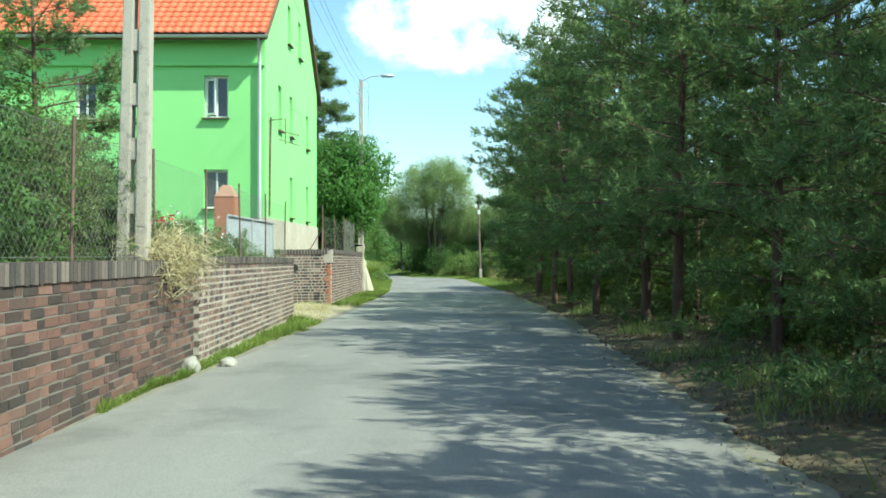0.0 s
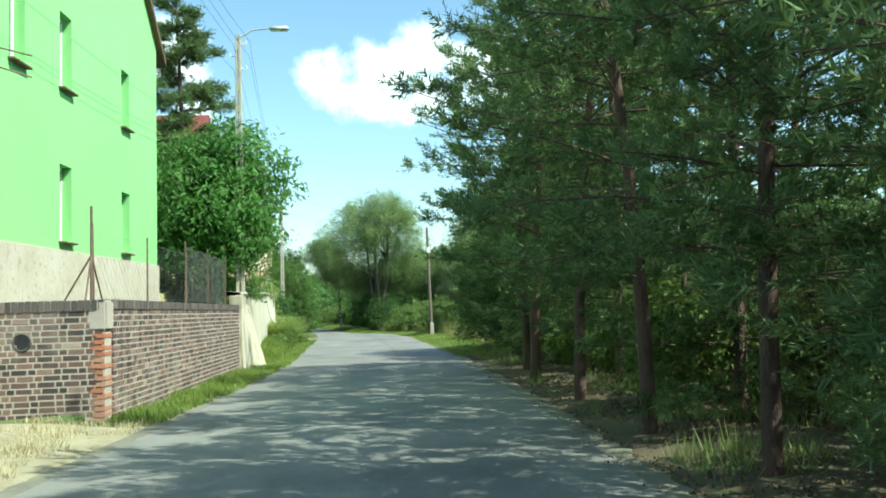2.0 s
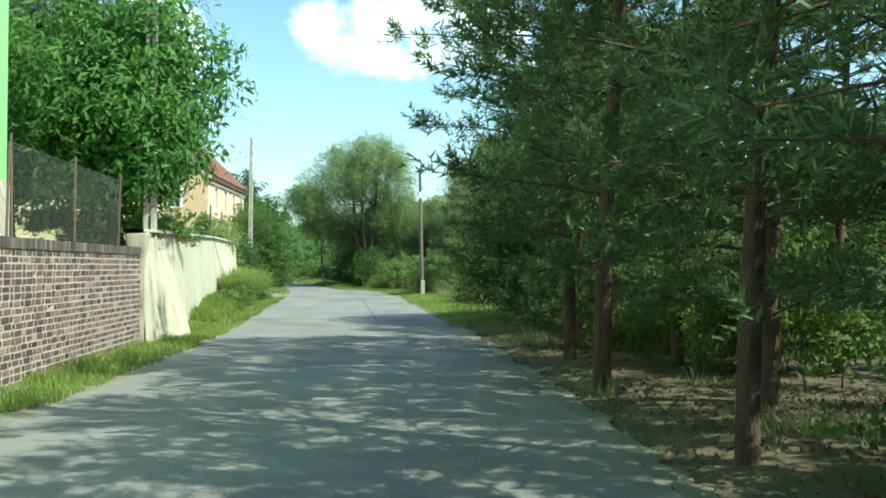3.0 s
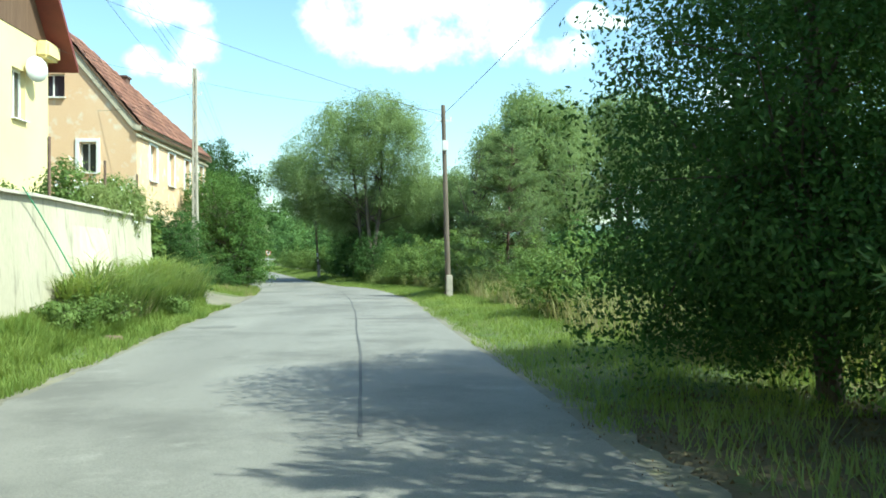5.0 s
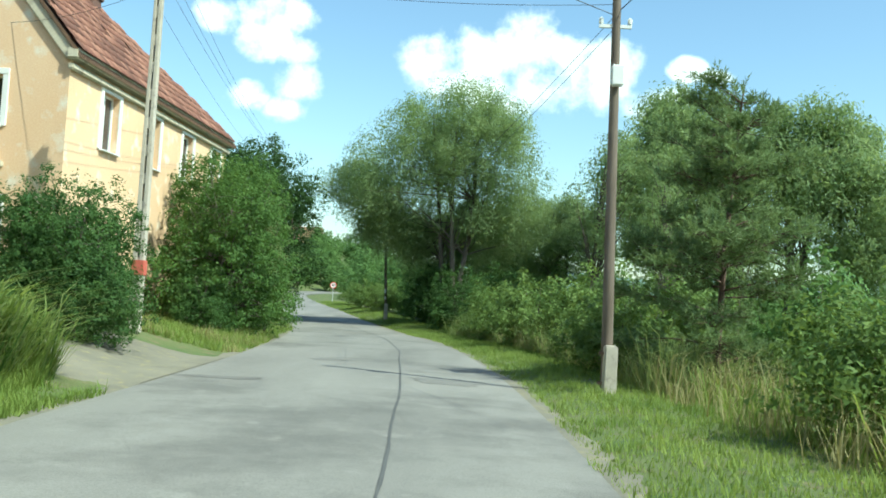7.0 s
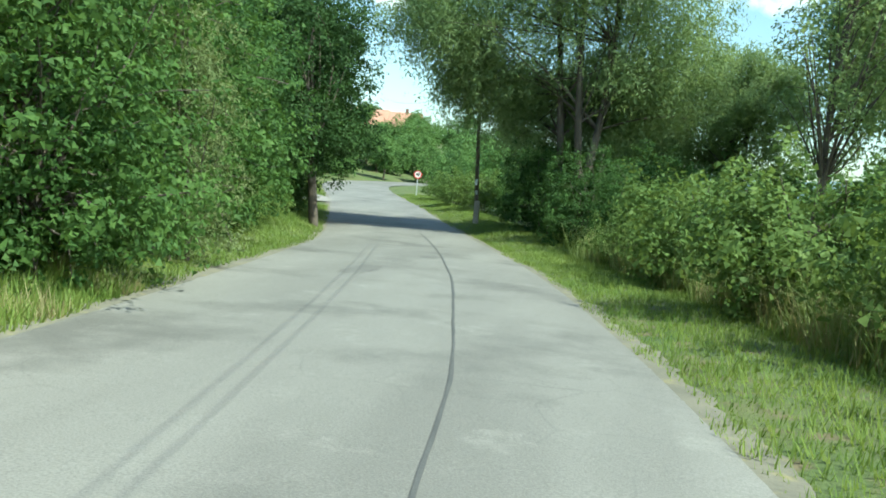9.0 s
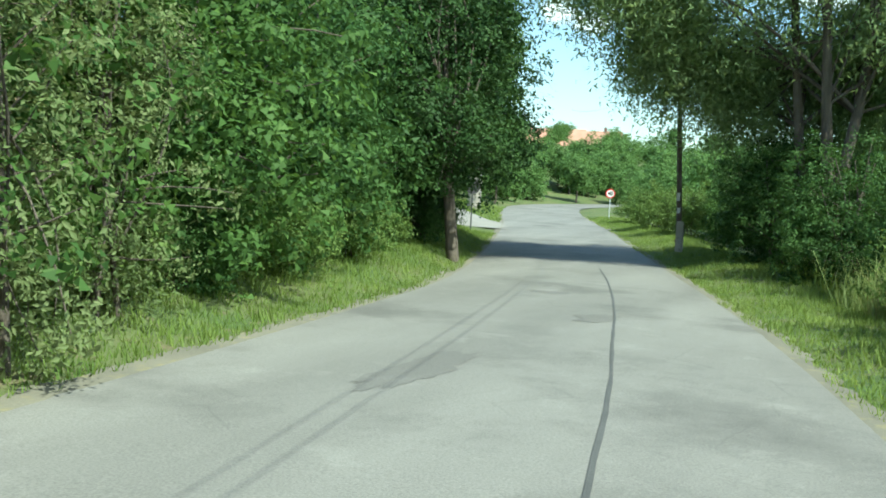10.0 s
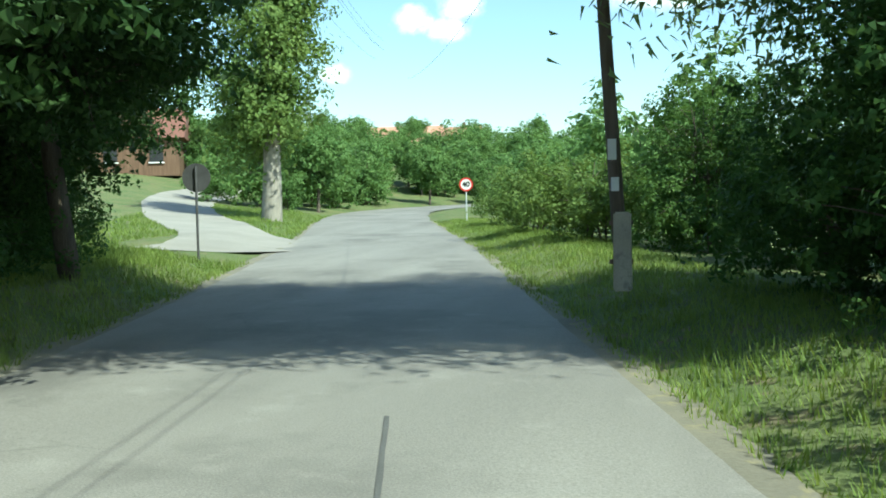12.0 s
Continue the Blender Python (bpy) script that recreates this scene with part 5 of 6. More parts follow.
for i in range(40):
    y = 1.5 + 1.05 * i + rnd.uniform(-0.4, 0.4)
    plant(sapling, centre(y) + HALF + rnd.uniform(1.5, 4.6), y, rnd.uniform(0.5, 1.2), rnd.uniform(0, 360))
for x, y, sc in ((5.3, 37.4, 0.75), (6.2, 39.2, 0.8), (5.6, 41.3, 0.7), (6.6, 36.4, 0.8)):
    plant(fresh, x, y, sc, 40 * y)
small_pine = pine_tree(14, 5.2, 0.25, 1.75, 0.06, "young bushy pine in the meadow", dense=2.0, name="young_pine", needles=L_YOUNG)
plant(small_pine, 4.8, 68.0, 1.0, 0)
# deciduous trees
cherry = broad_tree("cherry_tree", 41, 6.5, [(0, 0, 3.6, 2.0, 2.0, 2.4), (0.5, 0.4, 5.4, 1.6, 1.6, 1.6), (-0.5, -0.2, 2.0, 1.8, 1.8, 1.7), (0.3, -0.9, 1.2, 1.5, 1.5, 1.1), (-0.8, 0.7, 1.1, 1.4, 1.4, 1.0)], 0.12, L_DARK, "dark green bird cherry at the edge of the pines", clumps=4000, per=24, size=0.062, spread=0.2, aspect=0.5, twigs=45, clear=0.12, lump=0.3)
plant(cherry, 4.8, 44.8, 1.0, 0)
plant(cherry, 6.8, 42.0, 1.1, 90)
plant(cherry, 6.0, 47.5, 0.85, 190)
sumac = broad_tree("ash_tree", 42, 6.2, [(0, 0, 3.4, 2.25, 2.25, 1.9), (0.6, 0.3, 4.9, 1.7, 1.7, 1.4), (-0.9, 0.5, 4.6, 1.6, 1.6, 1.4), (0.7, -0.6, 3.1, 1.3, 1.3, 1.2)], 0.12, L_ASH, "leafy green ash tree behind the brick wall", clumps=900, per=30, size=0.2, spread=0.3, aspect=0.34, droop=0.8, sag=0.2, twigs=90)
plant(sumac, -4.5, 40.5, 1.0, 0)
plant(sumac, -6.6, 45.0, 1.0, 100)
plant(sumac, -9.2, 47.5, 1.15, 200)
spruce = pine_tree(15, 10.5, 0.8, 2.1, 0.14, "tall dark spruce behind the house", dense=3.0, name="spruce_tree", droop=0.2)
plant(spruce, -5.9, 43.6, 1.0, 30)
lime = broad_tree("lime_tree", 44, 7.8, lobes([(0, 0, 4.0, 2.8, 2.8, 2.6), (1.3, 0.6, 5.6, 1.8, 1.8, 1.6), (-1.2, -0.4, 5.7, 1.8, 1.8, 1.7), (0.4, -1.7, 2.9, 2.0, 1.8, 1.8), (0.2, 1.7, 2.9, 2.0, 1.8, 1.8), (1.8, 0.2, 3.0, 1.6, 1.6, 1.7)], 5, 0.8, 7), 0.22, L_LIME,
                  "big dark lime tree with low hanging foliage", clumps=1500, per=32, size=0.105, spread=0.2, aspect=0.65, twigs=70, lump=0.3, plain=True)
roadside_lime = broad_tree("lime_tree", 45, 8.0, lobes([(-0.9, 0, 5.0, 2.4, 2.5, 2.4), (0.1, 0.6, 6.2, 1.7, 1.8, 1.5), (-1.9, -0.4, 6.2, 1.8, 1.8, 1.6), (-0.4, -1.5, 2.9, 1.6, 1.5, 1.3), (0.0, 0.5, 2.7, 1.3, 1.4, 1.3), (-1.6, 0.6, 2.2, 1.6, 1.5, 1.3)], 5, 0.75, 8), 0.17, L_LIME,
                  "lime tree with a clear grey trunk at the roadside", clumps=1500, per=34, size=0.105, spread=0.2, aspect=0.65, twigs=70, lump=0.3, plain=True, clear=0.3, bark=BARK)
plant(roadside_lime, -9.07, 97.4, 1.0, 0)
plant(roadside_lime, -11.9, 104.4, 1.0, 40)
for x, y, s, tn in [(-12.4, 98.6, 1.0, 0), (-15.6, 107.6, 0.95, 80), (-13.0, 102.6, 1.3, 140), (-18.6, 108.6, 1.2, 160), (-13.6, 93.0, 0.9, 250), (-15.8, 101.5, 1.1, 20)]:
    plant(lime, x, y, s, tn)
poplar = broad_tree("poplar_tree", 43, 12.0, [(0, 0, 6.2, 2.2, 2.2, 4.0), (0.8, 0.3, 9.2, 1.8, 1.8, 2.8), (-0.9, 0.2, 4.5, 1.9, 1.9, 2.4)], 0.45, L_FRESH, "tall poplar with a pale ridged trunk", clumps=1100, per=24, size=0.2, spread=0.4, aspect=0.6, twigs=70, bark=PALE_BARK)
plant(poplar, -20.0, 129.0, 1.0, 0)
far_tree = broad_tree("oak_tree", 51, 8.5, [(0, 0, 5.0, 2.8, 2.8, 2.8), (1.2, 0.5, 6.6, 2.0, 2.0, 1.8), (-1.3, 0.4, 6.0, 1.9, 1.9, 1.8), (0.2, -1.0, 3.4, 2.4, 2.0, 1.6)], 0.2, L_FAR, "round-crowned tree on the wooded hillside", clumps=380, per=15, size=0.38, spread=0.42, aspect=0.6, twigs=12, plain=True)
# bend beyond the junction
for k, (x, y, s) in enumerate([(-25.5, 143.5, 1.0), (-24.0, 147.5, 1.2), (-23.5, 152.5, 1.2), (-20.5, 157.5, 1.2), (-17.0, 161.5, 1.2), (-12.5, 165.5, 1.2), (-7.5, 171.0, 1.3), (-27.0, 150.5, 1.5), (-21.5, 165.0, 1.5), (-14.0, 171.0, 1.6), (-28.5, 139.5, 1.0), (-23.5, 138.5, 0.8), (-22.8, 141.5, 1.35), (-24.5, 145.5, 1.4), (-26.0, 141.0, 1.5)]):
    plant(far_bush if k % 3 else far_tree, x, y, s * (0.66 if k % 3 else 0.42), 47 * k)
for k, (x, y, s) in enumerate([(-10.6, 98.6, 0.55), (-13.4, 104.2, 0.7), (-12.4, 101.2, 0.7), (-14.7, 106.8, 0.6), (-15.4, 104.6, 0.9), (-14.6, 105.0, 0.7), (-12.9, 100.0, 0.8), (-18.6, 110.2, 0.8), (-12.0, 95.5, 0.9), (-21.0, 113.0, 0.8), (-10.4, 94.2, 0.6)]):
    plant(darkbush, x, y, s, 60 * k)
# hillside woods in the distance
for k in range(26):
    d, b = 62 + 11 * (k % 4) + 2.0 * (k % 3), radians(-27 + 17 * (k // 2) / 12.0)
    x, y = -4.1 + d * math.sin(b), 93.6 + d * math.cos(b)
    if abs(x - centre(y)) > 4.5:
        plant([far_bush, far_tree][k % 2], x, y, (0.62 if k % 2 == 0 else 0.36) + 0.06 * (k % 3), 77 * k)
rnd = random.Random(8)
for i in range(60):
    y = rnd.uniform(146, 235)
    x = centre(min(y, 148)) + rnd.uniform(-70, 30)
    if abs(x - centre(y)) < 6:
        x -= 10
    plant([far_bush, far_tree][i % 2], x, y, (rnd.uniform(0.75, 1.05) if i % 2 == 0 else rnd.uniform(0.42, 0.62)), rnd.uniform(0, 360))
for x, y, s in [(-9.0, 125.0, 0.8), (-7.5, 119.0, 0.9), (-8.0, 131.5, 1.0), (-5.6, 114.0, 0.9), (-10.5, 137.0, 1.0), (-11.5, 145.0, 1.2), (-5.0, 124.0, 1.3), (-3.0, 117.0, 1.3), (-6.0, 138.0, 1.5), (-9.2, 152.0, 1.4)]:
    plant(fresh if s < 0.95 else far_bush, x, y, s * (1.1 if s < 0.95 else 0.8), x * 40)


rnd = random.Random(28)
for i in range(64):
    x = 18 + 2.0 * i + rnd.uniform(-1, 1)
    plant([far_tree, far_bush][i % 2], x, 128 + 0.25 * x + rnd.uniform(-8, 8), rnd.uniform(0.5, 0.75) * (1 if i % 2 == 0 else 1.3), rnd.uniform(0, 360))
for x, y, sc in ((-23.5, 166, 0.95), (-19.5, 169, 0.95), (-26.5, 163, 1.0), (-15.5, 173, 0.95), (-21.5, 171, 1.05), (-29, 160, 0.95)):
    plant(far_bush, x, y, sc, 31 * y)
for i in range(44):
    y = rnd.uniform(150, 205)
    x = centre(148) + rnd.uniform(-46, 16)
    if abs(x - centre(y)) > 6:
        plant(far_bush, x, y, rnd.uniform(0.7, 1.05), rnd.uniform(0, 360))


# ---- grass ----
def grass(name, label, spots, height, mat, seed, width=0.012):
    """Blades at the given places (x, y): each a bent tapered blade of two faces."""
    rng = np.random.default_rng(seed)
    P = np.array([(x, y, ground_z(x, y) - 0.02) for x, y in spots])
    n = len(P)
    a = rng.uniform(0, 6.283, n)
    tuft = np.array([noise.noise(Vector((x * 1.7, y * 1.7, seed))) + 0.5 * noise.noise(Vector((x * 4.1, y * 4.1, seed))) for x, y in spots])
    h = (height * rng.uniform(0.45, 1.2, n) * np.clip(1 + 1.0 * tuft, 0.3, 1.8))[:, None]
    lean = np.stack([np.cos(a), np.sin(a), np.zeros(n)], 1) * (h * rng.uniform(*((0.15, 0.95) if height < 0.5 else (0.3, 1.3)), n)[:, None])
    s = np.stack([-np.sin(a), np.cos(a), np.zeros(n)], 1) * width * rng.uniform(0.7, 1.6, n)[:, None]
    up = np.array([0, 0, 1.0])
    mid = P + lean * 0.35 + up * h * 0.6
    V = np.stack([P - s, P + s, mid + s * 0.7, mid - s * 0.7, P + lean + up * h * (0.95 if height < 0.5 else 0.72) + s * 0.12, P + lean + up * h * 0.95 - s * 0.12], 1).reshape(-1, 3)
    if height < 0.3:
        V = np.stack([P - s * 1.3, P + s * 1.3, P + lean + up * h], 1).reshape(-1, 3)
        return tagged(new(name, mesh_of(name, V, np.arange(3 * n).reshape(n, 3), mat)), label, "grass", kind="stuff")
    V = V.reshape(n, 6, 3)[:, :5].reshape(-1, 3)
    i = np.arange(n)[:, None] * 5
    F = np.concatenate([i + np.array([[0, 1, 2]]), i + np.array([[0, 2, 3]]), i + np.array([[3, 2, 4]])])
    return tagged(new(name, mesh_of(name, V, F, mat)), label, "grass", kind="stuff")


def scatter(n, y0, y1, lo, hi, rng, patch=0.0):
    out = []
    while len(out) < n:
        y = rng.uniform(y0, y1)
        c = centre(y)
        x = rng.uniform(lo(y, c), hi(y, c))
        if patch and noise.noise(Vector((x * 0.7, y * 0.7, 2.0))) < patch - 0.5:
            continue
        out.append((x, y))
    return out


rng = random.Random(3)
left_edge = lambda y, c: c - HALF + 0.02 + wob(y, 0.5, 0.15)
right_edge = lambda y, c: c + HALF - 0.04 + wob(y + 50, 0.5, 0.15)
spots = scatter(30000, 8, 45, lambda y, c: wall_x(y) + 0.16, left_edge, rng, 0.12)
spots = [s for s in spots if not 20.3 < s[1] < 27.0]
grass("grass", "short green verge grass below the walls", spots, 0.12, L_GRASS, 1, 0.006)
grass("grass", "tall bank grass below the plastered wall", scatter(30000, 45, 62.4, lambda y, c: wall_x(y) + 0.2, lambda y, c: c - HALF - 0.55, rng), 0.22, L_GRASS, 2, 0.007)
grass("grass", "short green grass at the foot of the bank", scatter(14000, 45, 62.6, lambda y, c: c - HALF - 0.7, left_edge, rng), 0.15, L_GRASS, 12, 0.006)
grass("grass", "sunlit verge grass under the hedge", scatter(60000, 71, 111.5, lambda y, c: c - HALF - 3.4, left_edge, rng), 0.12, L_GRASS, 3, 0.005)
grass("grass", "mown green verge with dry patches", scatter(120000, 44, 130, right_edge, lambda y, c: c + HALF + 2.8, rng), 0.10, L_GRASS, 4, 0.005)
grass("tall_grass", "tall yellowing meadow grass", scatter(20000, 46, 92, lambda y, c: c + HALF + 1.9, lambda y, c: c + HALF + 7, rng, 0.35), 0.75, L_DRY, 5, 0.006)
bank = lambda n, p: scatter(n, 52.5, 63.2, lambda y, c: wall_x(y) + 0.35, lambda y, c: c - HALF - 0.75, rng, p)
grass("tall_grass", "lush tall green grass heaped on the bank", bank(9000, 0.15), 0.85, L_GRASS, 14, 0.012)
grass("tall_grass", "pale green seeding grass on the bank", bank(5000, 0.3), 0.95, L_WEED, 15, 0.009)
grass("tall_grass", "dark green grass in the bank", bank(4000, 0.35), 0.7, L_BROAD, 20, 0.012)
spots = scatter(26000, 0, 46, lambda y, c: c + HALF - 0.25, lambda y, c: c + HALF + 3.2, rng, 0.2)
grass("needle_litter", "brown pine needles and twigs scattered along the road", spots, 0.035, L_LITTER, 18, 0.012)
grass("undergrowth", "low weeds and dry grass at the edge of the pines", scatter(4500, 0, 46, lambda y, c: c + HALF + 0.35, lambda y, c: c + HALF + 2.4, rng, 0.72), 0.2, L_WEED, 19, 0.006)
grass("dry_grass", "pale dry stalks on the bank", scatter(3000, 52, 62, lambda y, c: wall_x(y) + 0.25, lambda y, c: c - HALF - 0.7, rng, 0.5), 0.5, L_STRAW, 8, 0.004)
grass("tall_grass", "weedy grass slope below the farmhouse", scatter(14000, 70.8, 78, lambda y, c: c - HALF - 5.5, left_edge, rng, 0.2), 0.2, L_GRASS, 9, 0.007)
grass("dry_grass", "pale dry grass below the farmhouse", scatter(5000, 70.8, 78, lambda y, c: c - HALF - 5.5, left_edge, rng, 0.6), 0.22, L_DRY, 10, 0.005)
grass("dry_grass", "trampled straw before the gate", scatter(5000, 20.6, 26.9, lambda y, c: -4.9, lambda y, c: c - HALF - 0.1, rng, 0.45), 0.1, L_STRAW, 11, 0.006)
grass("tall_grass", "unmown garden grass and weeds behind the wall", scatter(6000, 10.5, 20.0, lambda y, c: -6.8, lambda y, c: wall_x(y) - 0.3, rng, 0.2), 0.45, L_WEED, 17, 0.007)
grass("tall_grass", "tall reedy weeds along the verge", scatter(6500, 66, 94, lambda y, c: c + HALF + 1.9, lambda y, c: c + HALF + 3.4, rng, 0.35), 0.95, L_WEED, 16, 0.006)
grass("tall_grass", "tall green meadow weeds", scatter(17000, 46, 100, lambda y, c: c + HALF + 2.2, lambda y, c: c + HALF + 8, rng, 0.3), 0.65, L_GRASS, 6, 0.009)


# ---- road details ----
def road_h(x, y):
    return road_z(y) + 0.02 - 0.0024 * (x - centre(y)) ** 2


def patch(name, label, x, y, rx, ry, lift, mat, seed, n=64):
    V = [(0, 0, 0)]
    for k in range(n):
        a = 2 * math.pi * k / n
        r = 1 + 0.5 * noise.noise(Vector((1.6 * math.cos(a), 1.6 * math.sin(a), seed))) + 0.35 * noise.noise(Vector((7 * math.cos(a), 7 * math.sin(a), seed)))
        V.append((rx * r * math.cos(a), ry * r * math.sin(a), 0))
    V = [(x + vx, y + vy, road_h(x + vx, y + vy) + lift) for vx, vy, _ in V]
    F = [(0, 1 + k, 1 + (k + 1) % n) for k in range(n)]
    tagged(new(name, mesh_of(name, V, F, mat)), label, "road patch", kind="structure")


ys = [44 + 0.25 * i for i in range(221)]
crack = lambda y: centre(y) + 0.78 + wob(y, 0.08, 0.12)
tagged(new("tar_seam", strip("tar_seam", ys, lambda y: crack(y) - 0.016 + wob(y, 1.2, 0.01), lambda y: crack(y) + 0.016 + wob(y + 9, 1.2, 0.012), lambda x, y: road_h(x, y) + 0.006, TAR, 1)), "dark tar seam along the middle of the road", "road seam", kind="structure")
OLD_PATCH = asphalt("worn_asphalt_patch", (0.145, 0.136, 0.122), (0.185, 0.174, 0.157), 0.6)
for k, (x, y, rx, ry) in enumerate([(-2.4, 55.0, 0.5, 0.3), (-3.0, 65.3, 0.7, 0.22), (-2.2, 70.4, 0.4, 0.35), (0.3, 67.0, 0.6, 0.5), (0.7, 57.0, 0.85, 0.22), (-3.95, 83.2, 0.25, 1.0), (-3.6, 88.4, 0.3, 0.5), (-5.2, 92.0, 0.35, 0.3)]):
    patch("road_patch", "worn dark asphalt patch in the road", x, y, rx, ry, 0.004, OLD_PATCH, k)
# dusty ragged edges
for sgn in (-1, 1):
    f = lambda y, w, k, s=sgn: centre(y) + s * (HALF + w) + s * (wob(y + 31 * s, 0.9, 0.10) + wob(y + 17 * s, 3.7, k))
    a, b = (lambda y: f(y, -0.16, 0.09)), (lambda y: f(y, 0.15, 0.10))
    ob = new("road_shoulder", strip("road_shoulder", [0.16 * i for i in range(820)], a if sgn > 0 else b, b if sgn > 0 else a, lambda x, y: max(road_h(x, y), ground_z(x, y) - 0.09 * (1 - side(2.45, 2.75, abs(x - centre(y))))) - 0.006 + 0.011 * side(HALF - 0.2, HALF - 0.02, abs(x - centre(y))), DIRT, 5))
    tagged(ob, "dusty gravel edge of the road", "road shoulder", kind="structure")
# gateway floor of trampled straw
V, F = [], []
for j in range(13):
    for i in range(9):
        y = 20.55 + 6.4 * j / 12
        x = -5.0 + (centre(y) - HALF + 0.15 + 5.0) * i / 8
        V.append((x, y, max(ground_z(x, y), road_z(y) - 0.02) + 0.02 + 0.02 * noise.noise(Vector((x * 2, y * 2, 0))) - (0.07 if j in (0, 12) or i == 8 else 0)))
F = [(j * 9 + i, j * 9 + i + 1, j * 9 + i + 10, j * 9 + i + 9) for j in range(12) for i in range(8)]
tagged(new("gateway_floor", mesh_of("gateway_floor", V, F, surface("straw_dirt", (0.27, 0.225, 0.14), (0.36, 0.31, 0.20), 2.0, 0.95, 20, 0.6, c=(0.15, 0.16, 0.06)), True)), "trampled straw and dirt before the gate", "ground", kind="structure")


# ---- the side lane beyond ----
LANE = [(-12.9, 115.4), (-14.4, 116.4), (-17.9, 120.4), (-22.0, 125.6), (-26.4, 132.6), (-30.0, 140.0), (-33.5, 152.0)]


def build_lane():
    P = []
    for k in range(len(LANE) - 1):
        for t in np.linspace(0, 1, 8, endpoint=False):
            P.append(np.array(LANE[k]) * (1 - t) + np.array(LANE[k + 1]) * t)
    P = np.array(P)
    for _ in range(4):
        P[1:-1] = (P[:-2] + 2 * P[1:-1] + P[2:]) / 4
    D = np.gradient(P, axis=0)
    D /= np.linalg.norm(D, axis=1)[:, None]
    N = np.stack([-D[:, 1], D[:, 0]], 1)
    V, F = [], []
    for i, (p, n) in enumerate(zip(P, N)):
        w = 1.6 + 3.2 * max(0, 1 - i / 15.0) ** 1.5
        for s in (-1, -0.5, 0, 0.5, 1):
            q = p + n * w * s * (1 + 0.06 * noise.noise(Vector((i * 0.4, s, 0))))
            V.append((q[0], q[1], road_z(q[1]) - 0.015 if abs(q[0] - centre(q[1])) < HALF else max(ground_z(q[0], q[1]), road_z(q[1]) - 0.03) + 0.02))
    F = [(i * 5 + k, i * 5 + k + 1, i * 5 + k + 6, i * 5 + k + 5) for i in range(len(P) - 1) for k in range(4)]
    tagged(new("side_lane", mesh_of("side_lane", V, F, SIDE_ROAD, True)), "pale gravel side lane curving uphill", "road", kind="structure")


build_lane()
L_ = np.array([np.array(a) * (1 - t) + np.array(b) * t for a, b in zip(LANE[:-1], LANE[1:]) for t in np.linspace(0, 1, 8, endpoint=False)])
free = lambda p: np.min(np.hypot(L_[:, 0] - p[0], L_[:, 1] - p[1]) - 1.6 - 3.0 * np.maximum(0, 1 - np.arange(len(L_)) / 15.0) ** 1.5) > 0
spots = [p for p in scatter(26000, 110, 138, lambda y, c: c - HALF - 7.0, left_edge, random.Random(6)) if free(p)]
grass("grass", "sunlit mown grass between the road and the lane", spots, 0.13, L_GRASS, 21, 0.009)


# ---- signs ----
def letters(text, size, mat, parent, m, depth=0.004):
    cu = bpy.data.curves.new("text", "FONT")
    cu.body, cu.size, cu.extrude, cu.align_x, cu.align_y = text, size, depth, "CENTER", "CENTER"
    cu.offset = size * 0.02
    tmp = bpy.data.objects.new("text", cu)
    scene.collection.objects.link(tmp)
    me = bpy.data.meshes.new_from_object(tmp.evaluated_get(bpy.context.evaluated_depsgraph_get()))
    bpy.data.objects.remove(tmp)
    me.materials.clear()
    me.materials.append(mat)
    ob = part("number", me, parent, "black number 40", m)
    return ob


def disc(r, d, n=40, hole=0.0):
    """A flat disc or ring in the x-z plane, facing -y."""
    V, F = [], []
    ang = np.linspace(0, 2 * np.pi, n, endpoint=False)
    rings = [(r, 0), (r, d), (hole, d), (hole, 0)] if hole else [(0.001, 0), (r, 0), (r, d), (0.001, d)]
    for rr, y in rings:
        V += [(rr * math.cos(a), y, rr * math.sin(a)) for a in ang]
    k = len(rings)
    for q in range(k if hole else k - 1):
        for i in range(n):
            j = (i + 1) % n
            F.append((q * n + i, q * n + j, ((q + 1) % k) * n + j, ((q + 1) % k) * n + i))
    return V, F


RED_PAINT = surface("red_sign_paint", (0.55, 0.03, 0.025), (0.62, 0.04, 0.03), 3, 0.45, 60, 0.05)
BLACK = surface("black_paint", (0.01, 0.01, 0.01), (0.02, 0.02, 0.02), 3, 0.5, 60, 0.05)
YELLOW_SIGN = surface("white_sign_face", (0.74, 0.74, 0.70), (0.80, 0.80, 0.77), 3, 0.5, 60, 0.05)


def round_sign(x, y, h, r, turn, label, number):
    s = empty("road_sign", (x, y, ground_z(x, y)), label, "road sign")
    s.rotation_euler = (0, 0, radians(turn))
    # without a number: post and plate near-black, tree shade put into the colour
    part("post", tube_mesh("post", [(0, 0.03, -0.2, 0.028), (0, 0.03, h + r * 0.8, 0.028)], ZINC if number else WIRE, 8), s, "grey steel post" if number else "steel post with shade put into its colour")
    v, f = disc(r, 0.012)
    at = pose(0, -0.012, h)
    part("plate", mesh_of("plate", v, f, YELLOW_SIGN if number else WIRE), s, "white round plate" if number else "dull back of a round plate, shade put into its colour", at)
    if number:
        v, f = disc(r, 0.006, hole=r * 0.78)
        part("rim", mesh_of("rim", v, f, RED_PAINT), s, "red rim", pose(0, -0.02, h))
        letters(number, r * 1.1, BLACK, s, pose(0, -0.02, h, 90, 0, 0))
    return s


round_sign(-11.7, 129.0, 1.42, 0.27, 12, "round white speed limit sign with red rim reading 40", "40")
round_sign(-13.6, 111.0, 1.75, 0.3, 190, "round road sign seen from its dull back", "")


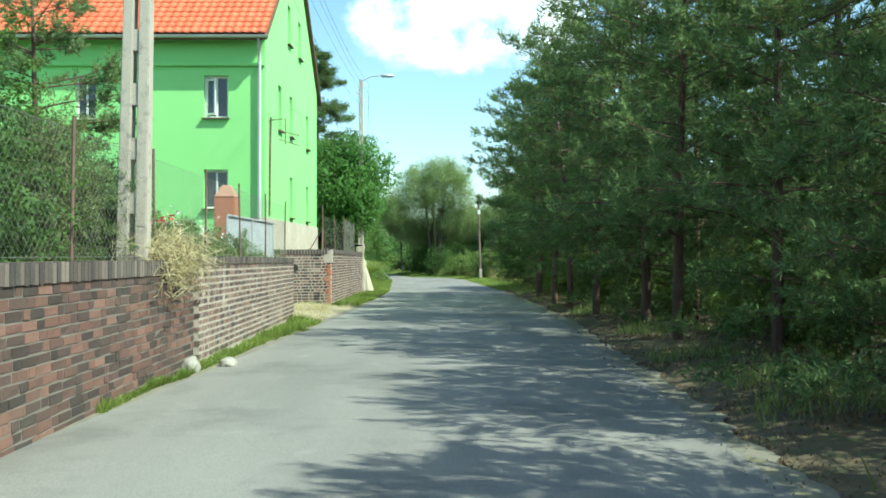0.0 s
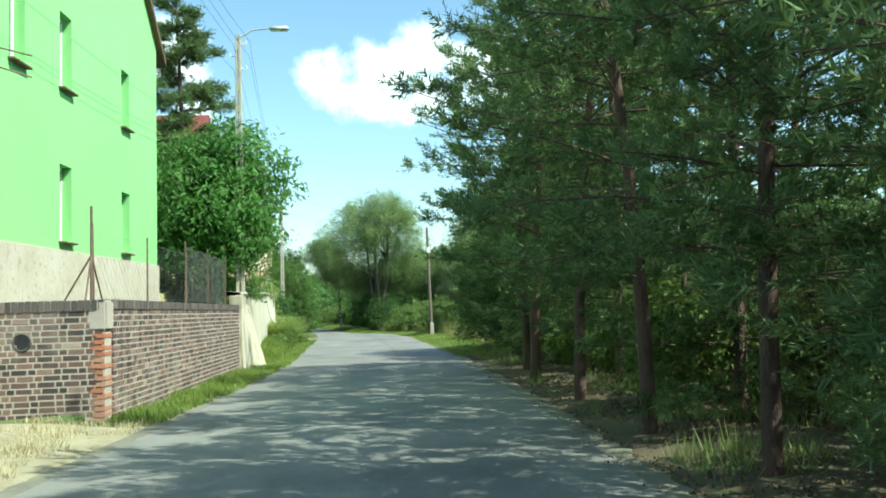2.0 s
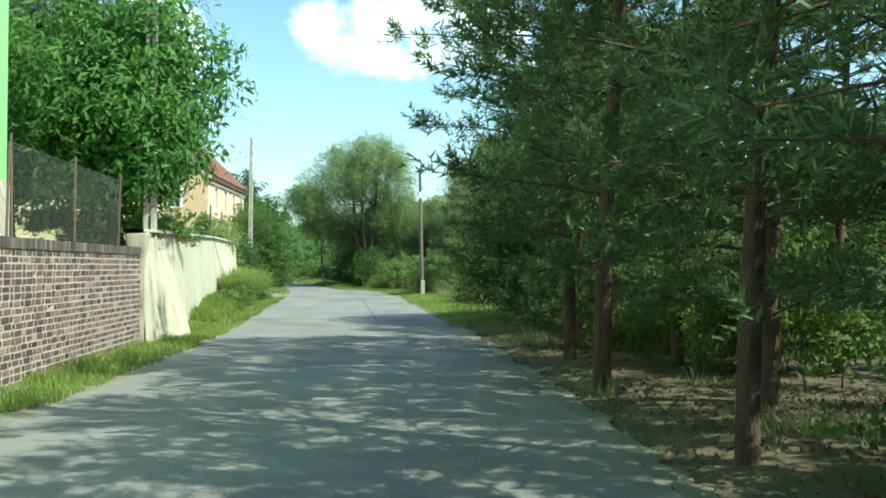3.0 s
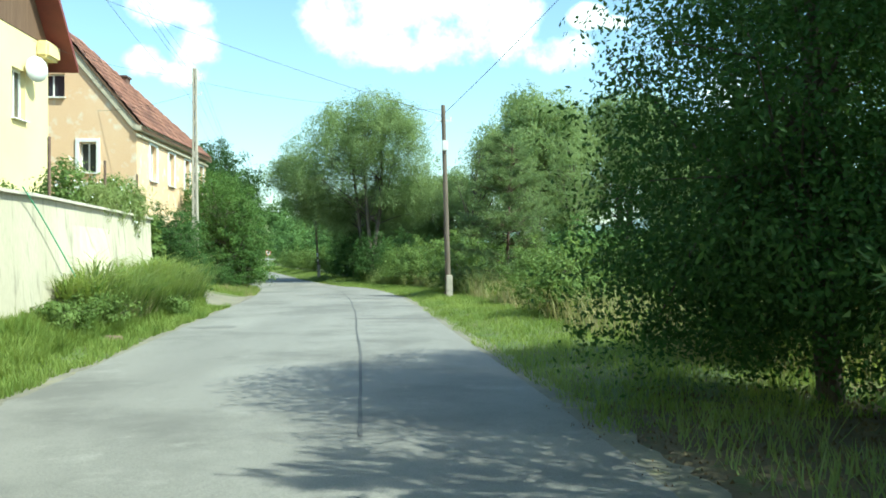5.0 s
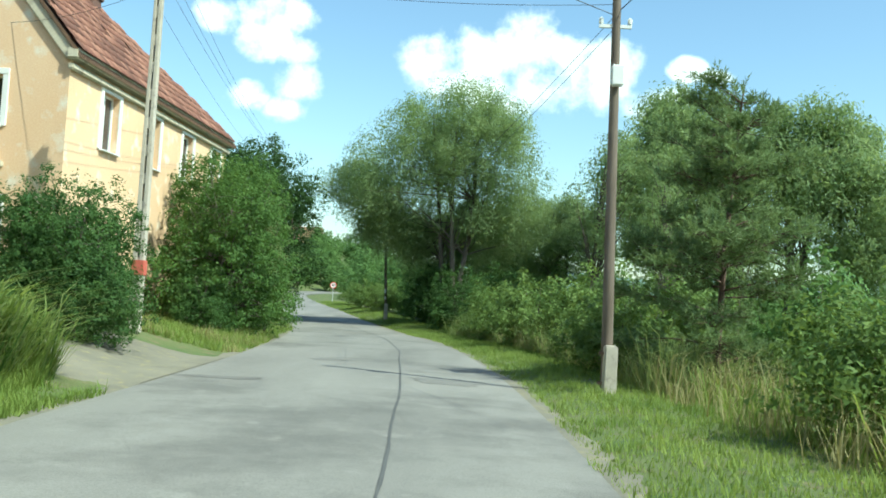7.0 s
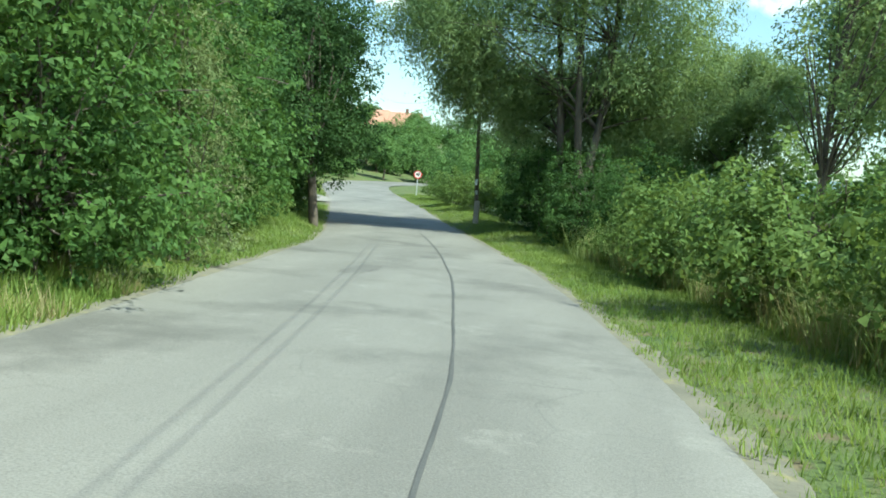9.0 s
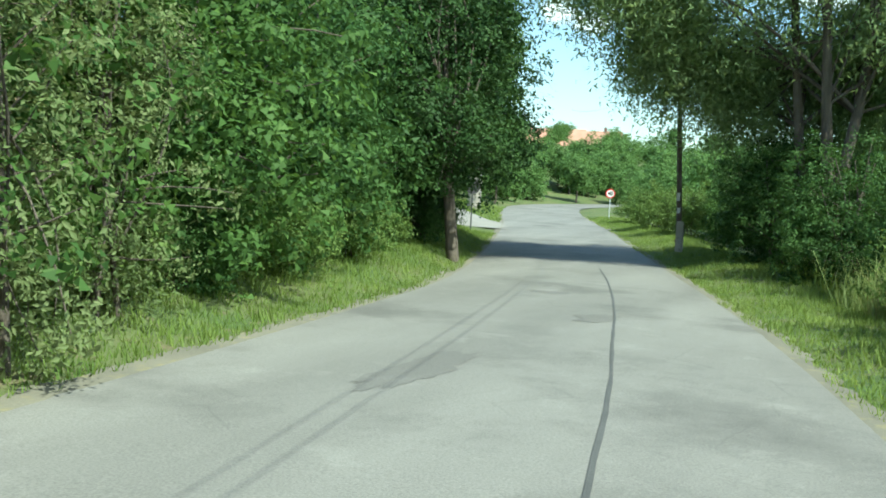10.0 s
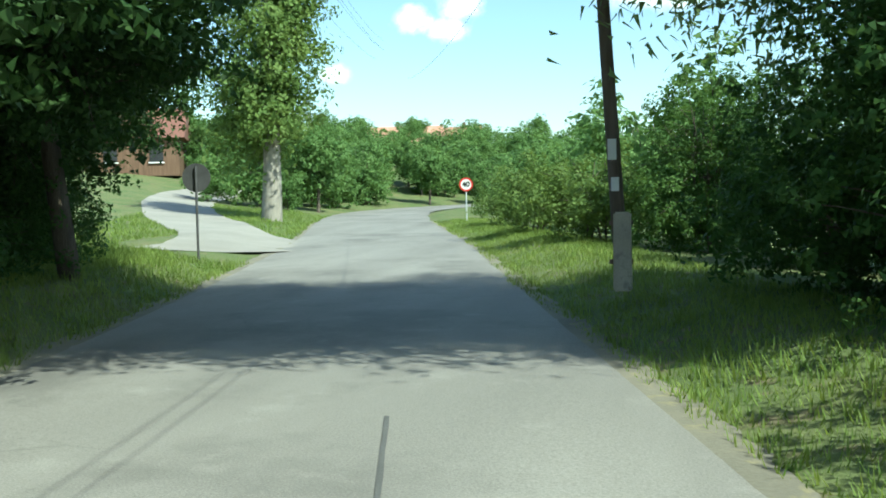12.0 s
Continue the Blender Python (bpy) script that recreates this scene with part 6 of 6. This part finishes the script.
# ---- gate, fences and the garden by the green house ----
def sheet_gate():
    gate = empty("metal_gate", (-5.0, 21.0, -0.16), "grey corrugated sheet metal gate with two leaves", "gate")
    for k, (y0, y1) in enumerate(((0.1, 2.85), (2.9, 5.75))):
        V, F = [], []
        n = int((y1 - y0) / 0.03)
        for i in range(n + 1):
            y = y0 + (y1 - y0) * i / n
            d = 0.012 * (1 if i % 4 < 2 else -1)
            for z in (0.06, 2.36):
                V += [(d, y, z), (d - 0.004, y, z)]
        for i in range(n):
            a, b = i * 4, i * 4 + 4
            F += [(a, b, b + 2, a + 2), (a + 1, a + 3, b + 3, b + 1)]
        leaf = part("gate_leaf", mesh_of("gate_leaf", V, F, SHEET), gate, "corrugated grey sheet")
        fr = merged(box((0.04, 0.04, 2.3), (0.03, y0, 1.2), 0.004), box((0.04, 0.04, 2.3), (0.03, y1, 1.2), 0.004), box((0.04, y1 - y0, 0.04), (0.032, (y0 + y1) / 2, 2.37), 0.004))
        part("gate_frame", made("gate_frame", fr, ZINC), leaf, "grey steel frame")
    part("latch", made("latch", box((0.05, 0.22, 0.08), (0.05, 2.87, 1.0), 0.01), RUST), gate, "rusty latch")
    return gate


sheet_gate()
pier = empty("gate_pier", (-5.7, 24.3 - 3.2, 0.6), "old orange brick gate pier with a pointed cap", "gate pier")
pb = box((0.55, 0.55, 2.1), (0, 0, 1.05), 0.02)
part("shaft", made("shaft", pb, QUOIN), pier, "orange brick shaft with stains")
part("cap", made("cap", box((0.57, 0.57, 0.34), (0, 0, 2.26), 0.03, taper=0.4), QUOIN), pier, "tapered brick cap")
pier.location = (-5.75, 24.3, 0.7)


def wire_fence(name, pts, h, label, post_gap=2.5, lift=None, cell=0.07):
    """Diamond wire netting between slim posts, along a line of (x, y, z of its foot)."""
    fence = empty(name, (0, 0, 0), label, "fence")
    P = np.array(pts, float)
    seg = np.linalg.norm(np.diff(P[:, :2], axis=0), axis=1)
    S = np.concatenate([[0], np.cumsum(seg)])
    at = lambda s: np.array([np.interp(s, S, P[:, k]) for k in range(3)])
    n = max(1, round(S[-1] / post_gap))
    me = tube_mesh("post", [(0, 0, -0.1, 0.016), (0, 0, h + 0.12, 0.016)], RUST, 6)
    for i in range(n + 1):
        p = at(S[-1] * i / n)
        part("post", me, fence, "rusty steel post", pose(*p, 0, (i * 37 % 5 - 2) * 0.5, 0))
    V, F = [], []

    def bar(a, b, r=0.0009):
        a, b = np.array(a), np.array(b)
        if np.linalg.norm(b - a) < 1e-4:
            return
        d = (b - a) / np.linalg.norm(b - a)
        k = np.cross(d, [0.3, 0.8, 0.5]) * r * 1.8
        m = np.cross(d, k)
        q = len(V)
        V.extend([a + k, a - k * 0.5 + m * 0.9, a - k * 0.5 - m * 0.9, b + k, b - k * 0.5 + m * 0.9, b - k * 0.5 - m * 0.9])
        F.extend([(q, q + 1, q + 4, q + 3), (q + 1, q + 2, q + 5, q + 4), (q + 2, q, q + 3, q + 5)])

    u = np.arange(-h, S[-1], cell * 1.41)
    for s in u:
        for sg in (1, -1):
            s0, s1 = (s, s + h) if sg > 0 else (s + h, s)
            z0, z1 = 0.03, h
            if min(s0, s1) < 0:
                f = (0 - min(s0, s1)) / h
                if s0 < s1:
                    s0, z0 = 0, 0.03 + f * (h - 0.03)
                else:
                    s1, z1 = 0, h - f * (h - 0.03)
            if max(s0, s1) > S[-1]:
                f = (max(s0, s1) - S[-1]) / h
                if s1 > s0:
                    s1, z1 = S[-1], h - f * (h - 0.03)
                else:
                    s0, z0 = S[-1], 0.03 + f * (h - 0.03)
            bar(at(s0) + [0, 0, z0], at(s1) + [0, 0, z1])
    for z in (0.05, h):
        for i in range(n):
            bar(at(S[-1] * i / n) + [0, 0, z], at(S[-1] * (i + 1) / n) + [0, 0, z], 0.002)
    tagged(part("netting", mesh_of("netting", V, F, MESH_WIRE), fence, "grey diamond wire netting"), kind="stuff")
    return fence


wire_fence("wire_fence", [(-3.1, 3.0, 1.27), (-3.3, 11.4, 1.25), (-3.5, 20.2, 1.2)], 1.15, "sagging diamond wire fence on the brick wall")
wire_fence("wire_fence", [(-3.62, 33.4, 1.4), (-3.72, 38.2, 1.35)], 1.15, "dark diamond wire fence on the retaining wall", cell=0.05)
wire_fence("wire_fence", [(-3.62, 27.6, 1.42), (-3.6, 33.2, 1.4)], 1.0, "low wire fence by the house", post_gap=2.8, cell=0.14)
tri = empty("fence_post", (-3.62, 27.5, 1.42), "rusty braced corner fence post", "fence post")
part("post", tube_mesh("post", [[(0, 0, -0.05, 0.02), (0, 0, 1.35, 0.02)], [(0.03, -0.35, 0, 0.014), (0, 0, 0.65, 0.014)], [(0.03, 0.4, 0, 0.014), (0, 0, 0.65, 0.014)], [(-0.4, 0.05, 0, 0.014), (0, 0, 0.65, 0.014)]], RUST, 6), tri)
# picket fence in the garden
picket = empty("picket_fence", (-14.0, 22.4, 1.2), "old dark spiked iron fence in the garden", "fence")
for k in range(80):
    part("picket", made("picket", box((0.035, 0.02, 0.95), (0, 0, 0.5), 0.004, taper=0.7), WIRE), picket, "", pose(0.1 * k, 0, 0, 0, 0, 0)) if k == 0 else part("picket", picket.children[0].data, picket, "", pose(0.1 * k, 0, 0))
part("rail", made("rail", merged(box((8.0, 0.03, 0.05), (3.95, 0.03, 0.2), 0.004), box((8.0, 0.03, 0.06), (3.95, 0.03, 0.84), 0.004)), WIRE), picket)

# dry hay tuft hanging over the wall, and pale stones
rngn = np.random.default_rng(9)
n = 2600
c = np.array([-3.14, 10.4, 1.28])
u = rngn.normal(0, 1, (n, 3)) * [0.2, 0.34, 0.17]
root = c + u
d = rngn.normal(0, 1, (n, 3)) + [0.4, 0, -0.35]
d /= np.linalg.norm(d, axis=1)[:, None]
s_ = np.cross(d, rngn.normal(0, 1, (n, 3)))
s_ /= np.linalg.norm(s_, axis=1)[:, None]
V = np.stack([root - s_ * 0.006, root + s_ * 0.006, root + d * rngn.uniform(0.1, 0.28, n)[:, None]], 1).reshape(-1, 3)
tagged(new("hay_tuft", mesh_of("hay_tuft", V, np.arange(3 * n).reshape(-1, 3), L_STRAW)), "bundle of dry straw hanging over the wall", "hay")


def stone(x, y, r, seed, label, squash=0.7):
    bm = bmesh.new()
    bmesh.ops.create_icosphere(bm, subdivisions=3, radius=r)
    for v in bm.verts:
        k = 1 + 0.3 * noise.noise(v.co * (2.2 / r) + Vector((seed, 0, 0)))
        v.co = Vector((v.co.x * k, v.co.y * k * 1.2, v.co.z * k * squash))
    ob = new("stone", made("stone", bm, STONE, True))
    ob.location = (x, y, ground_z(x, y) + r * squash * 0.45)
    tagged(ob, label, "stone", "pale stones")


stone(-3.0, 10.9, 0.11, 1, "upright pale stone beside the brick wall", 1.2)
stone(-2.72, 11.6, 0.11, 4, "pale hollow stone lying in the grass")
# garden plants behind the wall
fir = pine_tree(16, 4.2, 0.2, 1.5, 0.06, "young spruce with spreading branches in the garden", dense=0.8, name="young_spruce", needles=L_YOUNG)
fir.matrix_basis = pose(-5.6, 12.6, 1.1) @ Matrix.Scale(0.95, 4)
for k, (x, y, sc) in enumerate([(-3.95, 9.0, 0.42), (-4.6, 9.8, 0.42), (-3.85, 10.3, 0.34), (-3.8, 9.3, 0.36), (-4.5, 7.8, 0.55), (-5.4, 8.8, 0.6), (-4.3, 12.0, 0.3), (-6.4, 10.6, 0.62)]):
    plant(bush if k % 3 else slim_bush, x, y, sc, 50 * k)
for k, (x, y, sc) in enumerate([(-4.7, 14.5, 0.32), (-5.2, 17.0, 0.36), (-4.4, 19.0, 0.32), (-6.4, 18.4, 0.42)]):
    plant(fresh, x, y, sc * 1.4, 70 * k)
beds = empty("flower_bed", (-5.0, 16.5, 1.15), "flower bed with white daisies and a few red blooms", "flowers")
fl, _ = crown_mesh("leaves", [(0, -2.2, 0.3, 0.7, 1.3, 0.45), (-0.4, 0.3, 0.35, 0.8, 1.4, 0.5), (-0.2, 2.6, 0.3, 0.8, 1.2, 0.5), (-1.6, 0.5, 0.35, 0.8, 2.0, 0.5)], L_FRESH, 420, 22, 0.1, 0.13, 81, 0.35)
part("leaves", fl, beds)
fl, _ = crown_mesh("blossoms", [(0, -2.2, 0.5, 0.7, 1.3, 0.4), (-0.4, 0.3, 0.6, 0.8, 1.4, 0.45), (-0.2, 2.6, 0.55, 0.8, 1.2, 0.45), (-1.6, 0.5, 0.6, 0.8, 2.0, 0.45)], WHITE, 150, 3, 0.055, 0.06, 82, 0.9)
part("blossoms", fl, beds, "small white daisies")
fl, _ = crown_mesh("blooms", [(0.2, -0.6, 0.75, 0.12, 0.16, 0.08)], RED_PAINT, 4, 8, 0.07, 0.05, 83, 0.9)
part("blooms", fl, beds, "red blooms")
plant(fresh, -5.0, 21.6, 0.75, 15)
# nettles at the foot of the plastered wall
nettle = broad_tree("nettle_bush", 36, 0.9, [(0, 0, 0.35, 0.75, 0.75, 0.4), (0.5, 0.4, 0.45, 0.5, 0.5, 0.4), (-0.4, 0.5, 0.4, 0.5, 0.5, 0.4)], 0.008, L_FRESH, "bushy green nettles on the bank", clumps=150, per=26, size=0.085, spread=0.11, aspect=0.5, trunks=4, clear=0.05, twigs=30, plain=True)
for k, (y, dx, sc) in enumerate([(51.0, 0.75, 0.6), (52.6, 0.9, 0.75), (54.0, 0.7, 0.7), (57.2, 1.3, 0.6)]):
    plant(nettle, wall_x(y) + dx, y, sc, 65 * k)
# plants over the plastered wall
for k, (x, y, sc) in enumerate([(-7.2, 57.4, 0.9), (-6.9, 54.6, 0.8), (-7.4, 60.0, 0.95), (-6.4, 49.0, 0.85), (-6.9, 51.8, 0.95), (-6.1, 46.6, 0.8)]):
    plant(fresh, x, y, sc, 70 * k)
ivy, _ = crown_mesh("ivy", [(-5.55, 62.4, 0.9, 0.22, 0.35, 1.0)], L_FRESH, 120, 20, 0.1, 0.1, 77, 0.8)
tagged(new("ivy", ivy), "yellow-green ivy on the wall end", "ivy", kind="stuff")
pots = empty("flower_bush", (-5.75, 56.4, 1.2), "white flowering climber spilling over the wall", "flowers")
fl, _ = crown_mesh("leaves", [(0, 0, 0.9, 0.5, 0.8, 0.75), (0.1, 1.9, 0.8, 0.45, 0.9, 0.65), (0.0, 3.7, 0.85, 0.5, 1.0, 0.7)], L_FRESH, 420, 22, 0.09, 0.13, 78, 0.5)
part("leaves", fl, pots)
fl, _ = crown_mesh("blossoms", [(0.2, 0, 0.95, 0.42, 0.75, 0.7), (0.25, 1.9, 0.8, 0.4, 0.8, 0.6), (0.2, 3.2, 0.8, 0.4, 0.5, 0.6)], WHITE, 70, 4, 0.045, 0.09, 79, 0.9)
part("blossoms", fl, pots, "small white blossoms")
drape = empty("ornamental_grass", (-5.45, 58.3, 1.85), "pale feathery ornamental grass hanging over the wall", "plant")
fl, _ = crown_mesh("blades", [(0, 0, 0.35, 0.3, 0.5, 0.4), (0.1, 1.6, 0.3, 0.3, 0.5, 0.4), (0.1, -1.4, 0.3, 0.3, 0.4, 0.35)], L_WEED, 150, 24, 0.28, 0.14, 84, 0.07, 1.6, sag=0.18)
part("blades", fl, drape)
dish = empty("satellite_dish", (-9.25, 63.6, 6.1), "white satellite dish on the cream wall", "dish")
v, f = disc(0.36, 0.05)
part("bowl", mesh_of("bowl", v, f, WHITE, True), dish, "white round bowl", pose(0.15, 0, 0, 0, 0, 60))
part("arm", tube_mesh("arm", [(-0.2, 0, -0.2, 0.02), (0.15, 0, 0, 0.02)], ZINC, 6), dish)
pipe = new("drain_pipe", tube_mesh("drain_pipe", [(-4.05, 51.6, -0.45, 0.09), (-3.35, 52.0, -0.5, 0.09)], RUST, 12))
tagged(pipe, "rusty drain pipe end beside the road", "pipe")


# ---- wires ----
def wire(a, b, sag, r=0.005):
    a, b = Vector(a), Vector(b)
    line = []
    for i in range(17):
        t = i / 16
        p = a.lerp(b, t)
        line.append((p.x, p.y, p.z - sag * 4 * t * (1 - t), r))
    ob = new("power_line", tube_mesh("power_line", line, WIRE, 5))
    tagged(ob, "thin dark overhead power line", "cable", "overhead lines")


tops = [(-3.5, -30, 9.2), (-3.36, 9.9, 9.0), (-3.42, 39.4, 8.5), (-6.1, 70.1, 7.2), (-9.5, 100, 6.8), (-17, 135, 7.5)]
for p, q in zip(tops[:-1], tops[1:]):
    for k, (dx, dz) in enumerate(((-0.22, 0.0), (0.22, -0.35), (-0.22, -0.7), (0.22, 0.1))):
        wire((p[0] + dx, p[1], p[2] + dz), (q[0] + dx, q[1], q[2] + dz), 0.5 + 0.1 * k, 0.0045)
wire((-9.3, 62.0, 8.7), (2.6, 66.2, 5.2), 0.2, 0.007)
wire((14.0, 54.5, 17.0), (2.6, 66.2, 5.3), 0.5, 0.009)
wire((2.6, 66.2, 5.3), (-4.7, 104.4, 4.5), 0.6)
wire((2.6, 66.2, 5.1), (-4.7, 104.4, 4.3), 0.7)
wire((-6.1, 70.1, 7.0), (2.6, 66.2, 5.4), 0.25)
wire((-6.1, 70.1, 7.1), (-9.4, 64.0, 7.0), 0.2)
wire((-6.1, 70.1, 6.6), (-10.5, 72.0, 6.2), 0.2)
wire((-4.7, 104.4, 4.5), (-17.0, 140.0, 6.5), 0.6)


# ---- far away ----
def far_house(x, y, z, w, d, h, roof_h, turn, wall, roof, label):
    hs = empty("house", (x, y, z), label, "house")
    hs.rotation_euler = (0, 0, radians(turn))
    part("wall", made("wall", box((w, d, h), (0, 0, h / 2), 0.03), wall), hs)
    bm = bmesh.new()
    rows = [[bm.verts.new((sx * (w / 2 + 0.4), yy, zz)) for yy, zz in ((-d / 2 - 0.4, h - 0.2), (d / 2 + 0.4, h - 0.2), (0, h + roof_h))] for sx in (-1, 1)]
    bm.faces.new(rows[0][::-1]), bm.faces.new(rows[1])
    for k in range(3):
        bm.faces.new((rows[0][k], rows[0][(k + 1) % 3], rows[1][(k + 1) % 3], rows[1][k]))
    bmesh.ops.recalc_face_normals(bm, faces=bm.faces)
    part("roof", made("roof", bm, roof), hs)
    part("chimney", made("chimney", box((0.5, 0.5, 1.4), (w * 0.2, 0, h + roof_h), 0.02), BRICK_RED), hs)
    n = max(2, int(w / 2.4))
    for k in range(n):
        # solid window boxes, near-black to stand for the unlit inside
        win = part("window", made("window", box((0.9, 0.08, 1.2), (-w / 2 + w * (k + 0.5) / n, -d / 2 - 0.02, h * 0.55), 0.01), DARK), hs, "dark window")
        part("frame", made("frame", merged(box((1.05, 0.05, 0.1), (-w / 2 + w * (k + 0.5) / n, -d / 2 - 0.05, h * 0.55 + 0.62)), box((1.05, 0.1, 0.08), (-w / 2 + w * (k + 0.5) / n, -d / 2 - 0.07, h * 0.55 - 0.62))), WHITE), win, "white window frame")


# orange paled and greyed, with distance haze mixed into the colour
FAR_ROOF = surface("far_orange_roof", (0.42, 0.21, 0.14), (0.50, 0.27, 0.19), 0.8, 0.8, 6)
far_house(-47, 235, 5.0, 17, 9, 3.2, 4.0, 10, PEACH, FAR_ROOF, "long house with orange roof on the wooded hill")
far_house(-38, 243, 4.6, 9, 8, 3.6, 4.2, 0, CREAM, FAR_ROOF, "house with orange roof on the wooded hill")
far_house(-42, 152, 2.2, 9, 7, 2.8, 2.2, 25, BROWN_WOOD, OLD_TILE, "low brown boarded house with a tiled roof above the lane")
far_house(-15, 330, 2.0, 9, 7, 3.2, 4.0, 0, WHITE, FAR_ROOF, "small white house with red roof far off")

# far hills
V, F = [], []
N = 160
for k in range(N + 1):
    a = radians(-100 + 200 * k / N)
    el = 1.5 + 1.3 * noise.noise(Vector((k * 0.045, 3.1, 0))) + 0.35 * noise.noise(Vector((k * 0.2, 1.0, 0)))
    for r, f in ((1900, 0.0), (2050, 0.6), (2300, 1.0), (2600, 0.7)):
        V.append((r * math.sin(a), r * math.cos(a), -10 + f * (10 + 2300 * math.tan(radians(max(0.5, el))))))
F = [(k * 4 + j, k * 4 + j + 1, k * 4 + j + 5, k * 4 + j + 4) for k in range(N) for j in range(3)]
tagged(new("far_hills", mesh_of("far_hills", V, F, FAR_HILL, True)), "hazy blue-green wooded hills on the horizon", "hills", kind="structure")

# driveway apron of the farmhouse
V, F = [], []
for j in range(9):
    for i in range(11):
        y = 62.9 + 7.0 * j / 8 + 0.15 * noise.noise(Vector((i * 0.7, j, 0)))
        a = centre(y) - HALF + 0.1
        x = a - 6.0 * i / 10
        V.append((x, y, max(ground_z(x, y), road_z(y)) + 0.015 - (0.1 if j in (0, 8) or i == 10 else 0)))
F = [(j * 11 + i, j * 11 + i + 1, j * 11 + i + 12, j * 11 + i + 11) for j in range(8) for i in range(10)]
tagged(new("driveway", mesh_of("driveway", V, F, DIRT, True)), "dusty dirt driveway to the farmhouse", "driveway", kind="structure")
hose = new("garden_hose", tube_mesh("garden_hose", [(wall_x(51.0 + 0.35 * k) + 0.22 + 0.3 * (k / 9) ** 2, 51.0 + 0.35 * k, 1.86 - 2.0 * (k / 9) ** 1.3 + (0.04 if k == 0 else 0), 0.012) for k in range(10)],
                                           surface("green_hose", (0.12, 0.42, 0.22), (0.16, 0.5, 0.28), 3, 0.5)))
tagged(hose, "thin green hose hanging down the plastered wall", "hose")
for y in (53.5, 57.8, 61.5):
    p = new("fence_post", tube_mesh("fence_post", [(wall_x(y) - 0.1, y, 1.8, 0.03), (wall_x(y) - 0.1, y, 2.95, 0.03)], RUST, 8))
    tagged(p, "steel post with shade put into its colour on the plastered wall", "fence post", "wall posts")
